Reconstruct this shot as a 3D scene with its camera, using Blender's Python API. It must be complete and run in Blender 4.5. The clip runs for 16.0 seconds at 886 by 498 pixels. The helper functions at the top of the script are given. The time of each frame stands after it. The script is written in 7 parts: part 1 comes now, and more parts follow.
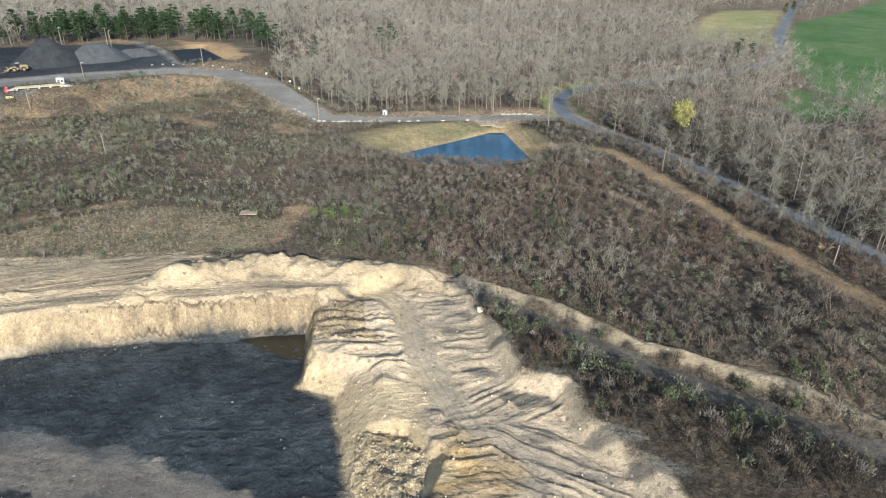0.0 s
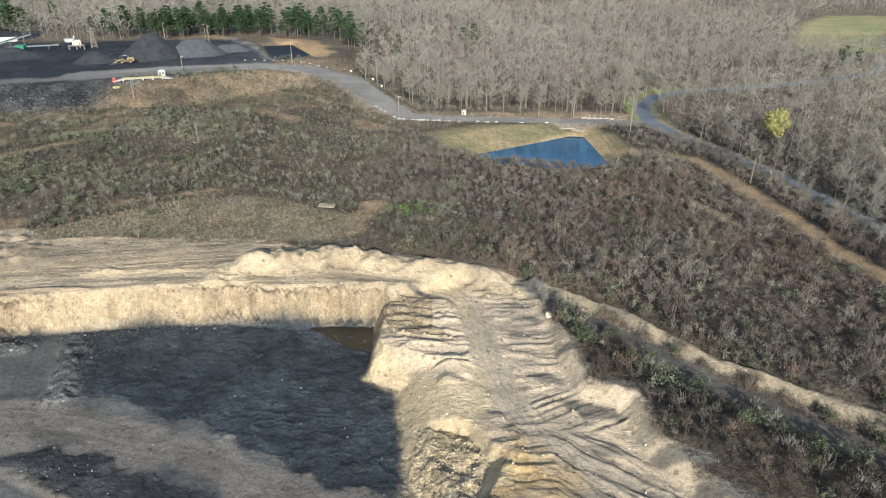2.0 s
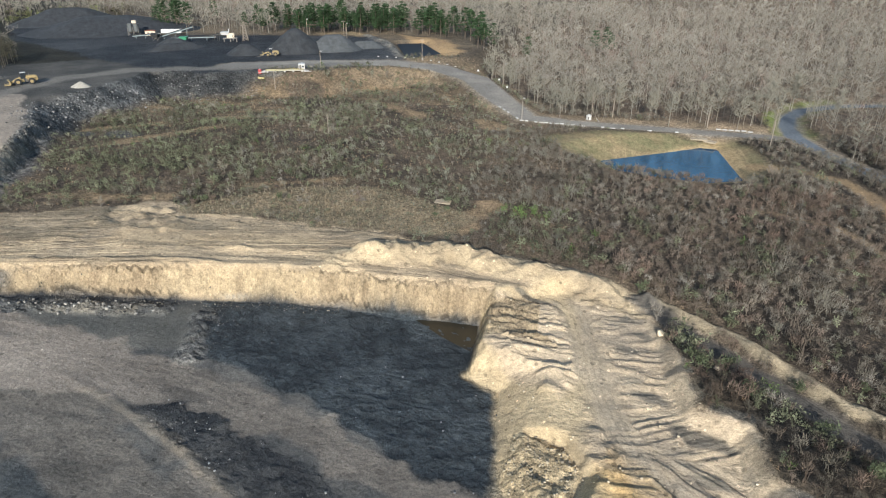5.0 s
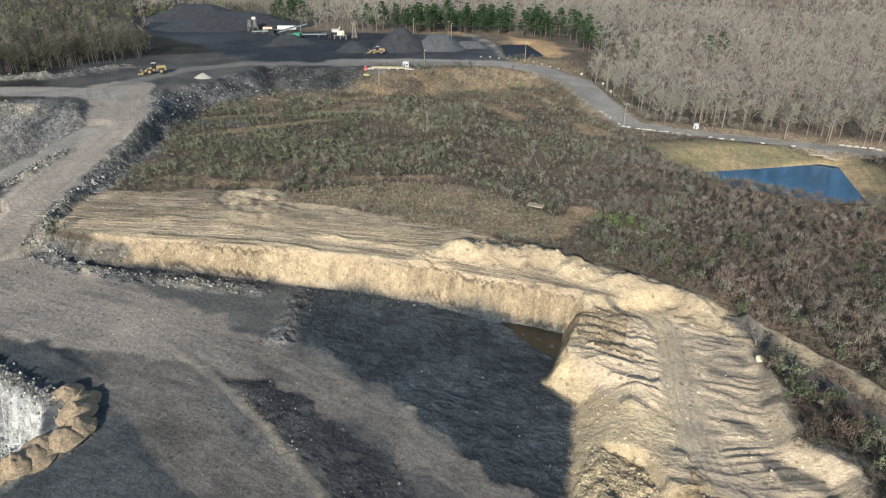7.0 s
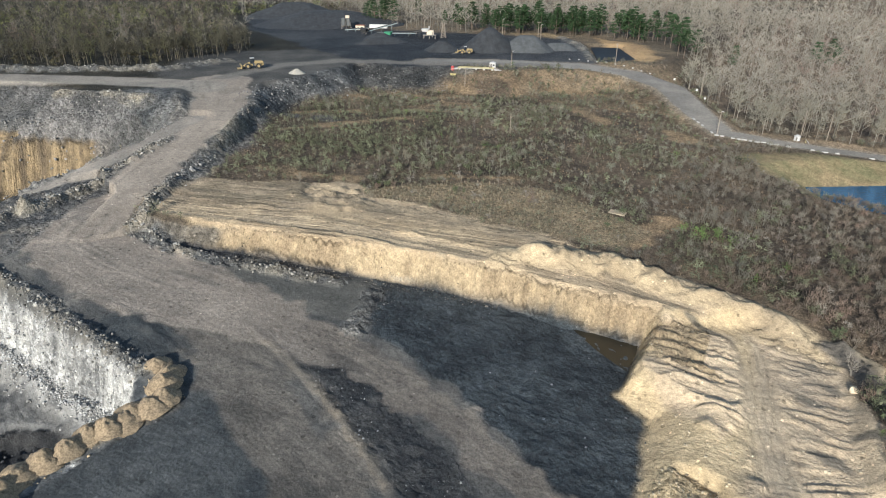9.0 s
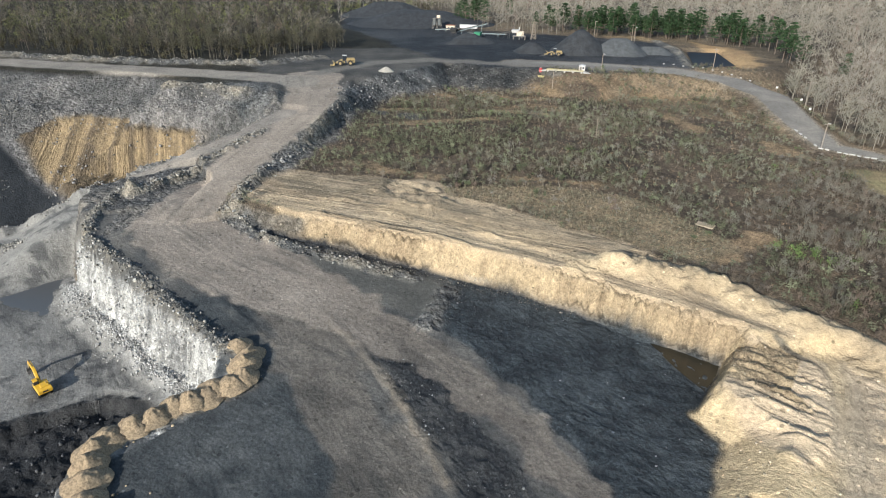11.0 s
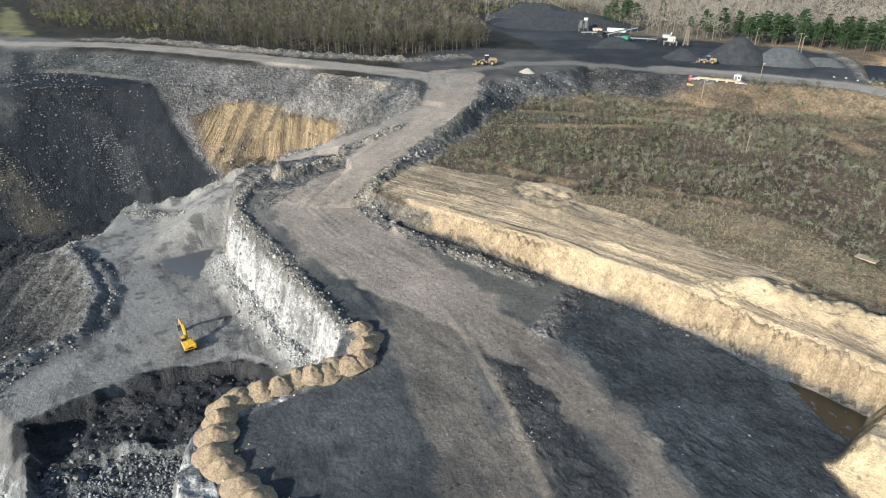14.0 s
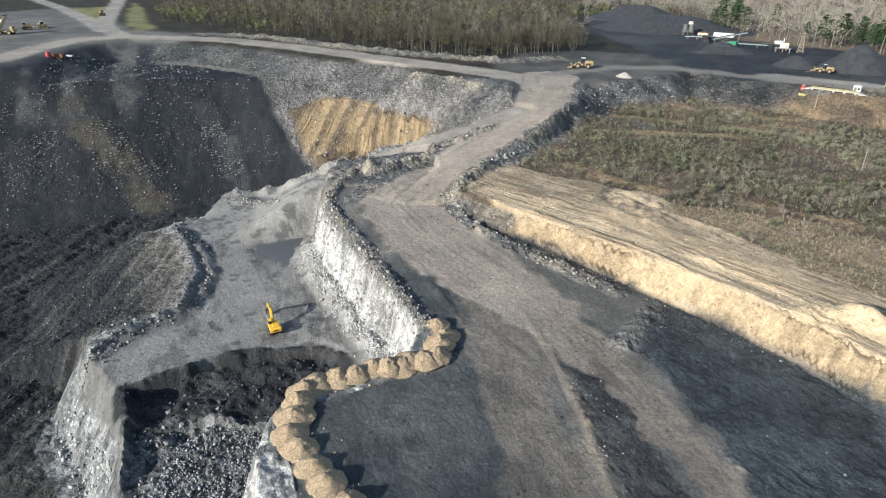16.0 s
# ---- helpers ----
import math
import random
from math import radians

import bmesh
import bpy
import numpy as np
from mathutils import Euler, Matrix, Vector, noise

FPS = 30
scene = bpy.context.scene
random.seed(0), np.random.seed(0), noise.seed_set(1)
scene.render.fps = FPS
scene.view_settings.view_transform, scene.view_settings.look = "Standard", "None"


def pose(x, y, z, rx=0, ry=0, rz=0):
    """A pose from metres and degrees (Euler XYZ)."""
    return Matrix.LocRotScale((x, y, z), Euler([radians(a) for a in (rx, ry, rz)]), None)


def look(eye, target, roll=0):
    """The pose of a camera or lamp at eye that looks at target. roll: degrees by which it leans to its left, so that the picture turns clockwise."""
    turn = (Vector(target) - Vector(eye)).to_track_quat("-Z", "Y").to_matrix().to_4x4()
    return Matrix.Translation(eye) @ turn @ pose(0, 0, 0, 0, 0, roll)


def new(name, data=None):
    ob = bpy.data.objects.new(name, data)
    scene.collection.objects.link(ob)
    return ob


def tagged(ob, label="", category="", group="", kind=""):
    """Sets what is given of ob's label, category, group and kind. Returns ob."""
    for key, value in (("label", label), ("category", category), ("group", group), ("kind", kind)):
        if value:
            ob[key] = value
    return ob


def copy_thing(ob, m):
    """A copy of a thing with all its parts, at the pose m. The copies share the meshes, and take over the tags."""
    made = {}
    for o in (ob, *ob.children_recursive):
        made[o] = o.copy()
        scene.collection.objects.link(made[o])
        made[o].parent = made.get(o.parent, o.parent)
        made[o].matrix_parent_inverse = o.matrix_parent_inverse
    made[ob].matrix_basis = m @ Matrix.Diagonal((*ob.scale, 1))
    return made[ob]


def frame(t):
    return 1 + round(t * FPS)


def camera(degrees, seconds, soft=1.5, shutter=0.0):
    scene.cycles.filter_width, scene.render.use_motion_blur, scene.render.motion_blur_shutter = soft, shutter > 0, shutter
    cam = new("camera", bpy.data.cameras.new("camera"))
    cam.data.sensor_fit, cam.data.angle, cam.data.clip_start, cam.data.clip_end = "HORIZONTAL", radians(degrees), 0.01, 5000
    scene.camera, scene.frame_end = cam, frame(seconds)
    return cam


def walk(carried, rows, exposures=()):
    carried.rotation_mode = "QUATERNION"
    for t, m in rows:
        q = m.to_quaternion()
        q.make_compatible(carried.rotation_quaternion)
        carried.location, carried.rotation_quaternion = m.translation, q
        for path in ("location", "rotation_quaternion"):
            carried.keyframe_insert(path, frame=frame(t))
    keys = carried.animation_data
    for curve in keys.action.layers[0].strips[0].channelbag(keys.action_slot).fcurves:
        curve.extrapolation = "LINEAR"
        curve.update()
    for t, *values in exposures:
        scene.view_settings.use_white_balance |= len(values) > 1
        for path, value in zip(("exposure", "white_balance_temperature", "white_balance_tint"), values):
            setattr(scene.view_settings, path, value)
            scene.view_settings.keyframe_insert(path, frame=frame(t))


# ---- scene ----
# The camera hangs in one place and turns slowly to its left, pitched down by 26 degrees.
cam = camera(71.28, 16.0, soft=1.1)
EYE_Z = 52.0
YAW = [(0.0, 0.0), (0.5, 1.81), (1.0, 3.66), (1.5, 5.5), (2.0, 7.35), (2.5, 9.17), (3.0, 10.97), (3.5, 12.82),
       (6.0, 23.29), (6.5, 25.68), (7.0, 28.0), (7.5, 30.21), (8.0, 32.33), (8.5, 34.21), (9.0, 35.82),
       (11.5, 45.88), (12.0, 48.0), (12.5, 50.08), (13.0, 52.17), (13.5, 54.28), (14.0, 56.41), (14.5, 58.54),
       (15.0, 60.67), (15.5, 62.82), (16.0, 64.88)]
walk(cam, [(t, pose(0, 0, EYE_Z, 90 - 26.244, 0, a) @ pose(0, 0, 0, 0, 0, 0.376)) for t, a in YAW],
     exposures=[(0.0, 0.75, 5950, 7), (6.0, 0.57, 6080, 8), (9.0, 0.55, 6100, 8), (12.0, 0.69, 6120, 8), (16.0, 0.89, 6120, 9)])

# ---- light: low clear afternoon sun from behind, and the sky ----
SUN = Vector((0.24, -0.90, 0.38)).normalized()
world = bpy.data.worlds.new("sky")
scene.world = world
world.use_nodes = True
wn = world.node_tree
sky = wn.nodes.new("ShaderNodeTexSky")
sky.sky_type, sky.sun_disc = "NISHITA", False
sky.sun_elevation = math.asin(SUN.z)
sky.sun_rotation = math.atan2(SUN.x, SUN.y)
sky.air_density, sky.dust_density = 1.2, 1.0
wn.links.new(sky.outputs[0], wn.nodes["Background"].inputs[0])
wn.nodes["Background"].inputs[1].default_value = 0.11
sun = new("sun", bpy.data.lights.new("sun", "SUN"))
sun.data.energy, sun.data.angle, sun.data.color = 4.6, radians(0.6), (1.0, 0.95, 0.87)
sun.matrix_world = look(SUN * 100, (0, 0, 0))


# ---- numbers: noise, distances ----
def lattice(i, j, seed):
    with np.errstate(over="ignore"):
        n = i.astype(np.uint32) * np.uint32(374761393) + j.astype(np.uint32) * np.uint32(668265263) + np.uint32(seed * 97 + 13) * np.uint32(2246822519)
        n = (n ^ (n >> np.uint32(13))) * np.uint32(1274126177)
        n = n ^ (n >> np.uint32(16))
    return n.astype(np.float64) / 4294967295.0


def vnoise(x, y, seed=0):
    i, j = np.floor(x), np.floor(y)
    u, v = x - i, y - j
    u, v = u * u * u * (u * (u * 6 - 15) + 10), v * v * v * (v * (v * 6 - 15) + 10)
    i, j = (i + 100000).astype(np.int64), (j + 100000).astype(np.int64)
    a, b, c, d = lattice(i, j, seed), lattice(i + 1, j, seed), lattice(i, j + 1, seed), lattice(i + 1, j + 1, seed)
    return (a + (b - a) * u) * (1 - v) + (c + (d - c) * u) * v


def fbm(x, y, size, octaves=4, seed=0, gain=0.5):
    """Fractal noise about 0, in -1..1."""
    total, amp, norm = 0.0, 1.0, 0.0
    for k in range(octaves):
        f = 2.03 ** k / size
        total = total + amp * (2 * vnoise(x * f + 7.3 * k, y * f - 3.1 * k, seed + k) - 1)
        norm += amp
        amp *= gain
    return total / norm


def smooth(lo, hi, v):
    u = np.clip((v - lo) / (hi - lo), 0, 1)
    return u * u * (3 - 2 * u)


def nearest(x, y, pts, closed=False):
    """Distance to a line of points, and how far along it (in points) the nearest place is."""
    best, where = np.full(np.shape(x), 1e9), np.zeros(np.shape(x))
    n = len(pts)
    for k in range(n if closed else n - 1):
        (ax, ay), (bx, by) = pts[k][:2], pts[(k + 1) % n][:2]
        dx, dy = bx - ax, by - ay
        u = np.clip(((x - ax) * dx + (y - ay) * dy) / (dx * dx + dy * dy), 0, 1)
        d = (x - ax - u * dx) ** 2 + (y - ay - u * dy) ** 2
        m = d < best
        best = np.where(m, d, best)
        where = np.where(m, k + u, where)
    return np.sqrt(best), where


def inside(x, y, pts):
    odd = np.zeros(np.shape(x), bool)
    for k in range(len(pts)):
        (ax, ay), (bx, by) = pts[k], pts[(k + 1) % len(pts)]
        if ay != by:
            odd ^= ((ay > y) != (by > y)) & (x < (bx - ax) * (y - ay) / (by - ay) + ax)
    return odd


def signed(x, y, pts):
    """Distance to a polygon's edge, negative inside."""
    d, _ = nearest(x, y, pts, True)
    return np.where(inside(x, y, pts), -d, d)


def along(pts, where, k=2):
    return np.interp(where, range(len(pts)), [p[k] for p in pts])


# ---- the plan, in metres; the camera is over the origin, y is its first way of looking ----
WORKED = [(-172, 42), (-160, 32), (-141, 32), (-119, 33), (-96, 33), (-93, 28), (-93, 11), (-88, 1), (-75, -2), (-64, -2),
          (-45, -20), (-20, -60), (30, -60), (20, 0), (-2, 40), (-8, 56), (-13, 64), (-16, 73), (-18, 83), (-25, 86), (-27, 102),
          (-36, 101), (-43, 99), (-56, 99), (-71, 95), (-83, 91), (-101, 85), (-112, 82), (-125, 75), (-143, 67), (-152, 64), (-160, 60)]
COAL_FLOOR = [(-84, 90), (-79, 87), (-73, 75), (-62, 73.5), (-48, 70), (-31, 64), (-12, 52), (0, 42), (5, 56), (-13, 64), (-16, 73), (-18, 83),
              (-25, 86), (-27, 103), (-43, 100), (-71, 96)]
DARK_FLOOR = [(-120, 46), (-104, 50), (-90, 48), (-80, 44), (-68, 40), (-53, 35), (-30, 28), (0, 10), (-10, -60), (-45, -20), (-64, 6), (-75, 4), (-83, 6), (-88, 11), (-88, 21), (-92, 38), (-112, 41)]
LANE_SOUTH = [(-123, 60, 0, 4), (-107, 58, 0, 6), (-93, 54, 0, 7), (-67, 46, 0, 7), (-54, 42, 0, 6.5), (-40, 38, 0, 6), (0, 24, 0, 6)]
COAL_PATCH_MID = [(-74, 59), (-70, 64), (-58, 62), (-47, 59), (-35, 55), (-26, 48), (-35, 46), (-42, 48), (-54, 52), (-64, 56)]
HAUL = [(-232, 160, 0, 12), (-212, 146, -1.5, 11), (-191, 125, -3.5, 8.5), (-173, 94, -7, 7), (-160, 70, -10, 8.5), (-149, 56, -12.4, 11),
        (-130, 57, -13.8, 12), (-108, 61, -15, 11.5), (-88, 65, -16.1, 7.5), (-68, 68, -17, 4.4), (-49, 65, -17.3, 3.8), (-33, 61, -17.4, 3.6), (-20, 57, -17.4, 3.6), (10, 42, -17.4, 3.6)]
LEFT_STRIP = [(-199, 124, -4, 4), (-193, 100, -7, 3.6), (-191, 82, -9.5, 3.6), (-195, 66, -13.5, 3.6), (-198, 53, -18.5, 4), (-206, 40, -24, 4)]
UPPER_ROAD = [(-310, -150), (-345, -95), (-377, -65), (-412, -52), (-438, -36), (-443, -6), (-405, 46), (-362, 76), (-318, 101), (-280, 124), (-250, 140), (-228, 150)]
SIDE_ROAD = [(-440, -10), (-480, -18), (-513, -22), (-611, -19), (-744, -13), (-950, -5)]
SIDE_ROAD_WEST = [(-480, -22), (-543, -31), (-663, -58), (-772, -88), (-950, -130)]
ROAD_RIM = UPPER_ROAD[:9] + [(-290, 96), (-250, 90), (-240, -150)]
YARD = [(-205, 128), (-199, 142), (-214, 168), (-209, 188), (-218, 228), (-195, 230), (-171, 245), (-145, 258), (-118, 285), (-96, 315),
        (-90, 420), (-150, 700), (-400, 1500), (-4500, 1500), (-4500, -1500), (-500, -1500), (-360, -200), (-330, 0), (-300, 60), (-235, 118)]
YARD_COAL = [(-222, 230), (-195, 233), (-171, 248), (-140, 268), (-118, 300), (-137, 322), (-170, 364), (-198, 366), (-232, 352),
             (-300, 325), (-370, 372), (-440, 372), (-420, 320), (-362, 276), (-310, 262), (-275, 246)]
JUNCTION = [(-204, 146), (-214, 168), (-212, 190), (-220, 228), (-262, 242), (-292, 215), (-290, 180), (-266, 152), (-240, 136), (-216, 138)]
BENCH = [(-221, -3), (-224, 18), (-216, 38), (-205, 54), (-192, 50), (-178, 38), (-160, 33), (-123, 34), (-108, 35), (-96, 35.5), (-91.5, 32), (-91, 21), (-91, 11), (-87, 3),
         (-76, 0), (-64, -1), (-80, -17), (-92, -18), (-106, -17), (-130, -25), (-137, -18), (-145, -2), (-162, 4), (-181, 3), (-200, -1)]
COAL_PATCH = [(-118, -15), (-121, 4), (-116, 24), (-108, 28), (-97, 30), (-93, 20), (-92, 11), (-99, 6), (-104, -4), (-106, -14)]
BLASTED = [(-107, -15), (-105, -3), (-99, 7), (-92, 10), (-90, 9), (-86, 3), (-74, -3), (-66, -6), (-90, -17)]
DEEP = [(-272, -160), (-268, -20), (-264, 20), (-256, 44), (-246, 44), (-245, 10), (-238, -18), (-215, -42), (-192, -58), (-165, -66), (-150, -160)]
NORTH_PIT = [(-262, 48), (-264, 73), (-250, 87), (-229, 98), (-217, 107), (-210, 98), (-207, 80), (-210, 64), (-226, 52)]
NORTH_SHELF = [(-272, 50), (-279, 69), (-266, 84), (-236, 105), (-216, 112), (-212, 94), (-211, 76), (-214, 60), (-230, 50)]
WEST_HOLE = [(-146, -32), (-137, -34), (-112, -26), (-91, -25), (-60, -40), (-90, -160), (-180, -160), (-170, -66), (-158, -44)]
APRON = [(-27, 103), (-25, 86), (-18, 83), (-16, 73), (-13, 64), (-5, 52), (8, 45), (33, 50), (27, 62), (22, 69), (20, 78), (13, 81), (11, 88), (9, 97), (4, 108), (-10, 113)]
APRON_TRACK = [(-40, 106), (-24, 107), (-17, 108), (-11.5, 107), (-8, 103), (-6, 97), (-3, 86), (1, 76), (7, 65)]
APRON_RIBS = [(-25.5, 103.5), (-12, 106), (-7, 95), (-4, 86), (-7, 79), (-14, 83), (-23, 89.5)]
APRON_FAN = [(2, 75), (6, 80), (12, 84), (20, 86), (24, 79), (19, 73), (9, 71)]
APRON_SOUTH = [(7, 70), (14, 72), (22, 68), (34, 58), (36, 48), (12, 48), (8, 60)]
GREY_AND_SHADE_SMEARS = [(-18, 105.5, 5.5, 0.9), (6, 83, 3.0, 1.5), (2, 94, 3.0, 1.3), (4, 99, 3.2, 0.9), (13, 76, 5.0, 1.8), (0, 104, 3.0, 0.8), (18, 80, 4.0, 1.6), (10, 89, 2.6, 1.0), (24, 66, 5.0, 1.4), (29, 60, 5.0, 1.4), (15, 68, 4.0, 1.0), (20, 61, 5.0, 0.9)]
BENCH_TRACK = [(-150, 74), (-139, 79), (-124, 86), (-93, 97), (-64, 102.5), (-40, 105), (-30, 106), (-19, 106.5)]
UPPER_TRACK = [(-128, 112), (-118, 111), (-108, 112), (-92, 116), (-77, 119.5), (-63, 121.5), (-52, 121.5)]
GRASS_LINES = [([(-178, 146), (-167, 165), (-150, 186)], 3.5), ([(-192, 166), (-176, 181)], 3.0), ([(-184, 218), (-166, 217), (-158, 230)], 4.5),
               ([(-128, 258), (-111, 268), (-91, 264), (-84, 256)], 4.0), ([(-120, 243), (-108, 239), (-96, 231), (-86, 225)], 4.0), ([(-62, 227), (-56, 221), (-46, 218)], 4.5),
               ([(-106, 136), (-85, 150)], 2.5), ([(-37, 146), (-38, 128)], 3.0), ([(-150, 112), (-134, 117), (-120, 122)], 3.0), ([(-160, 196), (-140, 205)], 2.5), ([(28, 164), (46, 160), (54, 144)], 1.6)]
RANK_FIELD = [(-112, 118), (-102, 130), (-89, 144), (-70, 148), (-57, 145), (-46, 140), (-38, 135), (-40, 123), (-54, 122), (-66, 117), (-87, 120), (-104, 113)]
OLIVE_SCRUB = [(-170, 109), (-198, 144), (-199, 167), (-174, 181), (-153, 198), (-123, 178), (-120, 143), (-137, 122), (-148, 100)]
OLIVE_BRUSH = [(-72, 124), (-66, 139), (-53, 137), (-49, 127), (-61, 122)]
FORK_ISLAND = [(-188, 82), (-166, 76), (-156, 62), (-152, 40), (-162, 33), (-180, 37), (-200, 52), (-196, 66)]
COAL_TERRACE = [(-146, 65), (-125, 72.5), (-101, 81), (-86, 87), (-80, 87), (-75, 75), (-88, 71), (-110, 68), (-130, 66)]
RUBBLE = [(-14, 72), (-9, 72.5), (-5, 71), (-2.5, 68), (-1.5, 66), (-3, 60), (-4, 54), (-14, 54), (-13, 64)]
ORANGE = [(-2, 66), (2, 70), (6, 68), (11, 62), (8, 55), (-2, 58)]
SAND_BENCH = [(-160, 78), (-140, 74), (-123, 79), (-100, 84), (-56, 97), (-25, 102), (8, 100), (6, 111), (-3, 110), (-13, 115), (-24, 118), (-33, 121), (-52, 120),
              (-70, 120), (-89, 118), (-106, 114), (-118, 118), (-128, 113), (-143, 103), (-160, 92)]
SAND_BERM = [(-60, 105.5, 0.6), (-53, 110, 3.0), (-43, 111.5, 3.2), (-33, 114, 3.4), (-24, 113, 2.6), (-13, 112.5, 1.5), (-3, 110, 1.0), (3, 108.5, 0.7)]
TRACK = [(3, 110, -10.2, 2.2), (10, 103.5, -10.4, 2.2), (19, 96, -10.6, 2.3), (34, 83, -10.9, 2.3), (47.5, 74, -11, 2.3), (61, 65, -11, 2.3), (110, 30, -11, 2.3)]
TRACK_RIDGE = [(4.5, 111, 2.0), (20, 101, 1.8), (34.5, 88, 1.8), (47, 81, 2.2), (56, 75.5, 2.2), (64, 68, 1.8), (114, 34, 1.6)]
POND = [(-14, 206), (3, 220), (18, 233), (23, 233), (29, 201), (18, 195), (3, 196), (-8, 198)]
POND_BANK = [(-38, 214), (-20, 226), (2, 236), (30, 238), (40, 205), (30, 192), (15, 189), (-6, 192), (-26, 200)]
PAVED = [(-190, 252, 0, 8), (-154, 273, 0, 8), (-126, 291, -1, 7.5), (-104, 295, -2.4, 7), (-81, 283, -4.2, 6.5), (-60, 252, -6.4, 5.5), (-46, 235, -8, 4.2), (-28, 237, -9, 3.4),
         (-10, 240, -9.5, 3.1), (14, 244, -10, 3), (37, 245, -10, 3), (51, 246, -10, 3.2)]
MAIN_ROAD = [(226, 430, -9, 3), (190, 372, -9, 3), (140, 338, -9.5, 3), (98, 318, -10, 2.8), (74, 308, -10, 2.8), (59, 296, -10.5, 2.8), (52, 281, -10.5, 3), (49.5, 264, -10.5, 3), (50, 250, -10.4, 3.2), (56, 234, -10.6, 2.7), (66, 216, -10.8, 2.6),
             (80, 187, -11, 2.5), (87, 162, -11, 2.5), (94, 141, -11, 2.5), (100, 119, -11, 2.5), (120, 50, -11, 2.5), (140, -80, -11, 2.5)]
FAR_ROAD = [(226, 430, -9, 3), (262, 508, -9, 3), (308, 592, -9, 3), (400, 760, -9, 3), (700, 1100, -9, 3)]
TRAIL = [(32, 212), (39, 204), (55, 198), (62, 176), (67, 157), (73, 133), (79, 114), (84, 99), (92, 70)]
PALE_FIELD = [(176, 452), (222, 584), (292, 690), (352, 690), (262, 520), (226, 446)]
GREEN_FIELD = [(700, 1000), (430, 700), (310, 580), (250, 470), (214, 400), (184, 320), (176, 286), (188, 262), (240, 270), (700, 420)]
SMALL_FIELD = [(142, 268), (168, 296), (182, 262), (168, 244), (142, 238)]
BASIN = [(-148, 355), (-138, 361), (-115, 327), (-124, 311)]
BASIN_BANK = [(-160, 384), (-124, 372), (-99, 324), (-106, 312), (-116, 322), (-136, 362), (-150, 366)]
LOBE = [(-200, -1), (-181, 3), (-162, 5), (-145, -1), (-137, -18), (-130, -25), (-142, -44), (-168, -47), (-200, -36), (-225, -21), (-221, -3)]
PUDDLE = [(-178, 17), (-189, 30), (-190, 37), (-178, 36), (-166, 32), (-159, 26), (-168, 21)]
FAR_YARD = [(-410, 30), (-445, 30), (-480, -6), (-520, -12), (-560, -28), (-660, -62), (-640, -110), (-560, -150), (-440, -140), (-360, -120), (-360, -60), (-400, -20)]
ROUGH_SOUTH = [(9, 97), (20, 92), (34, 78), (48, 68), (70, 55), (110, 20), (40, 40), (26, 66), (20, 78), (13, 84)]


BERMS = []
BERMS.append(([(-188, 106, 0.8), (-182, 88, 2.4), (-178, 69, 3.0), (-176, 57, 3.8)], 4.0, 501))  # left of the fork
BERMS.append(([(-197, 151, 1.0), (-186, 134, 1.3), (-166, 105, 1.5), (-151, 78, 1.6), (-144, 69, 1.4), (-128, 70.5, 1.0), (-108, 78, 0.8), (-90, 84, 0.8)], 3.2, 511))  # beside the haul road
BERMS.append(([(-181, 56, 1.6), (-170, 45, 1.2), (-159, 38.5, 1.0), (-133, 40.5, 0.9), (-112, 40.5, 0.9), (-93, 41, 1.0)], 2.4, 521))  # on the wall's top
BERMS.append(([(-345, -40, 1.5), (-336, 20, 1.6), (-318, 55, 1.6), (-280, 93, 1.5), (-246, 118, 1.4), (-228, 124, 1.4)], 5.0, 531))  # at the pit's terrace
BERMS.append(([(-440, 32, 0.5), (-418, 58, 2.2), (-385, 80, 2.6), (-345, 103, 2.4), (-305, 130, 2.4), (-286, 148, 2.4), (-272, 160, 2.0), (-268, 190, 1.6)], 6.5, 541))  # behind the upper road
BERMS.append(([(-212, -1, 1.0), (-200, -1, 1.2), (-181, 4, 1.2), (-162, 6, 1.5), (-146, -1, 1.2), (-137, -18, 1.0), (-130, -25, 0.8)], 3.0, 551))  # round the tipped slope
BERMS.append(([(-221, 0, 2.0), (-224, 18, 2.2), (-216, 38, 2.2), (-206, 53, 2.0), (-200, 66, 1.7), (-197, 80, 1.2), (-199, 100, 1.2), (-206, 116, 1.2)], 3.0, 561))  # along the bench's west
BERMS.append(([(-218, 19, 0.2), (-212, 24, 1.6), (-203, 29, 1.4), (-198, 31, 0.5)], 3.4, 571))  # across the bench
BERMS.append(([(-117, 48.5, 0.2), (-103, 48, 0.4), (-90, 48, 0.2)], 1.6, 581))  # in the road
BERMS.append(([(-91, 61, 0.15), (-75, 58.5, 0.35), (-63, 55, 0.4), (-42, 47, 0.4), (-30, 44, 0.3)], 1.5, 591))  # between the lanes
BERMS.append(([(-9, 72, -0.3), (-5, 71, -0.6), (-2, 68.5, -0.9), (0, 70, -0.8), (1, 73, -0.3)], 1.1, 597))  # cracks of the apron
BERMS.append(([(-80.5, 85.5, 1.2), (-77.5, 80, 1.4), (-74.5, 73, 0.8)], 3.4, 593))  # at the coal's corner
BERMS.append(([(-93, 43, 0.8), (-84, 38, 0.9), (-85, 28, 0.9), (-86, 18, 0.9), (-83, 11.6, 0.9), (-76, 10, 0.9), (-66, 12, 0.9), (-53, 15, 0.9)], 3.2, 595))  # under the dumped heaps

BERMS.append(([(-178, 371, 1.2), (-153, 346, 1.8), (-127, 307, 1.0)], 4.5, 599))  # between the coal pad and the basin


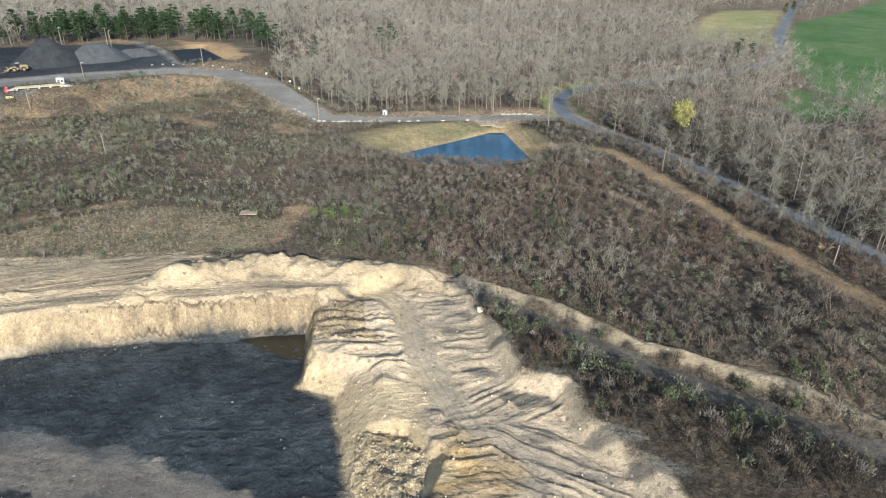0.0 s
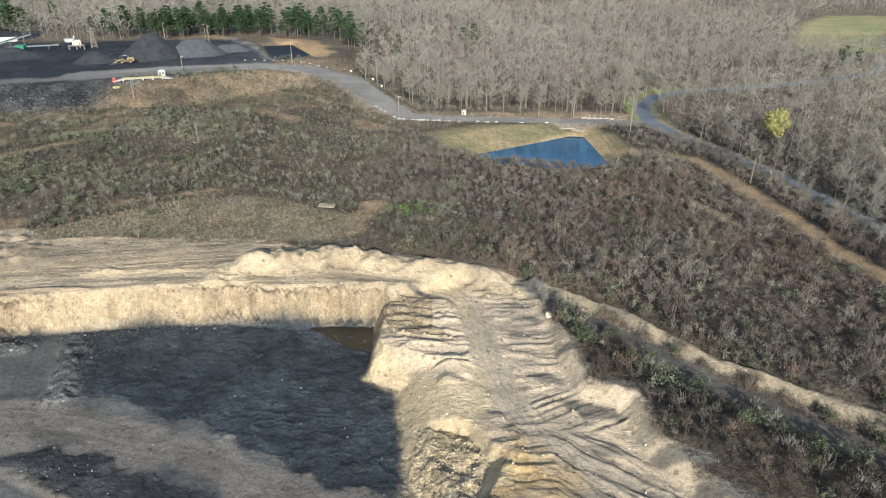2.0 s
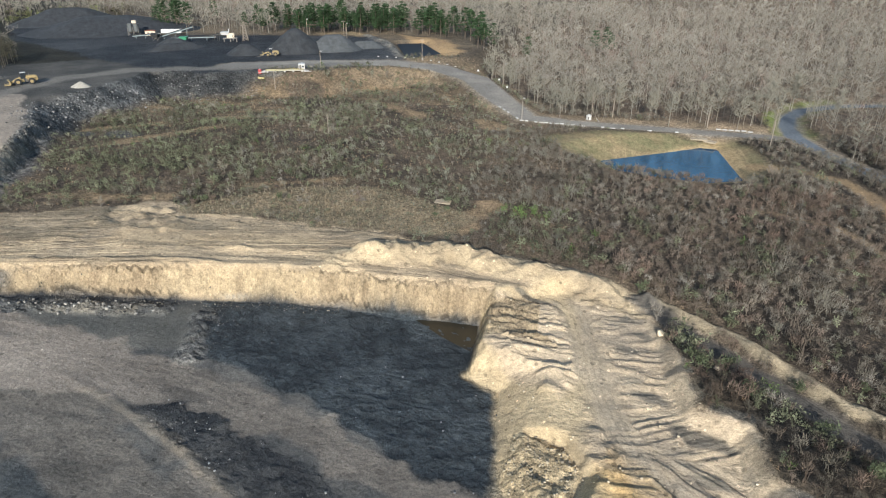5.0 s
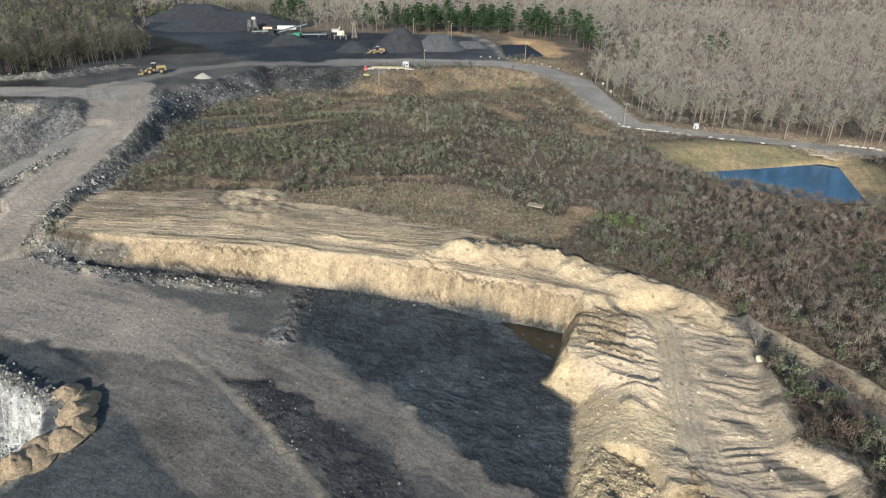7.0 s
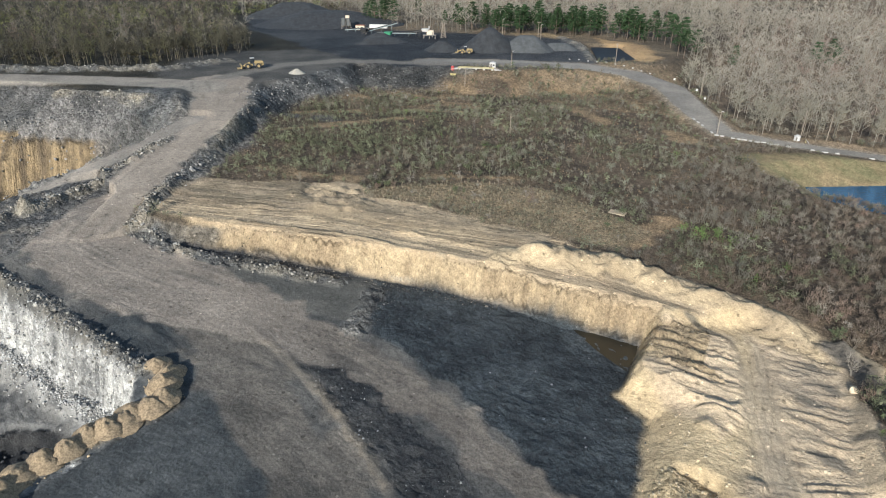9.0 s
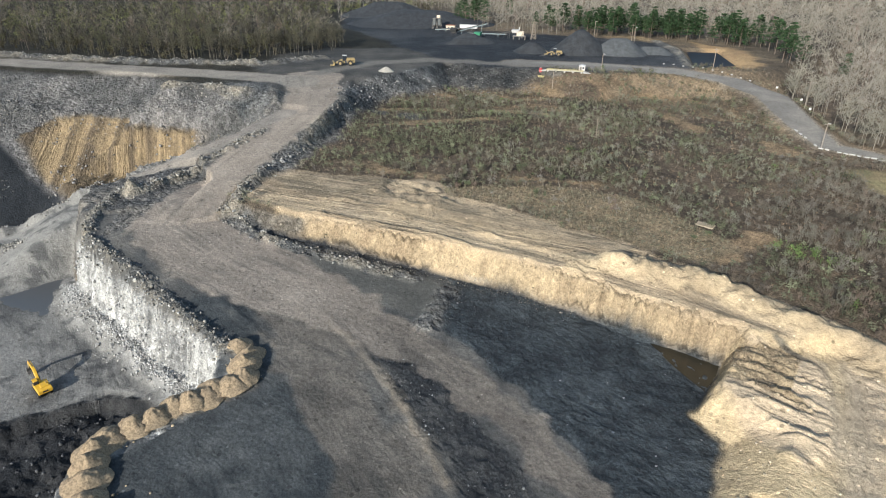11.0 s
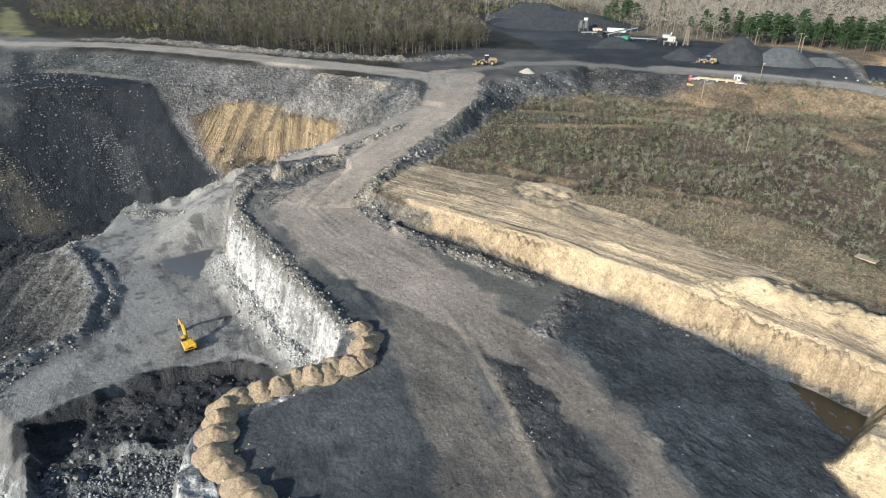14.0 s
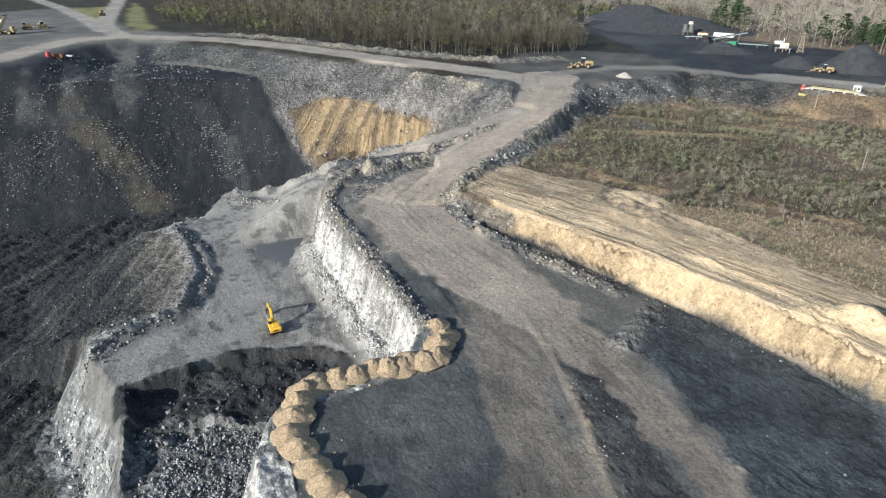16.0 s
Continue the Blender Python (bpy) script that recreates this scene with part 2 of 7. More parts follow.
def ground_height(x, y):
    """The lie of the land: plateau, made ground, roads, and the cuts of the mine."""
    r = np.hypot(x, y)
    big = fbm(x, y, 90, 4, 3)
    h = -9 + 1.0 * big * smooth(60, 140, y + 0 * x) + 0.35 * fbm(x, y, 14, 4, 9)
    h = h + 6 * smooth(500, 1600, r) * (fbm(x, y, 700, 3, 21) + 0.2)
    # made ground of the yard and the upper road, with dumped slopes
    sd = signed(x, y, YARD) + 3.0 * fbm(x, y, 22, 3, 31)
    h = np.maximum(h, 0.5 * fbm(x, y, 30, 4, 12) - 0.66 * np.maximum(sd, 0))
    # paved roads
    for line in (PAVED, MAIN_ROAD, FAR_ROAD, TRACK):
        d, w = nearest(x, y, line)
        k = 1 - smooth(0, 7, d - along(line, w, 3))
        h = h + (along(line, w) - h) * k
    for line in (UPPER_ROAD, SIDE_ROAD, SIDE_ROAD_WEST):
        d, w = nearest(x, y, line)
        h = h * smooth(7, 16, d)
    # pond and basin
    h = np.minimum(h, -13.8 + 0.33 * np.maximum(signed(x, y, POND) + 2.0, 0))
    h = np.minimum(h, -3.5 + 0.5 * np.maximum(signed(x, y, BASIN), 0))
    # berms of pushed sand
    d, w = nearest(x, y, SAND_BERM)
    h = h + along(SAND_BERM, w) * (1 - smooth(0, 5.0, d + 1.6 * fbm(x, y, 5, 3, 44))) * (0.8 + 0.9 * fbm(x, y, 4.5, 3, 45))
    d, w = nearest(x, y, TRACK_RIDGE)
    h = h + along(TRACK_RIDGE, w) * (1 - smooth(0, 2.3, d + 0.7 * fbm(x, y, 5, 3, 46))) * (0.8 + 0.5 * fbm(x, y, 6, 3, 47))
    # worked floor: falls from the fork of the haul road to the coal
    floor = np.interp(x, [-172, -157, -134, -111, -94, -70, -40, 20], [-12.2, -13, -14.3, -15.3, -16, -16.8, -17.4, -17.6])
    sd = signed(x, y, WORKED)
    flutes = fbm(x + 0.15 * y, 0 * x, 2.6, 4, 53, 0.65)
    east = smooth(-32, -22, x) * smooth(88, 84, y)
    ragged = (0.8 * (1 - 0.6 * east)) * fbm(x, y, 7, 4, 51) + 0.8 * east * fbm(x, y, 15, 3, 56) + 0.6 * (1 - 0.75 * east) * fbm(x, y, 2.2, 2, 52) * smooth(0, 2, sd) + 0.25 * flutes * smooth(-5, -25, x) * (1 - east)
    steep = np.interp(x + 0.0 * y, [-150, -128, -110, -30, -22, -10], [1.1, 1.2, 1.9, 2.6, 1.0, 0.72])
    steep = np.where((x > -30), steep + (2.4 - steep) * smooth(85, 90, y), steep)
    side = np.maximum(sd + ragged * smooth(-1, 2, sd), 0)
    rise = side * steep
    h = np.where(sd < 0.01, np.minimum(h, floor), np.minimum(h, floor + rise))
    # the sand apron lies a little lower than the plateau
    ap = smooth(0, 3, -signed(x, y, APRON))
    h = h + (np.minimum(h, -10.6 - 0.035 * np.maximum(0, 112 - y)) - h) * ap
    h = np.minimum(h, -14.6 + (1.0 + 3.5 * smooth(66, 70, y)) * np.maximum(signed(x, y, RUBBLE) + 0.7 * fbm(x, y, 4, 3, 61), 0))
    # haul road and the strip beside it
    for line, edge in ((HAUL, 5.0), (LEFT_STRIP, 4.0)):
        d, w = nearest(x, y, line)
        k = 1 - smooth(0, edge, d - along(line, w, 3))
        h = h + (along(line, w) - h) * k
    h = np.where(inside(x, y, FORK_ISLAND), np.minimum(h, -11.8 + 0.5 * fbm(x, y, 6, 3, 58)), h)
    # lower bench with the blasted wall
    sd = signed(x, y, BENCH)
    ragged = 0.8 * fbm(x, y, 6, 4, 71) + 0.85 * fbm(x, y, 1.6, 3, 72) + 0.25 * fbm(x + 0.3 * y, 0.2 * y, 2.0, 3, 73)
    ramp = -30 + 11.5 * smooth(0, 1, ((x + 213) * 0.53 + (y - 26) * 0.85) / 31) * smooth(-176, -186, x)
    wall = np.interp(np.maximum(sd + ragged * smooth(0, 1.5, sd), 0), [0, 0.8, 3.2, 5.5, 40], [0, 1.2, 11.5, 17, 80])
    talus = (3.2 + 1.6 * fbm(x, y, 9, 3, 78)) * smooth(-6.5, 0.5, sd + 1.6 * fbm(x, y, 5, 3, 79)) * smooth(-172, -162, x) * smooth(22, 32, y)
    h = np.minimum(h, ramp + np.maximum(wall, talus))
    wet = 1 - smooth(-3, 3, signed(x, y, PUDDLE) + 2.5 * fbm(x, y, 6, 3, 74))
    h = h - 0.22 * wet * (h < -29) + 0.10 * fbm(x, y, 7, 4, 77) * (sd < 0)
    h = np.minimum(h, -32.6 + 3.0 * np.maximum(signed(x, y, COAL_PATCH) + 1.2 * fbm(x, y, 6, 3, 75), 0))
    h = np.minimum(h, -34.2 + 3.0 * np.maximum(signed(x, y, BLASTED) + 0.8 * fbm(x, y, 4, 3, 76), 0))
    # the bank below the upper road falls to a narrow terrace round the pit
    d, w = nearest(x, y, UPPER_ROAD)
    bank = np.maximum(-9.0, -0.34 * np.maximum(d - 9.5 + 2.0 * fbm(x, y, 12, 3, 88), 0)) * smooth(108, 84, y)
    h = np.where(inside(x, y, ROAD_RIM), np.minimum(h, bank), h)
    # deep pit
    sd = signed(x, y, DEEP)
    steep = np.where(x < -262, 0.52 + 0.12 * smooth(30, 50, y), 0.46 + 0.49 * smooth(6, 26, y))
    h = np.minimum(h, -48 + steep * np.maximum(sd + 2.2 * fbm(x, y, 16, 4, 81), 0))
    sd = signed(x, y, NORTH_SHELF)
    h = np.minimum(h, -12.5 + 0.7 * np.maximum(sd + 2.0 * fbm(x, y, 13, 4, 82), 0))
    sd = signed(x, y, NORTH_PIT)
    h = np.minimum(h, -32 + 1.9 * np.maximum(sd + 1.3 * fbm(x, y, 7, 4, 83) + 1.5 * fbm(0.7 * x + 0.7 * y, 0 * x, 3.2, 3, 87, 0.6), 0))
    # tipped spoil falls away from the bench's open side
    sdb = signed(x, y, BENCH)
    west = (x < -219 + (y + 3) * 0.31) & (y > -5) & (y < 64) & (x > -246) & (sdb > 0)
    h = np.where(west, np.minimum(h, np.maximum(ramp + 0.4 - 0.85 * np.maximum(sdb - 2.5, 0) + 0.8 * fbm(x, y, 7, 3, 86), -47)), h)
    spoil = -28.4 + 0.8 * fbm(x, y, 9, 3, 85) - 0.44 * np.maximum(sdb - 3, 0) - 1.6 * smooth(1.5, 0, sdb)
    h = np.where((y < 6) & (x < -100) & (x > -246) & (sdb > 0) & (sdb < 60), np.minimum(h, np.maximum(spoil, -47)), h)
    h = np.where((y < 0) & (x < -40) & (sdb > 0) & (x > -125), np.minimum(h, np.maximum(-46, -30 - 0.9 * np.maximum(sdb - 1, 0))), h)
    h = np.minimum(h, -46 + 1.7 * np.maximum(signed(x, y, WEST_HOLE) + 1.0 * fbm(x, y, 6, 4, 84), 0))
    # windrows and rubble berms along edges
    for line, wide, seed in BERMS:
        d, w = nearest(x, y, line)
        k = 1 - smooth(0, wide, d + 0.25 * wide * fbm(x, y, 5, 3, seed))
        h = h + along(line, w) * k * (0.75 + 0.7 * fbm(x, y, 4, 3, seed + 5))
    return h


def mask(x, y, poly, soft=2.0, rag=1.5, size=7, seed=0):
    return 1 - smooth(-soft, soft, signed(x, y, poly) + rag * fbm(x, y, size, 4, seed + 200))


def strip(x, y, line, half, soft=1.0, rag=0.6, seed=0):
    d, w = nearest(x, y, line)
    half = along(line, w, 3) if half is None else half
    return 1 - smooth(-soft, soft, d - half + rag * fbm(x, y, 6, 3, seed + 300)), w


def open_grass(x, y):
    """Where tawny grass lies open between the shrubs."""
    m = 0.92 * smooth(-0.08, 0.16, fbm(0.5 * x + 0.2 * y, y - 0.2 * x, 15, 4, 433)) * smooth(-50, -75, x) * smooth(0, 14, y - 205 - 0.25 * (x + 120)) * (1 - 0.7 * smooth(242, 254, y) * smooth(-170, -160, x))
    rag = 3.6 * fbm(x, y, 8, 4, 434)
    for line, half in GRASS_LINES:
        d, _ = nearest(x, y, line)
        m = np.maximum(m, 1 - smooth(-1.6, 1.6, d - 0.72 * half + rag * (half > 2)))
    return m


def brush_bands(x, y):
    """How thick the scrub stands: closed brush with openings of tawny grass, and one field of rank growth."""
    return 1 - np.maximum(open_grass(x, y), 0.85 * mask(x, y, RANK_FIELD, 1.5, 3, 8, 39))


# ---- materials ----
def nodes(name):
    m = bpy.data.materials.new(name)
    m.use_nodes = True
    t = m.node_tree
    return m, t, t.nodes["Principled BSDF"]


def add(t, kind, **kw):
    n = t.nodes.new(kind)
    for k, v in kw.items():
        if k in n.inputs:
            n.inputs[k].default_value = v
    return n


def coords(t, scale=(1, 1, 1)):
    g = add(t, "ShaderNodeTexCoord")
    m = add(t, "ShaderNodeMapping")
    m.inputs["Scale"].default_value = scale
    t.links.new(g.outputs["Object"], m.inputs["Vector"])
    return m.outputs["Vector"]


def grain(t, vec, scale, detail=5.0, rough=0.6):
    n = add(t, "ShaderNodeTexNoise", Scale=scale, Detail=detail, Roughness=rough)
    t.links.new(vec, n.inputs["Vector"])
    return n.outputs["Fac"]


def ranged(t, value, a, b, c, d):
    n = add(t, "ShaderNodeMapRange")
    for k, v in zip(("From Min", "From Max", "To Min", "To Max"), (a, b, c, d)):
        n.inputs[k].default_value = v
    t.links.new(value, n.inputs["Value"])
    return n.outputs["Result"]


def times(t, a, b):
    n = add(t, "ShaderNodeMath")
    n.operation = "MULTIPLY"
    t.links.new(a, n.inputs[0])
    t.links.new(b, n.inputs[1])
    return n.outputs[0]


def scaled(t, color, value):
    n = add(t, "ShaderNodeMix")
    n.data_type, n.blend_type = "RGBA", "MULTIPLY"
    n.inputs["Factor"].default_value = 1.0
    t.links.new(color, n.inputs["A"])
    t.links.new(value, n.inputs["B"])
    return n.outputs["Result"]


def bumped(t, bsdf, height, strength, distance):
    b = add(t, "ShaderNodeBump", Strength=strength, Distance=distance)
    t.links.new(height, b.inputs["Height"])
    t.links.new(b.outputs["Normal"], bsdf.inputs["Normal"])


def earth(name, fine=1.1, coarse=0.16, spread=0.35, relief=0.25, rough=0.95, stretch=(1, 1, 1), lumps=0.0, spec=0.2, stones=0.0, clods=0.0, size=1.6, streak=1.0):
    """Bare ground: the soil's own colour, mottled at three scales, with a grainy relief."""
    m, t, b = nodes(name)
    v = coords(t, stretch)
    soil = add(t, "ShaderNodeAttribute")
    soil.attribute_name = "soil"
    f = ranged(t, grain(t, v, fine, 5, 0.75), 0.36, 0.64, 1 - spread, 1 + spread)
    g = ranged(t, grain(t, v, fine * 3.3, 3, 0.7), 0.36, 0.64, 1 - 1.1 * spread, 1 + 1.1 * spread)
    c = ranged(t, grain(t, v, coarse, 5, 0.65), 0.35, 0.65, 1 - 0.6 * spread, 1 + 0.6 * spread)
    col = scaled(t, scaled(t, scaled(t, soil.outputs["Color"], f), g), c)
    # marks that follow the way the ground was driven, pushed or tipped
    way = add(t, "ShaderNodeAttribute")
    way.attribute_name = "flow"
    long = add(t, "ShaderNodeVectorMath")
    long.operation = "MULTIPLY"
    long.inputs[1].default_value = (0.06, 1.0, 0.0)
    t.links.new(way.outputs["Vector"], long.inputs[0])
    split = add(t, "ShaderNodeSeparateXYZ")
    t.links.new(way.outputs["Vector"], split.inputs[0])
    lines = times(t, ranged(t, grain(t, long.outputs[0], 0.75, 4, 0.68), 0.34, 0.66, -1.0, 1.0), split.outputs["Z"])
    col = scaled(t, col, ranged(t, lines, -1, 1, 1 - 0.88 * streak, 1 + 0.88 * streak))
    # single stones, paler than the ground, and dark clods
    for share, cell, gain in ((stones, size, 2.1), (clods, size * 0.6, 0.5)):
        if share:
            vo = add(t, "ShaderNodeTexVoronoi", Scale=cell, Randomness=1.0)
            t.links.new(coords(t), vo.inputs["Vector"])
            pick = add(t, "ShaderNodeSeparateColor")
            t.links.new(vo.outputs["Color"], pick.inputs[0])
            spot = times(t, ranged(t, pick.outputs[0], 1 - share, 1 - share + 0.02, 0, 1), ranged(t, vo.outputs["Distance"], 0.28, 0.40, 1, 0))
            col = scaled(t, col, ranged(t, times(t, spot, pick.outputs[1]), 0, 1, 1, gain))
    height = grain(t, v, fine * 1.2, 6, 0.7)
    both = add(t, "ShaderNodeMath")
    both.operation = "ADD"
    t.links.new(height, both.inputs[0])
    t.links.new(ranged(t, lines, -1, 1, -0.6, 0.6), both.inputs[1])
    height = both.outputs[0]
    if lumps:
        vo = add(t, "ShaderNodeTexVoronoi", Scale=lumps, Randomness=1.0)
        vo.distance = "CHEBYCHEV"
        warp = add(t, "ShaderNodeTexNoise", Scale=lumps * 0.7, Detail=3.0)
        t.links.new(v, warp.inputs["Vector"])
        mixv = add(t, "ShaderNodeMix")
        mixv.data_type = "RGBA"
        mixv.inputs["Factor"].default_value = 0.35
        t.links.new(v, mixv.inputs["A"])
        t.links.new(warp.outputs["Color"], mixv.inputs["B"])
        t.links.new(mixv.outputs["Result"], vo.inputs["Vector"])
        col = scaled(t, col, ranged(t, vo.outputs["Color"], 0.0, 1.0, 0.62, 1.42))
        mx = add(t, "ShaderNodeMath")
        mx.operation = "ADD"
        t.links.new(height, mx.inputs[0])
        t.links.new(ranged(t, vo.outputs["Distance"], 0, 0.8, 0.7, 0.0), mx.inputs[1])
        height = mx.outputs[0]
    t.links.new(col, b.inputs["Base Color"])
    b.inputs["Roughness"].default_value = rough
    b.inputs["Specular IOR Level"].default_value = spec
    bumped(t, b, height, 1.0, relief)
    return m


def plain(name, rgb, rough=0.7, metal=0.0, spread=0.2, scale=3.0, relief=0.0, attribute=""):
    m, t, b = nodes(name)
    v = coords(t)
    f = ranged(t, grain(t, v, scale), 0.25, 0.75, 1 - spread, 1 + spread)
    if attribute:
        a = add(t, "ShaderNodeAttribute")
        a.attribute_name = attribute
        src = a.outputs["Color"]
    else:
        c = add(t, "ShaderNodeRGB")
        c.outputs[0].default_value = (*rgb, 1)
        src = c.outputs[0]
    t.links.new(scaled(t, src, f), b.inputs["Base Color"])
    b.inputs["Roughness"].default_value, b.inputs["Metallic"].default_value = rough, metal
    if relief:
        bumped(t, b, grain(t, v, scale * 2), 0.7, relief)
    return m


def leafy(name):
    """Twigs, bark and leaves: the plant's own tint."""
    m, t, b = nodes(name)
    a = add(t, "ShaderNodeAttribute")
    a.attribute_name = "tint"
    t.links.new(a.outputs["Color"], b.inputs["Base Color"])
    b.inputs["Roughness"].default_value = 0.9
    b.inputs["Specular IOR Level"].default_value = 0.1
    return m


def water(name, rgb, rough=0.03, wave=0.02, scale=1.5):
    m, t, b = nodes(name)
    v = coords(t)
    b.inputs["Base Color"].default_value = (*rgb, 1)
    b.inputs["Roughness"].default_value = rough
    b.inputs["IOR"].default_value = 1.33
    bumped(t, b, grain(t, v, scale, 3), 0.3, wave)
    return m


M_SCRUB = earth("scrub_soil", 0.9, 0.2, 0.4, 0.6)
M_SAND = earth("sandy_spoil", 1.5, 0.22, 0.17, 0.45, stretch=(0.7, 1, 1), stones=0.05, clods=0.26, size=1.5)
M_WALL = earth("cut_sandstone", 0.9, 0.3, 0.2, 1.2, stretch=(1, 1, 0.7), clods=0.12, size=1.2)
M_ROAD = earth("haul_dust", 1.0, 0.14, 0.17, 0.3, stones=0.03, clods=0.16, size=1.6)
M_COAL = earth("coal_rubble", 1.2, 0.22, 0.28, 0.8, rough=0.8, spec=0.25, stones=0.05, clods=0.15, size=1.3)
M_ROCK = earth("blasted_rock", 1.0, 0.25, 0.26, 0.8, lumps=1.1, stones=0.12, clods=0.06, size=1.1)
M_PAVE = earth("asphalt", 0.8, 0.12, 0.14, 0.05)
M_GRASS = earth("short_grass", 0.7, 0.09, 0.25, 0.25)
M_TWIG = leafy("twigs")
M_STONE = plain("loose_stone", (0.3, 0.29, 0.27), 0.9, 0, 0.35, 1.4, 0.1, attribute="tint")


# ---- meshes from arrays ----
def raw_mesh(name, verts, faces, tint=None, key="tint", shade=True, flow=None):
    """faces: an (n, 3) or (n, 4) array; tint: a colour a vertex."""
    me = bpy.data.meshes.new(name)
    k = faces.shape[1]
    me.vertices.add(len(verts))
    me.vertices.foreach_set("co", np.ascontiguousarray(verts, np.float32).ravel())
    me.loops.add(faces.size)
    me.loops.foreach_set("vertex_index", np.ascontiguousarray(faces, np.int32).ravel())
    me.polygons.add(len(faces))
    me.polygons.foreach_set("loop_start", np.arange(0, faces.size, k, dtype=np.int32))
    if tint is not None:
        a = me.attributes.new(key, "FLOAT_COLOR", "POINT")
        rgba = np.ones((len(verts), 4), np.float32)
        rgba[:, :3] = tint
        a.data.foreach_set("color", rgba.ravel())
    if flow is not None:
        me.attributes.new("flow", "FLOAT_VECTOR", "POINT").data.foreach_set("vector", np.ascontiguousarray(flow, np.float32).ravel())
    me.update(calc_edges=True)
    if shade:
        me.polygons.foreach_set("use_smooth", np.ones(len(faces), bool))
    return me


def part(name, bm, material, parent=None, label=""):
    """One mesh object, under a thing or under a part."""
    me = bpy.data.meshes.new(name)
    bm.to_mesh(me)
    bm.free()
    me.materials.append(material)
    ob = new(name, me)
    ob.parent = parent
    return tagged(ob, label)


# ---- the ground: one sheet, finer towards the mine, cut into its kinds of surface ----
AZ = np.radians(np.concatenate([np.arange(-47, 113, 0.23), np.arange(113, 312.9, 4.0)]))
RINGS = [0.02, 0.5, 1.5, 3.0, 6.0]
while RINGS[-1] < 4600:
    r = RINGS[-1]
    RINGS.append(r * (1.06 if r < 50 else 1.0036 if r < 140 else 1.0046 if r < 420 else 1.012 if r < 900 else 1.05))
RINGS = np.array(RINGS)
A, R = np.meshgrid(AZ, RINGS)
CX, CY = 0.4, -0.7
GX, GY = CX - np.sin(A) * R, CY + np.cos(A) * R
GZ = ground_height(GX, GY)


def paint():
    """The soil's own colour and kind of surface at each place, and the fine relief."""
    x, y = GX, GY
    z = GZ.copy()
    n1, n2, n3 = fbm(x, y, 40, 4, 101), fbm(x, y, 9, 4, 111), fbm(x, y, 2.5, 3, 121)
    n4 = fbm(x, y, 1.1, 2, 131)
    col = np.empty(x.shape + (3,))
    kind = np.zeros(x.shape, np.int8)

    def lay(rgb, m, k=None):
        rgb = np.asarray(rgb)
        if rgb.ndim == 1:
            rgb = rgb[None, None, :]
        col[:] = col + (rgb - col) * m[..., None]
        if k is not None:
            kind[m > 0.5] = k

    def mixed(a, b, f):
        f = np.clip(f, 0, 1)[..., None]
        return np.array(a) * (1 - f) + np.array(b) * f

    ones = np.ones(x.shape)
    # scrub: brown litter and dead grass
    lay(mixed((0.075, 0.060, 0.044), (0.17, 0.130, 0.086), 0.45 + 0.9 * n1 + 0.5 * n2), ones, 0)
    # forest floor
    wood = smooth(0, 12, 0.35 * (x + 20) + y - 258 + 5 * n2)
    lay(mixed((0.13, 0.095, 0.066), (0.19, 0.14, 0.095), 0.5 + n2), wood * smooth(-95, -70, x))
    bands = brush_bands(x, y)
    lay(mixed((0.07, 0.054, 0.040), (0.14, 0.104, 0.07), 0.45 + n2 + 0.4 * n1), bands * (y > 90) * (y < 252) * 0.85)
    lay(mixed((0.27, 0.19, 0.112), (0.15, 0.112, 0.07), 0.45 + n2 + 0.5 * n3), open_grass(x, y) * (y > 90) * (y < 300) * 0.95)
    lay(mixed((0.26, 0.20, 0.125), (0.16, 0.13, 0.082), 0.45 + n2 + 0.6 * n3), mask(x, y, RANK_FIELD, 1.5, 3, 8, 39) * 0.9)
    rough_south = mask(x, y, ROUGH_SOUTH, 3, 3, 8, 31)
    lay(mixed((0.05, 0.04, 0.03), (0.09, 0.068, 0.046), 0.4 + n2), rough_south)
    # litter and grass along the road below the woods
    d, w = nearest(x, y, PAVED[5:])
    lay(mixed((0.27, 0.20, 0.13), (0.19, 0.145, 0.095), 0.5 + n2), (1 - smooth(7, 13, d + 3 * n2)) * (y > 238))
    d, w = nearest(x, y, MAIN_ROAD[4:9])
    lay(mixed((0.16, 0.19, 0.055), (0.24, 0.2, 0.1), 0.4 + n2), 1 - smooth(5, 9, d + 3 * n2), 7)
    for gx, gy, ga, gb in ((-155, 260, 9, 5), (-168, 246, 8, 4), (-177, 166, 8, 4), (-190, 162, 5, 3)):
        lay(mixed((0.075, 0.073, 0.068), (0.13, 0.122, 0.108), 0.5 + n3), 1 - smooth(0.7, 1.1, np.hypot((x - gx) / ga, (y - gy) / gb) + 0.4 * n2))
    # fields
    lay(mixed((0.33, 0.27, 0.13), (0.22, 0.22, 0.09), 0.5 + n1), mask(x, y, PALE_FIELD, 5, 6, 30, 1), 7)
    for f in (GREEN_FIELD, SMALL_FIELD):
        lay(mixed((0.06, 0.118, 0.032), (0.105, 0.15, 0.055), 0.5 + n1), mask(x, y, f, 4, 6, 30, 2), 7)
    lay(mixed((0.25, 0.19, 0.105), (0.16, 0.145, 0.075), 0.5 + n2 + 0.6 * n3), mask(x, y, POND_BANK, 3, 4, 14, 3), 7)
    shore = 1 - smooth(0, 3.2 + 5 * smooth(14, 24, x), np.abs(signed(x, y, POND)) + n2)
    lay((0.42, 0.30, 0.16), shore * smooth(-5, 12, x) * 0.9)
    # made ground: near-black for shade below the western woods; dark dumped slopes, yard
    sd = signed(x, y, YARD)
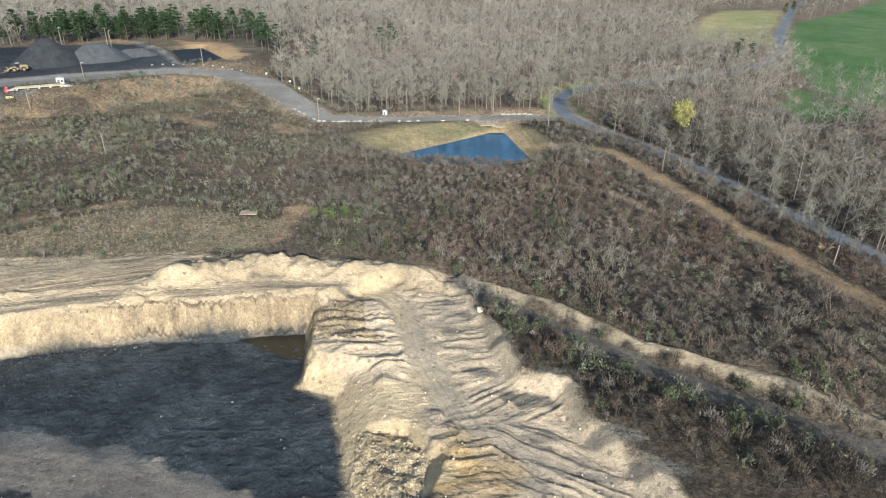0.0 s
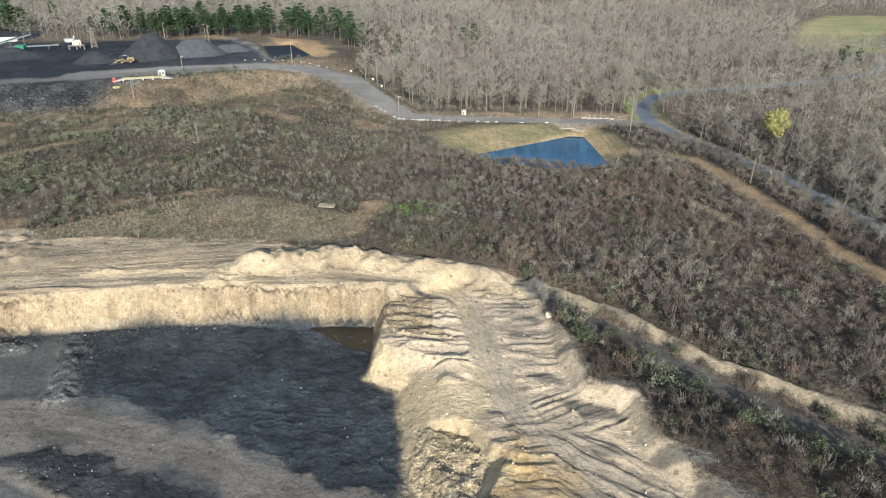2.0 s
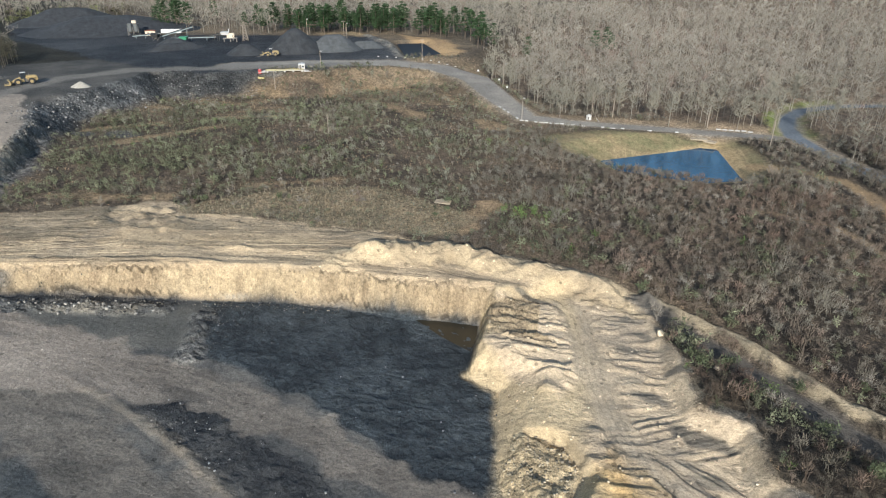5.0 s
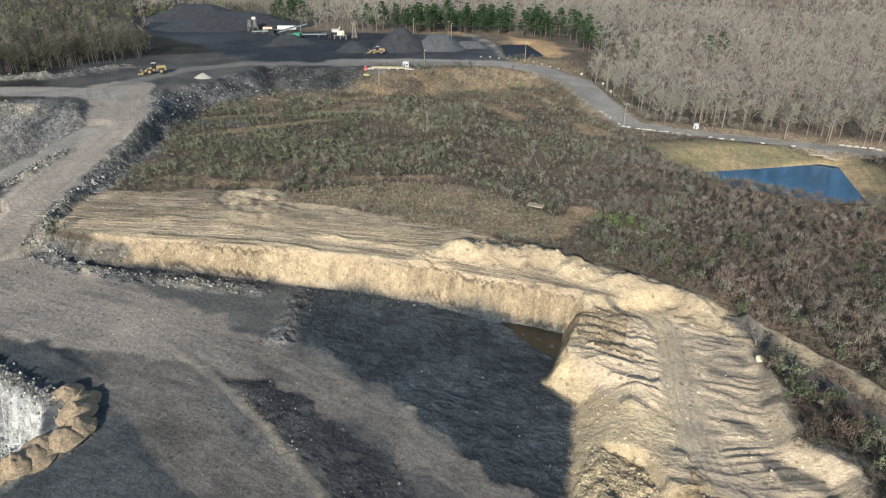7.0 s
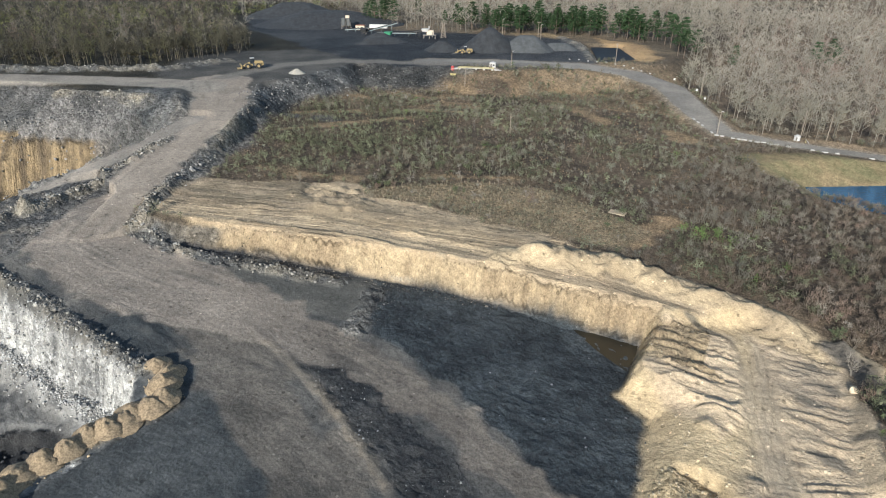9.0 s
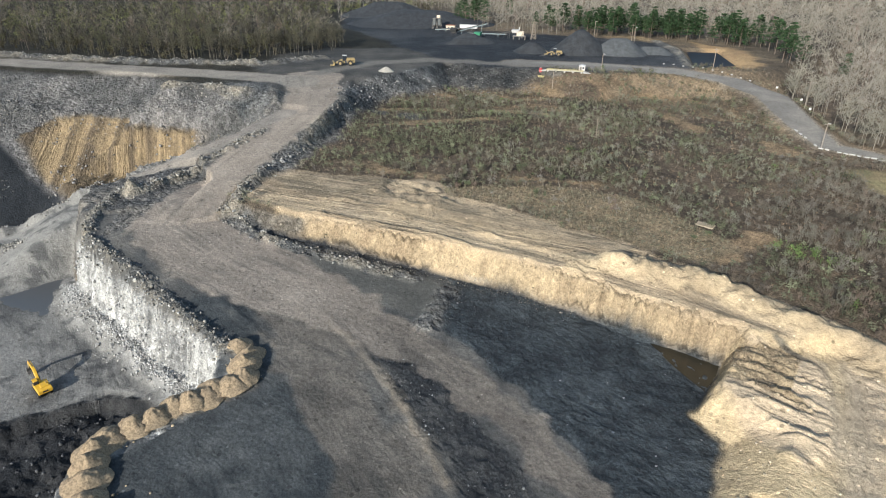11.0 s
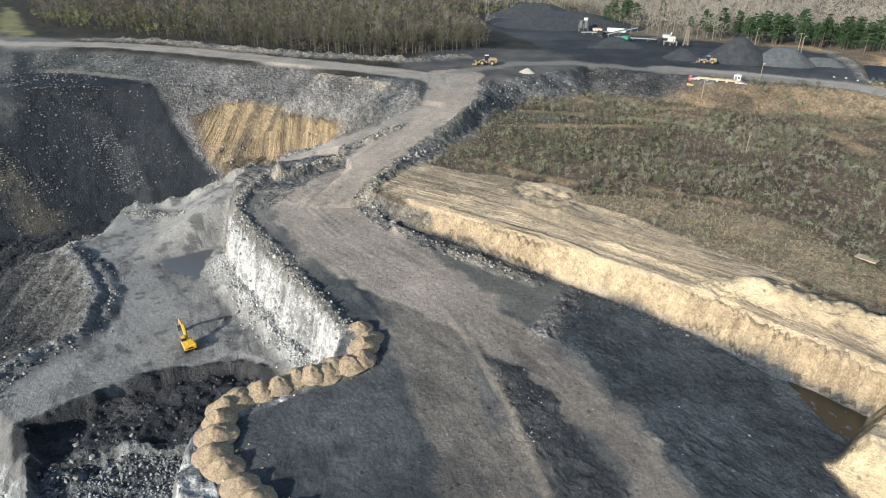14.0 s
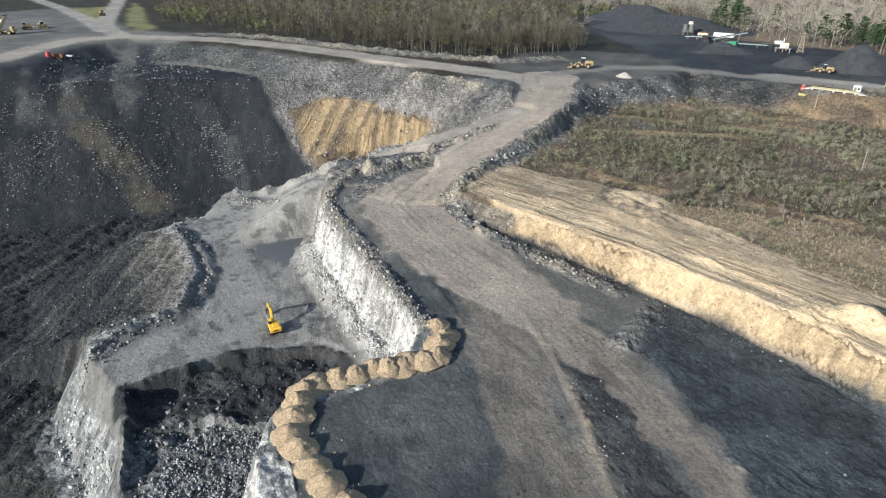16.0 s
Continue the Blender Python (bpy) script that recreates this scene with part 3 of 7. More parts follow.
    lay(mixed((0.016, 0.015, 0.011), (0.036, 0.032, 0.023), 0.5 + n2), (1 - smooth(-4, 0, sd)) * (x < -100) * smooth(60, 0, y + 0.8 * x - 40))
    # grey embankment, halved in tone beyond y 212 where it faces away from light
    lay(mixed((0.042, 0.045, 0.047), (0.15, 0.146, 0.138), 0.42 + n2 + 0.5 * n3) * (1 - 0.5 * smooth(212, 226, y))[..., None], (1 - smooth(9, 15, sd + 3 * n2)) * smooth(-42, -30, -np.abs(x + 206) + 6 * n2) * (y < 262) * (y > 80), 5)
    lay(mixed((0.018, 0.020, 0.024), (0.055, 0.056, 0.058), 0.35 + n1 + 0.6 * n2), mask(x, y, YARD_COAL, 3, 4, 12, 4), 4)
    lay(mixed((0.40, 0.27, 0.14), (0.3, 0.2, 0.11), 0.5 + n2), mask(x, y, BASIN_BANK, 3, 4, 9, 5), 1)
    lay((0.02, 0.02, 0.023), 1 - smooth(0, 2, signed(x, y, BASIN) - 1), 4)
    d, w = nearest(x, y, [(-207, 372), (-194, 380), (-178, 373)])
    lay((0.27, 0.2, 0.115), 1 - smooth(3, 6, d + 3 * n2))
    streak, _ = strip(x, y, [(-195, 278), (-182, 296), (-168, 318)], 0.7, 0.5, 0.6, 26)
    lay((0.40, 0.36, 0.31), streak * 0.9)
    # roads
    for line, seed in ((PAVED, 1), (MAIN_ROAD, 2), (FAR_ROAD, 3)):
        m, w = strip(x, y, line, None, 0.5, 0.25, seed)
        shoulder, _ = strip(x, y, [(p[0], p[1], p[2], p[3] + 1.6) for p in line], None, 1.2, 1.0, seed + 9)
        lay((0.25, 0.21, 0.16), shoulder * 0.7)
        lay(mixed((0.19, 0.172, 0.15), (0.26, 0.235, 0.20), 0.5 + n1 + n2) if line is PAVED else mixed((0.12, 0.135, 0.155), (0.15, 0.165, 0.18), 0.5 + n2), m, 6)
    m, w = strip(x, y, TRAIL, 2.3, 1.6, 2.0, 5)
    lay(mixed((0.36, 0.245, 0.13), (0.24, 0.165, 0.095), 0.5 + n2), m * 0.85, 1)
    # sand: the bench over the wall, the apron, the berms
    sand = mixed((0.43, 0.326, 0.206), (0.285, 0.217, 0.143), 0.45 + 0.9 * n1 + 0.7 * n2 + 0.3 * n3)
    m_bench = mask(x, y, SAND_BENCH, 1.5, 3.0, 8, 8)
    lay(sand, m_bench, 1)
    behind = m_bench * smooth(0, 6, y - np.interp(x, [-165, -140, -124, -110, -90, -60], [86, 84, 92, 101, 107, 112]) + 1.5 * n2) * (x < -55)
    lay(mixed((0.40, 0.31, 0.205), (0.245, 0.194, 0.13), 0.40 + n2 + 0.5 * n3 + 0.4 * smooth(-116, -128, x)), behind)
    for line, wide in ((BENCH_TRACK, 3.4), (UPPER_TRACK, 2.4)):
        d, w = nearest(x, y, line)
        pale_way = (1 - smooth(wide - 0.8, wide + 0.8, d + 0.8 * n2)) * m_bench
        lay(mixed((0.47, 0.364, 0.236), (0.37, 0.288, 0.193), 0.4 + n2), pale_way * 0.8)
        edge = np.exp(-((d - wide) / 0.35) ** 2) + 0.8 * np.exp(-((d - wide - 1.4 + n2) / 0.25) ** 2)
        lay((0.20, 0.165, 0.115), edge * m_bench * smooth(-0.15, 0.25, n2 + 0.6 * n3) * 0.7)
    dw, ww = nearest(x, y, BENCH_TRACK)
    scratch = fbm(ww * 1.1 + 0.4 * n1, dw * 0.75 + 0.5 * n2, 1.0, 3, 194, 0.6)
    lay((0.15, 0.122, 0.085), smooth(0.26, 0.42, scratch + 0.12 * n2) * m_bench * 0.75)
    m_apron = mask(x, y, APRON, 1.0, 2.0, 6, 9)
    lay(mixed((0.555, 0.435, 0.295), (0.40, 0.315, 0.222), 0.40 + n1 + 0.7 * n2 + 0.3 * n3), m_apron, 1)
    d, w = nearest(x, y, SAND_BERM)
    m_berm = 1 - smooth(3.4, 5.2, d + 1.4 * n3)
    lay(mixed((0.46, 0.36, 0.23), (0.35, 0.272, 0.175), 0.4 + n2 + n3), m_berm, 1)
    d, w = nearest(x, y, TRACK_RIDGE)
    m_ridge = 1 - smooth(0.7, 1.8, d + 1.0 * n3)
    lay(mixed((0.36, 0.285, 0.185), (0.2, 0.165, 0.115), 0.45 + n2 + 0.6 * n3), m_ridge, 1)
    m_track, w = strip(x, y, TRACK, None, 0.9, 1.0, 8)
    lay(mixed((0.13, 0.112, 0.092), (0.085, 0.076, 0.065), 0.5 + n2), m_track * 0.95, 3)
    # cut faces of the worked floor
    sd = signed(x, y, WORKED)
    face = smooth(0.2, 0.9, sd) * (1 - smooth(-10.9, -9.8, z + 0.5 * n3)) * (1 - smooth(-25, -22, x + n2) * smooth(93, 90, y))
    flute2 = fbm(x + 0.15 * y, 0 * x, 2.0, 4, 54, 0.7)
    ochre = mixed((0.465, 0.357, 0.222), (0.31, 0.232, 0.145), 0.42 + 0.7 * n2 + 0.6 * n3 + 0.5 * flute2)
    lay(ochre, face * (sd < 12) * (y > 60) * smooth(-128, -121, x + 2 * n2), 2)
    band = smooth(0, 0.7, -(z + 15.4 + 0.9 * n2 + 0.3 * n3)) * (sd < 10) * smooth(-100, -85, x) * (1 - smooth(-30, -24, x))
    lay(mixed((0.30, 0.29, 0.26), (0.46, 0.42, 0.34), 0.5 + n3 + n2), band * face * 0.85, 2)
    lay(mixed((0.13, 0.115, 0.095), (0.2, 0.17, 0.13), 0.5 + n2), face * (sd < 9) * (1 - smooth(-126, -121, x + 2 * n2)) * (y > 60), 5)
    # worked floor
    m_floor = 1 - smooth(-0.3, 0.6, sd)
    lay(mixed((0.062, 0.062, 0.060), (0.138, 0.128, 0.113), 0.42 + n1 + 0.7 * n2 + 0.35 * n3), m_floor, 3)
    lay(mixed((0.026, 0.032, 0.037), (0.068, 0.079, 0.085), 0.34 + 0.7 * n2 + 0.5 * n3), mask(x, y, COAL_FLOOR, 1.0, 1.6, 7, 10), 4)
    lay(mixed((0.028, 0.034, 0.038), (0.070, 0.078, 0.080), 0.36 + n1 + 0.8 * n2 + 0.5 * n3), mask(x, y, DARK_FLOOR, 2.0, 8.5, 12, 11) * m_floor * 0.75, 3)
    lay(mixed((0.026, 0.028, 0.031), (0.065, 0.064, 0.062), 0.4 + n2 + 0.5 * n3), mask(x, y, COAL_PATCH_MID, 1.5, 2.0, 7, 12), 4)
    lay(mixed((0.09, 0.088, 0.079), (0.16, 0.149, 0.128), 0.45 + n1 + 0.6 * n2), mask(x, y, COAL_TERRACE, 1.0, 1.5, 6, 36), 3)
    ditch = 1 - smooth(1.2, 2.6, np.abs(sd + 1.6) + 1.0 * n3)
    lay((0.03, 0.032, 0.035), ditch * smooth(-150, -144, x) * (1 - smooth(-92, -86, x)) * (y > 62), 4)
    # rubbly waste round the fork of the roads
    fork = smooth(-152, -158, x) * (y < 150 + 0.0 * x) * (y > 30) * (x > -260) * (1 - smooth(6, 11, nearest(x, y, HAUL)[0] - 8 + 3 * n2))
    fork = np.maximum(fork, mask(x, y, FORK_ISLAND, 1.5, 1.5, 6, 37) * (1 - m_floor))
    lay(mixed((0.17, 0.155, 0.135), (0.085, 0.083, 0.08), 0.5 + n2 + n3), fork * (z > -25), 5)
    # haul road: pale dust in the wheel lanes
    m_south, _ = strip(x, y, LANE_SOUTH, None, 1.2, 5.0, 33)
    lay(mixed((0.105, 0.091, 0.075), (0.21, 0.179, 0.145), 0.45 + n1 + 0.8 * n2 + 0.3 * n3), m_south * 0.62, 3)
    m_road, w = strip(x, y, HAUL, None, 0.9, 3.0, 13)
    d, w2 = nearest(x, y, HAUL)
    lane = 2 * vnoise(w2 * 2.2 + 0.4 * n1, d * np.where(inside(x, y, WORKED), 0.8, 0.6) + 0.8 * n1, 180) - 1
    dust = smooth(-62, -104, x + 6 * n2)
    lo, hi = mixed((0.105, 0.092, 0.078), (0.205, 0.173, 0.142), dust), mixed((0.225, 0.193, 0.159), (0.33, 0.279, 0.225), dust)
    tone = np.clip(0.45 + 0.16 * lane + 0.45 * n1 + 0.35 * n2 + 0.2 * n3, 0, 1)[..., None]
    lay(lo * (1 - tone) + hi * tone, m_road, 3)
    lay(mixed((0.13, 0.122, 0.11), (0.08, 0.078, 0.074), 0.5 + n1 + n2), mask(x, y, FAR_YARD, 6, 6, 20, 23), 3)
    grass = mask(x, y, [(-505, -24), (-540, -27), (-663, -52), (-663, -24), (-560, -24)], 3, 7, 12, 34)
    grass = np.maximum(grass, mask(x, y, [(-470, -2), (-520, -8), (-620, -6), (-700, 0), (-640, 7), (-530, 6), (-480, 10)], 3, 4, 14, 35))
    lay(mixed((0.16, 0.165, 0.06), (0.12, 0.10, 0.06), 0.45 + n2), grass, 7)
    for line, half in ((SIDE_ROAD_WEST, 6.0), (SIDE_ROAD, 6.5)):
        m, w = strip(x, y, line, half, 1.5, 1.5, 7)
        lay(mixed((0.27, 0.245, 0.21), (0.19, 0.175, 0.155), 0.5 + n1 + n2), m, 3)
    m, w = strip(x, y, UPPER_ROAD, 8.5, 1.5, 1.5, 6)
    lay(mixed((0.27, 0.238, 0.198), (0.19, 0.17, 0.145), 0.45 + n1 + n2), m, 3)
    lay(mixed((0.045, 0.044, 0.042), (0.10, 0.092, 0.081), 0.45 + n1 + 0.7 * n2), mask(x, y, JUNCTION, 3, 5, 14, 24) * (1 - m) * (1 - m_road), 3)
    m_yard, w = strip(x, y, [(-236, 165), (-240, 200), (-226, 228), (-195, 243), (-160, 264), (-140, 280)], 5, 2.5, 2.5, 25)
    lay((0.17, 0.155, 0.135), m_yard * 0.85, 3)
    rut = 0.6 * smooth(0.66, 0.8, vnoise(w2 * 0.9 + 0.5 * n1, d * 1.1 + 1.2 * n1, 185)) * smooth(-0.1, 0.2, fbm(x, y, 16, 3, 186))
    lay((0.04, 0.041, 0.04), rut * np.maximum(m_road, m_south) * 0.55)
    m_strip, _ = strip(x, y, LEFT_STRIP, None, 1.0, 1.0, 14)
    lay(mixed((0.20, 0.18, 0.155), (0.28, 0.245, 0.205), 0.5 + n1 + n2), m_strip, 3)
    streak = smooth(0.12, 0.5, fbm(x * 0.25 + y * 0.03, y - 0.1 * x, 2.2, 3, 171) + 0.35 * n2)
    lay((0.25, 0.205, 0.15), streak * np.maximum(m_apron * 0.35, m_bench * (1 - m_berm) * 0.3) * (1 - face))
    # apron details
    lay(mixed((0.32, 0.265, 0.185), (0.18, 0.155, 0.115), 0.5 + n2 + n3), mask(x, y, RUBBLE, 1, 1.5, 5, 15), 5)
    lay(mixed((0.47, 0.31, 0.13), (0.38, 0.26, 0.13), 0.5 + n2), mask(x, y, ORANGE, 1.2, 1.5, 5, 16) * 0.9, 1)
    dt, wt = nearest(x, y, APRON_TRACK)
    lay(mixed((0.24, 0.205, 0.16), (0.34, 0.285, 0.205), 0.5 + n2 + n3), (1 - smooth(1.6, 3.2, dt + 1.6 * n2)) * m_apron * 0.4)
    ochre_w = m_apron * smooth(-2, -7, x + 0.25 * (y - 85) + 2 * n2) * (1 - smooth(-1, 1, -signed(x, y, APRON_RIBS))) * (y > 60)
    lay(mixed((0.57, 0.44, 0.265), (0.45, 0.345, 0.205), 0.4 + n2), ochre_w * 0.8)
    grey = smooth(0.12, 0.4, n2 + 0.4 * n1) * m_apron * smooth(-8, 4, x)
    lay((0.24, 0.205, 0.16), grey * 0.4)
    # grey smears; the last four also paint in shadows on the greyer southern apron
    for gx, gy, ga, gb in GREY_AND_SHADE_SMEARS:
        lay(mixed((0.10, 0.092, 0.078), (0.17, 0.15, 0.12), 0.5 + n3), (1 - smooth(0.6, 1.1, np.hypot((x - gx) / ga, (y - gy + 0.15 * (x - gx)) / gb) + 0.5 * n2 + 0.35 * n3)) * 0.85)
    for k, (line, wide, seed) in enumerate(BERMS):
        if k == 10:
            continue
        d, w = nearest(x, y, line)
        m = 1 - smooth(0.5 * wide, 0.95 * wide, d + 0.5 * wide * n3)
        tan = (0.36, 0.27, 0.16) if k == 12 else (0.30, 0.235, 0.16) if k in (8, 9) else (0.16, 0.15, 0.135) if k == 11 else (0.33, 0.315, 0.29) if k in (5, 6) else (0.28, 0.245, 0.19)
        lay(mixed((0.10, 0.098, 0.093), tan, 0.35 + 0.9 * n2 + 0.8 * n3 + (0.3 if k in (0, 5, 6, 9) else -0.1)), m * (0.3 * smooth(-0.3, 0.3, n2 + n1) if k in (8, 9) else 0.9), 5 if k < 8 or k == 11 else None)
    # bench, walls and pits
    sdb = signed(x, y, BENCH)
    low = 1 - smooth(0, 0.8, sdb)
    lay(mixed((0.235, 0.224, 0.203), (0.145, 0.14, 0.13), 0.42 + 0.8 * n1 + 0.5 * n2), low, 3)
    swirl = fbm(0.35 * x + 5 * n1, y + 7 * n1, 3.4, 4, 191, 0.65)
    lay((0.085, 0.083, 0.08), low * smooth(0.05, 0.4, swirl + 0.4 * n2) * 0.7)
    lay((0.06, 0.06, 0.06), low * smooth(0.34, 0.5, fbm(x, y, 3.6, 3, 193) + 0.35 * n3) * 0.7)
    lay((0.10, 0.098, 0.094), low * (1 - smooth(0, 5, -sdb + 2.5 * n2)) * (y < 20) * 0.8)
    white = mixed((0.43, 0.42, 0.395), (0.17, 0.168, 0.162), 0.33 + 0.9 * n3 + 0.6 * n4 + 0.5 * n2)
    m_white = smooth(0.2, 0.8, sdb) * (1 - smooth(-17.2, -15.6, z + 0.6 * n3)) * (sdb < 9) * smooth(-170, -160, x) * (y > -4)
    lay(white, smooth(0.2, 0.8, sdb) * (1 - smooth(-17.2, -15.6, z + 0.6 * n3)) * (sdb < 9) * smooth(-170, -160, x) * (y > -4), 5)
    skirt = 1 - smooth(0, 6, -sdb + 3 * n2)
    lay((0.34, 0.33, 0.31), skirt * low * (y > 24) * (x > -175) * smooth(-0.1, 0.3, n3 + n2), 5)
    tip = smooth(0.1, 0.9, sdb) * (y < -12) * (x > -142) * (sdb < 12) * (x < -70)
    lay(mixed((0.235, 0.237, 0.228), (0.095, 0.097, 0.095), 0.45 + n3 + n2 + 0.6 * n4), tip, 5)
    lay(mixed((0.02, 0.021, 0.023), (0.06, 0.058, 0.056), 0.3 + n2 + n3), 1 - smooth(-0.6, 1.2, signed(x, y, COAL_PATCH) - 2.0 + 3.0 * n2 + n3), 4)
    lay(mixed((0.055, 0.056, 0.056), (0.18, 0.178, 0.172), 0.45 + 0.6 * n2 + n3 + n4), 1 - smooth(1.0, 3.0, signed(x, y, BLASTED) + 1.2 * n2), 5)
    pit = (1 - smooth(-1, 1, z + 1.6)) * (x < -196) * (signed(x, y, BENCH) > 1.0) * (nearest(x, y, HAUL)[0] > 12) * (y < 118) * (nearest(x, y, LEFT_STRIP)[0] > 6)
    pit_line = fbm(x * 0.05, y + 2 * n1, 5.0, 3, 192)
    lay(mixed((0.011, 0.0135, 0.017), (0.026, 0.028, 0.031), 0.35 + 0.6 * n1 + 0.5 * pit_line), pit, 4)
    tanlane = 1 - smooth(3, 9, np.abs(y + 20 - 0.42 * (x + 294)) + 7 * n2 + 3 * n3)
    lay(mixed((0.10, 0.085, 0.06), (0.04, 0.037, 0.032), 0.4 + n2 + n3), tanlane * pit * smooth(-11, -15, z) * 0.55)
    greylane = 1 - smooth(2, 6, np.abs(y - 27 - 0.15 * (x + 290)) + 6 * n2 + 3 * n3)
    lay(mixed((0.09, 0.088, 0.085), (0.035, 0.035, 0.035), 0.4 + n2 + n3), greylane * pit * smooth(-15, -20, z) * 0.45)
    dr, wr = nearest(x, y, UPPER_ROAD)
    bank = pit * (1 - smooth(31, 35, dr + 2.5 * n2)) * (x < -262) * (1 - smooth(50, 70, y)) * smooth(-6, 14, y + 8 * n2)
    lay(mixed((0.045, 0.049, 0.047), (0.105, 0.104, 0.096), 0.4 + n2 + 0.6 * n3), bank, 5)
    grey_tip = pit * smooth(0.0, 0.3, fbm(0.12 * x, y, 11, 4, 196) + 0.3 * n2) * smooth(6, -6, y) * smooth(-24, -14, z)
    lay(mixed((0.04, 0.042, 0.041), (0.11, 0.106, 0.098), 0.4 + n2 + 0.6 * n3), grey_tip * 0.8)
    ledge = pit * (1 - smooth(1.2, 2.4, np.abs(dr - 35) + 1.2 * n3)) * (x < -262) * (1 - smooth(50, 70, y)) * smooth(0, 16, y)
    lay((0.16, 0.148, 0.126), ledge * 0.8)
    waste = (sdb > 1.0) * (y < 4) * (x > -198) * (x < -40) * (1 - m_floor)
    lay(mixed((0.024, 0.024, 0.024), (0.06, 0.058, 0.053), 0.4 + n1 + 0.6 * n2), waste * (z < -20) * (1 - tip), 5)
    rub = pit * smooth(-2, 2, y - 46 - 0.13 * (x + 345) + 3 * n2)
    lay(mixed((0.085, 0.083, 0.079), (0.18, 0.168, 0.157), 0.4 + n1 + 0.7 * n2 + 0.3 * n3), rub * (1 - bank), 5)
    cliff = smooth(-13.5, -15.0, z + 1.2 * n2) * pit * smooth(56, 60, y + 2 * n2) * (signed(x, y, NORTH_PIT) < 34) * smooth(-230, -237, x + 3 * n2) * smooth(-37, -34, z)
    flute = fbm(0.75 * x + 0.75 * y, 0 * x, 2.4, 4, 152, 0.7)
    lay(mixed((0.30, 0.222, 0.128), (0.12, 0.092, 0.062), 0.45 + 1.5 * flute + 0.8 * n2 + 0.4 * n3), cliff, 2)
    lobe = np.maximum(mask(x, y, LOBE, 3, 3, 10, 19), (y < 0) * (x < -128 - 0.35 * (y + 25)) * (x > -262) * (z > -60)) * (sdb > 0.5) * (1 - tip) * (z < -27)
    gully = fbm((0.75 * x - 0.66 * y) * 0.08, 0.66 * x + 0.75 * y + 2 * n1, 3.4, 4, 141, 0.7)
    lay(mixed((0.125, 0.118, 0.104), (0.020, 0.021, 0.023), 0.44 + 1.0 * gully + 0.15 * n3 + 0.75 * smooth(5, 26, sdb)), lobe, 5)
    rim = lobe * (1 - smooth(1.5, 5.5, sdb + 1.6 * n3 + 1.5 * n2))
    lay((0.23, 0.222, 0.21), rim * 0.8)
    return col, kind, (n1, n2, n3, n4), dict(bench=m_bench, apron=m_apron, berm=m_berm, face=face, lobe=lobe, road=m_road, track=m_track, floor=m_floor, pit=pit, cliff=cliff, rub=rub, low=low, white=m_white, coal=mask(x, y, COAL_FLOOR, 1.0, 1.6, 7, 10))


SOIL, KIND, (N1, N2, N3, N4), MK = paint()


WALL_LINE = [(-168, 62), (-143, 71), (-125, 78), (-101, 88), (-83, 94), (-56, 103), (-40, 105), (-20, 104), (10, 100), (30, 86), (60, 64)]


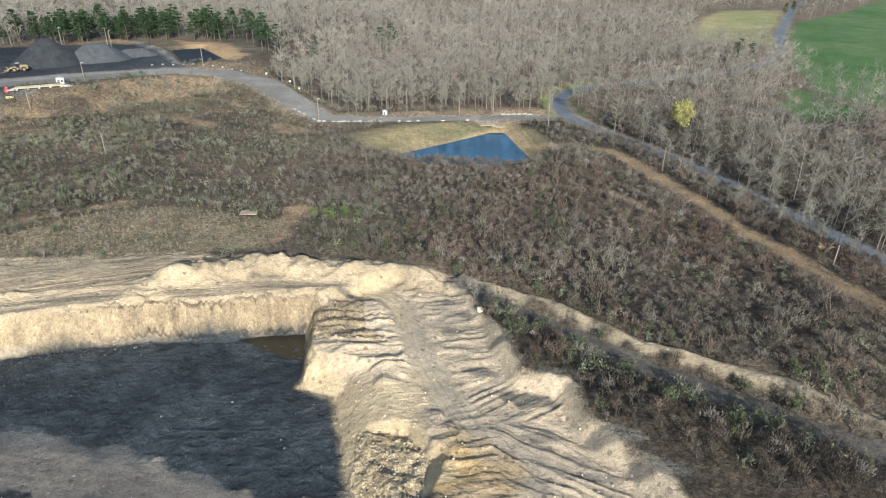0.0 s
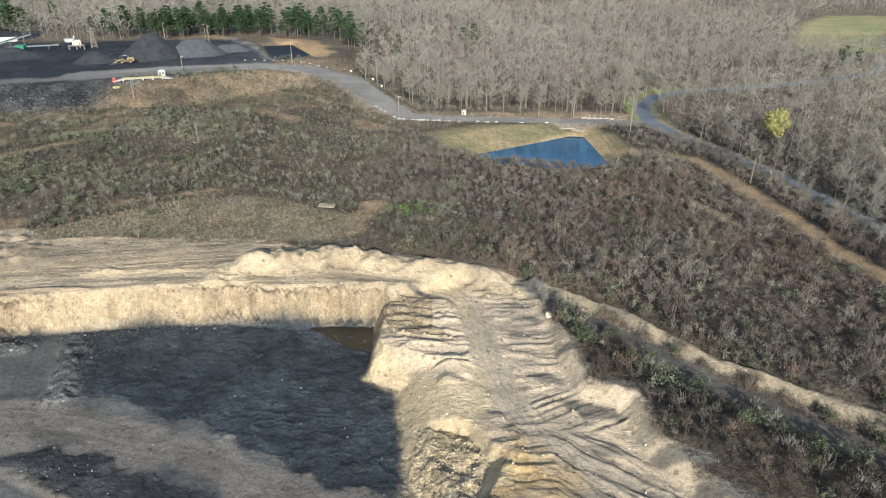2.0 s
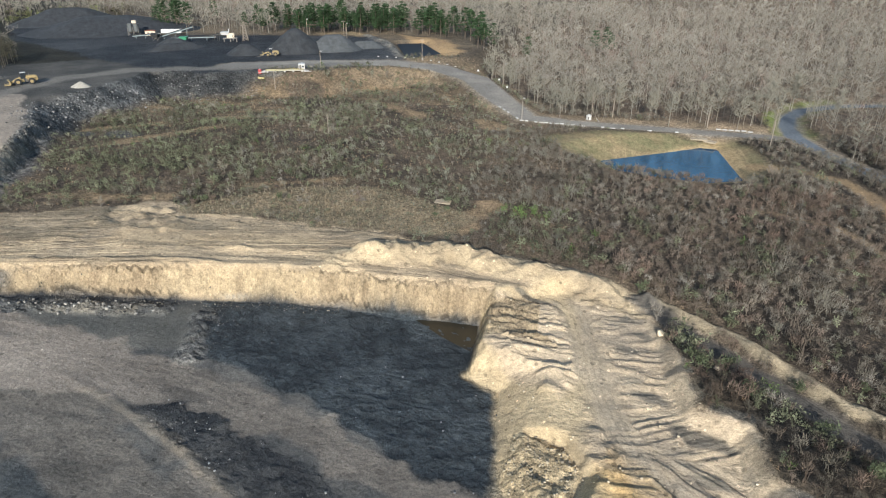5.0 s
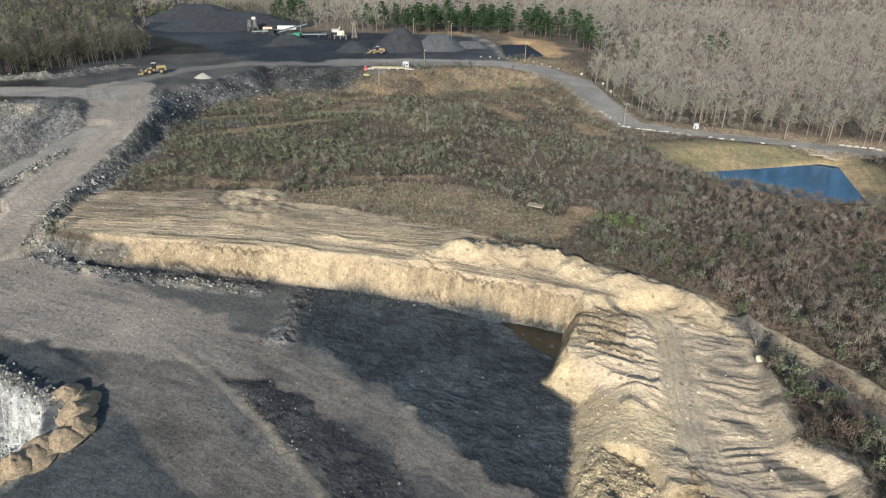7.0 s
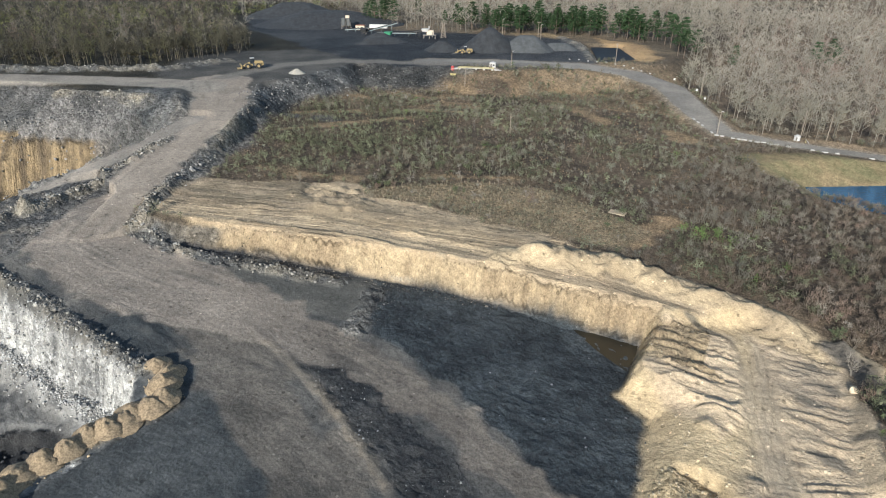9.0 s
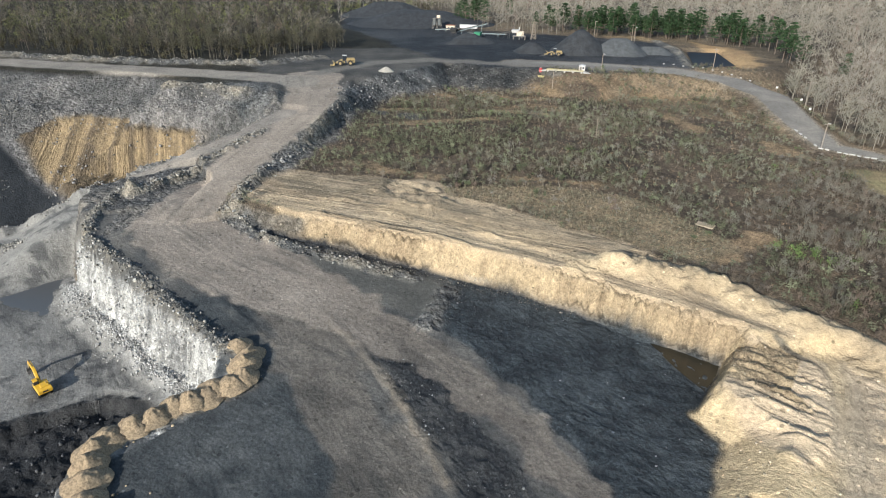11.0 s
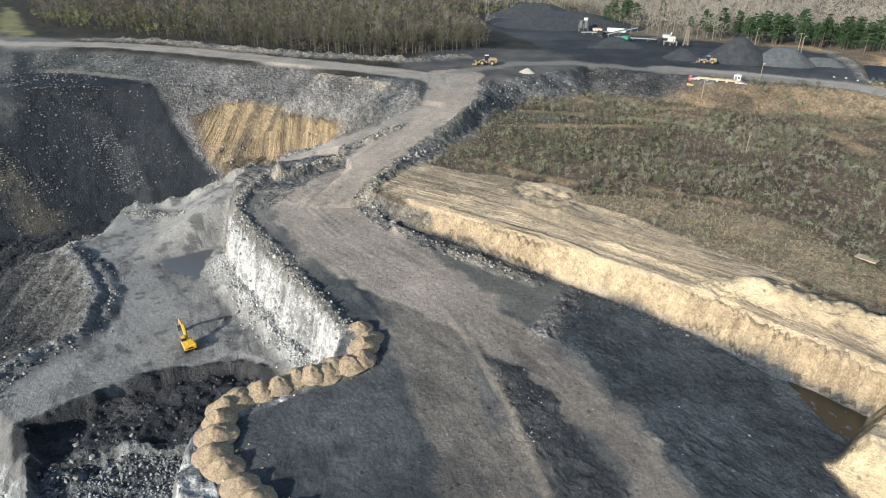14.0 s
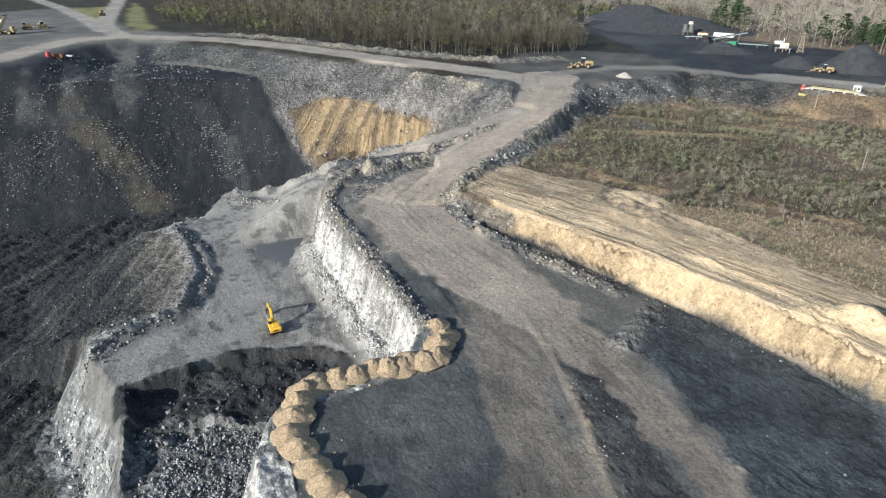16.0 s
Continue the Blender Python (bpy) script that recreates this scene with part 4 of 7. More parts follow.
def relief():
    x, y = GX, GY
    near = 1 - smooth(330, 520, R)
    amp = np.choose(KIND, [0.25, 0.11, 0.60, 0.09, 0.42, 0.60, 0.0, 0.05])
    sharp = 1 - np.abs(2 * vnoise(x / 1.9 + 0.5 * N2, y / 1.9, 155) - 1) - 0.5
    crumb = 1 - np.abs(2 * vnoise(x / 0.9, y / 0.9 + 0.4 * N2, 157) - 1) - 0.5
    z = GZ + amp * (0.5 * N3 + 0.3 * N4 + 0.7 * sharp + 0.4 * crumb) * near
    # pushed furrows on the apron: across it in the north, down it in the middle, slanting in the south
    ap = MK["apron"]
    def ridges(u, v, lu, lv, seed):
        """Irregular ridges, long along u and narrow across v."""
        a = 1 - np.abs(2 * vnoise(u / lu + 0.6 * N2, v / lv + 0.9 * N2 + 0.5 * N1, seed) - 1)
        b = 1 - np.abs(2 * vnoise(u / lu * 1.9, v / lv * 2.1 + 0.7 * N2, seed + 1) - 1)
        return a ** 2.2 * 0.75 + b ** 2 * 0.35
    def furrow(phase, sharp=1.6):
        return (1 - np.abs(np.sin(phase))) ** sharp
    slope = smooth(-13.4, -12.3, GZ) * smooth(1, 3, -signed(x, y, APRON))
    dt, wt = nearest(x, y, APRON_TRACK)
    mid = (1 - smooth(2.2, 3.2, dt + 0.6 * N2)) * smooth(7.9, 6.6, wt)
    ribs = (1 - mid) * (1 - smooth(-1.5, 1.0, signed(x, y, APRON_RIBS) + 1.2 * N2))
    south = (1 - mid) * (1 - smooth(-2, 2, signed(x, y, APRON_SOUTH) + 1.5 * N2))
    rest = (1 - mid) * (1 - ribs) * (1 - south) * smooth(-7, -3, x + 0.2 * (y - 85))
    fan = (1 - mid) * (1 - smooth(-1.5, 1.5, signed(x, y, APRON_FAN) + 1.2 * N2))
    f = 0.95 * ribs * ridges(x + 0.05 * y, y - 0.05 * x + 0.4 * N2, 9, 1.35, 161) + mid * (0.25 * furrow(dt * 2.6 + 0.5 * N2) + 0.08 * N3)
    f = f + 0.75 * south * ridges(0.84 * x - 0.54 * y, 0.84 * y + 0.54 * x, 14, 1.6, 165) + 0.6 * fan * ridges(0.87 * x + 0.5 * y, 0.87 * y - 0.5 * x, 12, 1.3, 175)
    f = f + rest * (1 - fan) * (0.6 * ridges(x + 0.2 * y, y - 0.2 * x, 5, 1.5, 167) + 0.4 * N2)
    z = z + ap * (f - 0.2) * slope + ap * (0.35 * N2 + 0.18 * N3) * (1 - slope)
    # wheel and blade marks along the sand bench
    bench = MK["bench"] * (1 - MK["berm"]) * (1 - MK["face"])
    dw, ww = nearest(x, y, WALL_LINE)
    lane = np.exp(-((dw - 7.5 + 1.5 * N2) / 1.0) ** 2) * 0.7 + np.exp(-((dw - 12.5 + 2.5 * N2 + 2 * N1) / 0.8) ** 2) * 0.5
    z = z + bench * (0.12 * (ridges(ww * 20, dw, 30, 0.9, 169) - 0.4) + 0.3 * lane * (0.6 + 0.8 * N3) + 0.14 * N3 * smooth(8, 12, dw)) * smooth(0, 3, dw)
    for line, wide in ((BENCH_TRACK, 3.4), (UPPER_TRACK, 2.4)):
        d, w = nearest(x, y, line)
        z = z + bench * (0.45 * np.exp(-((d - wide + 0.3 * N2) / 0.45) ** 2) * (0.7 + N3) - 0.12 * np.exp(-((d - 1.2) / 0.4) ** 2) - 0.15 * (1 - smooth(wide - 1.5, wide, d)))
    z = z + MK["berm"] * (0.4 * (sharp + 0.3) + 0.35 * crumb + 0.25 * N3)
    coal_dig = 1 - smooth(-1, 2, signed(x, y, COAL_PATCH) - 1.5)
    z = z + coal_dig * (1.7 * fbm(x, y, 5.5, 4, 158) + 0.3 * crumb)
    churn = bench * (1 - smooth(5, 11, np.hypot((x + 117) * 0.6, y - 108)))
    z = z + churn * (0.5 + 0.9 * N3 + 0.6 * N2)
    # gullies worn into the cut faces and the tipped slopes
    z = z + MK["lobe"] * 1.3 * (ridges(0.75 * x - 0.66 * y, 0.66 * x + 0.75 * y, 46, 4.4, 173) - 0.45) * smooth(2, 7, signed(x, y, BENCH))
    z = z + MK["pit"] * 0.25 * N3 + MK["cliff"] * 1.6 * fbm(0.75 * x + 0.75 * y, 0 * x, 2.4, 4, 152, 0.7)
    return z


GZ = relief()


def flow():
    """Which way the marks run: distance along, distance across, and how strong they are."""
    x, y = GX, GY
    out = np.zeros(x.shape + (3,))

    patch = 0.25 + 1.1 * smooth(-0.35, 0.45, fbm(x, y, 18, 3, 195) + 0.4 * N2)

    def run(m, u, v, strength):
        strength = strength * patch
        k = m > 0.3
        out[k, 0], out[k, 1], out[k, 2] = (u + 0 * x)[k], (v + 0 * x)[k], (m * strength)[k]

    d, w = nearest(x, y, HAUL)
    run(np.maximum(MK["floor"], MK["road"]), w * 22, d + 0.8 * N1, 0.07)
    run(MK["coal"], x * 0.9 + 0.3 * y, y - 0.3 * x + 3 * N1, 0.05)
    d, w = nearest(x, y, WALL_LINE)
    run(MK["bench"] * (1 - MK["berm"]), w * 20, 1.5 * d + 0.6 * N2, 0.33)
    dt, wt = nearest(x, y, APRON_TRACK)
    mid, south, fan = dt < 3, inside(x, y, APRON_SOUTH), inside(x, y, APRON_FAN)
    u = np.where(mid, wt * 10, np.where(south, 0.84 * x - 0.54 * y, np.where(fan, 0.87 * x + 0.5 * y, x)))
    v = np.where(mid, dt, np.where(south, 0.84 * y + 0.54 * x, np.where(fan, 0.87 * y - 0.5 * x, y)))
    run(MK["apron"], u * 1.2, v * 1.3 + 0.6 * N2, 0.10)
    d, w = nearest(x, y, TRACK)
    run(MK["track"], w * 16, d * 1.3, 0.2)
    run(MK["face"], GZ * 1.0, x + 0.15 * y + 0.5 * N2, 0.14)
    run(MK["low"], 0.92 * x - 0.1 * y + 6 * N1, 0.3 * x + y + 8 * N1, 0.13)
    run(MK["white"], GZ, x + 0.3 * y, 0.05)
    run(MK["pit"], x + 0 * y, 0.5 * y + 1.5 * N1, 0.10)
    run(MK["rub"], 0.8 * x - 0.5 * y, 0.5 * x + 0.8 * y, 0.05)
    run(MK["cliff"], GZ, 0.75 * x + 0.75 * y + 0.6 * N2, 0.42)
    run(MK["lobe"], 0.75 * x - 0.66 * y, 0.66 * x + 0.75 * y + 3.0 * N1, 0.20)
    d, w = nearest(x, y, UPPER_ROAD)
    run((d < 8.5) * 1.0, w * 40, d, 0.14)
    return out


FLOW = flow()


def build_ground():
    rows, cols = GX.shape
    vid = np.arange(rows * cols).reshape(rows, cols)
    a, b = vid[:-1], vid[1:]
    quads = np.stack([a, np.roll(a, -1, 1), np.roll(b, -1, 1), b], -1).reshape(-1, 4)
    verts = np.stack([GX.ravel(), GY.ravel(), GZ.ravel()], 1)
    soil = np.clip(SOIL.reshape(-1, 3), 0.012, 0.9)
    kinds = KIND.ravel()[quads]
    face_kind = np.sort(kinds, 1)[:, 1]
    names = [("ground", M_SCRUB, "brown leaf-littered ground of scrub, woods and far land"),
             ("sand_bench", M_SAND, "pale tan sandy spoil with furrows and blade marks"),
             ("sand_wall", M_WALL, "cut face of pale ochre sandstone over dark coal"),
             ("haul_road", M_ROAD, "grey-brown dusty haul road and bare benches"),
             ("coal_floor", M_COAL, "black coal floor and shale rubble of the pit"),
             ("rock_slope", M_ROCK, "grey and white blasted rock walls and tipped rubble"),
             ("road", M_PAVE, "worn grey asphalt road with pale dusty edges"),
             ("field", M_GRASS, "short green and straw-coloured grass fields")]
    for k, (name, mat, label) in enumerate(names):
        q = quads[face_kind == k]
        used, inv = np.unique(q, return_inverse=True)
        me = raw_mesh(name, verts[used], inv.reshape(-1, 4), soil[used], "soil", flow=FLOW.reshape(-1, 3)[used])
        me.materials.append(mat)
        tagged(new(name, me), label, name.replace("_", " "), kind="structure")


build_ground()


def sheet(name, poly, z, material, label):
    bm = bmesh.new()
    bm.faces.new([bm.verts.new((px, py, z)) for px, py in poly])
    return tagged(part(name, bm, material, None, label), category="water", kind="structure")


def grown(poly, d):
    cx, cy = sum(p[0] for p in poly) / len(poly), sum(p[1] for p in poly) / len(poly)
    return [(cx + (px - cx) * d, cy + (py - cy) * d) for px, py in poly]


sheet("pond_water", grown(POND, 1.06), -13.0, water("pond_water", (0.011, 0.066, 0.13), 0.05, 0.05, 1.0), "still blue pond with grassy sandy banks")
sheet("basin_water", grown(BASIN, 1.35), -1.7, water("basin_water", (0.012, 0.014, 0.018), 0.6), "black settling basin beside the coal yard")
sheet("pit_pool_water", [(-40, 100), (-33, 102), (-26, 104), (-25, 97), (-26, 93), (-33, 96)], -17.25, water("pool_water", (0.03, 0.026, 0.018), 0.08), "murky brown pool at the foot of the sand wall")
sheet("bench_puddle_water", grown(PUDDLE, 1.45), -30.13, water("puddle_water", (0.075, 0.078, 0.082), 0.3), "shallow grey puddle on the lower bench")


# ---- plants ----
rng = np.random.default_rng(7)


def look_up(x, y):
    """Kind of surface and height of the ground at places."""
    x, y = x - CX, y - CY
    r = np.hypot(x, y)
    a = np.degrees(np.arctan2(-x, y))
    a = np.where(a < -47, a + 360, a)
    j = np.where(a < 113, np.round((a + 47) / 0.23), 696 + np.round((a - 113) / 4)).astype(int) % GX.shape[1]
    i = np.clip(np.searchsorted(RINGS, r), 1, len(RINGS) - 1)
    i = np.where(np.abs(RINGS[i] - r) < np.abs(RINGS[i - 1] - r), i, i - 1)
    return KIND[i, j], GZ[i, j]


def blades(base, tips, width, gen):
    """Thin tapering triangles from base points to tips."""
    d = tips - base
    side = np.cross(d, gen.normal(size=d.shape))
    side /= np.linalg.norm(side, axis=1, keepdims=True) + 1e-9
    w = np.broadcast_to(np.asarray(width, float), (len(d),))[:, None] * 0.5
    v = np.stack([base - side * w, base + side * w, tips], 1).reshape(-1, 3)
    return v, np.arange(len(v)).reshape(-1, 3)


def tube(path, radii, sides=5):
    """A tapering stem along points."""
    v, f = [], []
    for p, r in zip(path, radii):
        for k in range(sides):
            a = 2 * math.pi * k / sides
            v.append((p[0] + r * math.cos(a), p[1] + r * math.sin(a), p[2]))
    for i in range(len(path) - 1):
        for k in range(sides):
            a, b, c, d = i * sides + k, i * sides + (k + 1) % sides, (i + 1) * sides + (k + 1) % sides, (i + 1) * sides + k
            f += [(a, b, c), (a, c, d)]
    return np.array(v), np.array(f)


def joined(pieces):
    vs, fs, ts, n = [], [], [], 0
    for v, f, t in pieces:
        vs.append(v)
        fs.append(f + n)
        ts.append(np.broadcast_to(np.asarray(t, float), (len(v), 3)))
        n += len(v)
    return np.concatenate(vs), np.concatenate(fs), np.concatenate(ts)


def bare_tree(gen, height, limbs, twigs, width, spread=0.26, sides=4, low=0.42):
    """Trunk and crown of a leafless tree, as two sets of arrays, grey bark below and brown twigs above."""
    lean = gen.normal(0, 0.03, 2)
    levels = np.linspace(0, 0.92, 5)
    path = [(lean[0] * height * u * u, lean[1] * height * u * u, height * u) for u in levels]
    r0 = 0.0070 * height
    trunk = tube(path, [r0 * 1.25, r0, r0 * 0.75, r0 * 0.45, r0 * 0.15], sides)
    u = gen.uniform(low, 0.85, limbs)
    a = gen.uniform(0, 2 * math.pi, limbs)
    start = np.stack([lean[0] * height * u * u, lean[1] * height * u * u, height * u], 1)
    reach = height * spread * gen.uniform(0.45, 1.0, limbs) * (1.15 - 0.6 * (u - low))
    end = start + np.stack([np.cos(a) * reach, np.sin(a) * reach, reach * gen.uniform(0.3, 1.15, limbs)], 1)
    lv, lf = blades(start, end, width * 1.8, gen)
    k = gen.integers(0, limbs, twigs)
    f = gen.uniform(0.25, 1.0, twigs)[:, None]
    b = start[k] + (end[k] - start[k]) * f
    out = gen.normal(0, 1, (twigs, 3)) * [1, 1, 0.7] + [0, 0, 0.85]
    out /= np.linalg.norm(out, axis=1, keepdims=True)
    tv, tf = blades(b, b + out * height * gen.uniform(0.07, 0.20, twigs)[:, None], width, gen)
    return trunk, joined([(lv, lf, (0.8, 0.8, 0.8)), (tv, tf, (1, 1, 1))])


def scattered(kinds, places, heights, turns, tints, trunk_tint=None):
    """Many plants in one mesh: each place takes one of the kinds of plant."""
    vs, fs, ts, n = [], [], [], 0
    pick = rng.integers(0, len(kinds), len(places))
    for k, (v, f, t) in enumerate(kinds):
        m = pick == k
        if not m.any():
            continue
        c, s = np.cos(turns[m])[:, None], np.sin(turns[m])[:, None]
        p, sc = places[m], heights[m][:, None]
        x = (c * v[:, 0] - s * v[:, 1]) * sc + p[:, :1]
        y = (s * v[:, 0] + c * v[:, 1]) * sc + p[:, 1:2]
        z = v[:, 2] * sc + p[:, 2:3]
        cnt, nv = x.shape
        vs.append(np.stack([x, y, z], -1).reshape(-1, 3))
        fs.append((f[None] + (np.arange(cnt) * nv)[:, None, None]).reshape(-1, 3) + n)
        ts.append((tints[m][:, None, :] * t[None]).reshape(-1, 3))
        n += cnt * nv
    return np.concatenate(vs), np.concatenate(fs), np.concatenate(ts)


def stuff(name, arrays, material, label, category):
    v, f, t = arrays
    me = raw_mesh(name, v, f, t, shade=False)
    me.materials.append(material)
    return tagged(new(name, me), label, category, kind="stuff")


def jittered(r0, r1, a0, a1, spacing):
    """Places on a shaken square lattice within a ring sector (degrees to the left of y)."""
    n = int(2 * r1 / spacing) + 2
    i, j = np.meshgrid(np.arange(n), np.arange(n))
    x = (i.ravel() - n / 2 + rng.uniform(-0.45, 0.45, n * n)) * spacing
    y = (j.ravel() - n / 2 + rng.uniform(-0.45, 0.45, n * n)) * spacing
    r, a = np.hypot(x, y), np.degrees(np.arctan2(-x, y))
    m = (r > r0) & (r < r1) & (a > a0) & (a < a1)
    return x[m], y[m]


NORTH_WOOD = [(-92, 345), (-84, 312), (-72, 296), (-52, 262), (-40, 247), (0, 250), (40, 254), (43, 262), (44, 276), (49, 290), (56, 298), (61, 290), (57, 276), (56, 262), (58, 240),
              (62, 205), (74, 176), (84, 150), (90, 120), (104, 60), (600, -200), (3000, 600), (1500, 3000), (-600, 3000), (-330, 430), (-240, 372), (-180, 395), (-120, 390)]
WEST_WOOD = [(-950, 12), (-640, 16), (-539, 18), (-500, 30), (-462, 54), (-424, 78), (-382, 98), (-342, 116), (-302, 140), (-284, 166), (-281, 192), (-300, 232), (-360, 262), (-430, 310), (-452, 378), (-380, 392), (-300, 345),
             (-230, 350), (-240, 385), (-330, 440), (-700, 3000), (-3000, 1500)]


def is_wood(x, y):
    k, z = look_up(x, y)
    near_road = nearest(x, y, MAIN_ROAD)[0] < np.where(y > 296, 1.5, 3.2)
    near_road |= nearest(x, y, SIDE_ROAD)[0] < 14
    near_road |= nearest(x, y, SIDE_ROAD_WEST)[0] < 12
    near_road |= nearest(x, y, FAR_ROAD)[0] < 9
    fields = inside(x, y, PALE_FIELD) | inside(x, y, GREEN_FIELD) | inside(x, y, SMALL_FIELD)
    return (inside(x, y, NORTH_WOOD) | inside(x, y, WEST_WOOD)) & ((k == 0) | (np.hypot(x, y) > 900)) & ~near_road & ~fields & (np.hypot(x - 83, y - 214) > 6), z


def wood_tints(x, y, n):
    big = fbm(x, y, 60, 3, 401)[:, None]
    g = rng.normal(0, 0.10, (n, 1))
    base = np.array([0.240, 0.218, 0.180]) * (1 + 0.25 * big + g)
    red = np.array([0.21, 0.155, 0.13])
    olive = np.array([0.135, 0.135, 0.070])
    pick = rng.random((n, 1))
    # shade over the western woods is put into the tints: most drop to 0.3
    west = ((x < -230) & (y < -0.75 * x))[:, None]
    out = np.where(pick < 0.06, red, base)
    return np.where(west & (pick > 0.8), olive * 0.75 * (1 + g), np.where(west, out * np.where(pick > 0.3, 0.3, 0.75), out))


def plant_woods():
    for r0, r1, gap, limbs, twigs, width in ((90, 230, 6.2, 12, 150, 0.0042), (230, 430, 6.0, 8, 84, 0.0072), (430, 660, 7.4, 5, 34, 0.0135), (660, 1150, 11, 3, 18, 0.034)):
        gen = np.random.default_rng(int(r0))
        kinds = []
        for q in range(8):
            trunk, crown = bare_tree(gen, 1.0, limbs, twigs, width, gen.uniform(0.30, 0.44), 3, 0.24)
            kinds.append(joined([(trunk[0], trunk[1], gen.choice([0.6, 0.8, 1.1])), crown]))
        x, y = jittered(r0, r1, -46, 104, gap)
        ok, z = is_wood(x, y)
        thin = rng.random(len(x)) < 0.93
        x, y, z = x[ok & thin], y[ok & thin], z[ok & thin]
        n = len(x)
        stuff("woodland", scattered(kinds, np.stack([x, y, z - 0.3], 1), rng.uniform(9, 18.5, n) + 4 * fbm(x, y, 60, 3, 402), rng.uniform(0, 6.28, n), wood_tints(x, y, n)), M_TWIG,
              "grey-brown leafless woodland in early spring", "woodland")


plant_woods()


def shrub(gen, count, width, leaf=0.0, flat=0.7, rise=1.0):
    """A twiggy, uneven broom of shoots one unit high, with small leaves where leaf is above 0. Stems and crown apart."""
    heads = gen.integers(4, 8)
    hc = np.stack([gen.normal(0, 0.27 * flat, heads), gen.normal(0, 0.27 * flat, heads), gen.uniform(0.34, 0.70, heads)], 1)
    pick = gen.integers(0, heads, count)
    q = gen.normal(0, 1, (count, 3))
    q /= np.linalg.norm(q, axis=1, keepdims=True)
    base = hc[pick] + q * gen.uniform(0.03, 0.24, (count, 1)) * [1, 1, 0.9]
    base[:, 2] = np.abs(base[:, 2])
    way = q * 0.55 + [0, 0, rise] + gen.normal(0, 0.25, (count, 3))
    way /= np.linalg.norm(way, axis=1, keepdims=True)
    tip = base + way * gen.uniform(0.10, 0.27, (count, 1))
    v, f = blades(base, tip, width * gen.uniform(0.6, 1.3, count), gen)
    stems = gen.integers(0, heads, 6)
    sv, sf = blades(np.concatenate([gen.normal(0, 0.06, (6, 2)), np.zeros((6, 1))], 1), hc[stems] + gen.normal(0, 0.05, (6, 3)), width * 1.5, gen)
    pieces = [(v, f, np.repeat(0.72 + 0.56 * gen.random((count, 1)), 3, 0))]
    if leaf:
        m = count
        c = tip[gen.integers(0, count, m)] - way[gen.integers(0, count, m)] * gen.uniform(0, 0.15, (m, 1))
        tri = c[:, None, :] + gen.normal(0, leaf, (m, 3, 3))
        tri[..., 2] = np.maximum(tri[..., 2], 0.02)
        pieces.append((tri.reshape(-1, 3), np.arange(3 * m).reshape(-1, 3), np.repeat(0.7 + 0.6 * gen.random((m, 1)), 3, 0)))
    return (sv, sf, np.full((len(sv), 3), 0.8)), joined(pieces)


def rank_rows():
    """Places in slanting rows over the field of rank growth."""
    gen = np.random.default_rng(15)
    i, j = np.meshgrid(np.arange(-70, 70), np.arange(-40, 40))
    u, v = i.ravel() * 0.95 + gen.normal(0, 0.3, i.size), j.ravel() * 2.3 + gen.normal(0, 0.28, i.size)
    x, y = -78 + 0.55 * u + 0.83 * v, 131 + 0.83 * u - 0.55 * v
    ok = (signed(x, y, RANK_FIELD) + 3 * fbm(x, y, 8, 3, 39) < 0) & (gen.random(len(x)) < 0.8)
    return x[ok], y[ok]


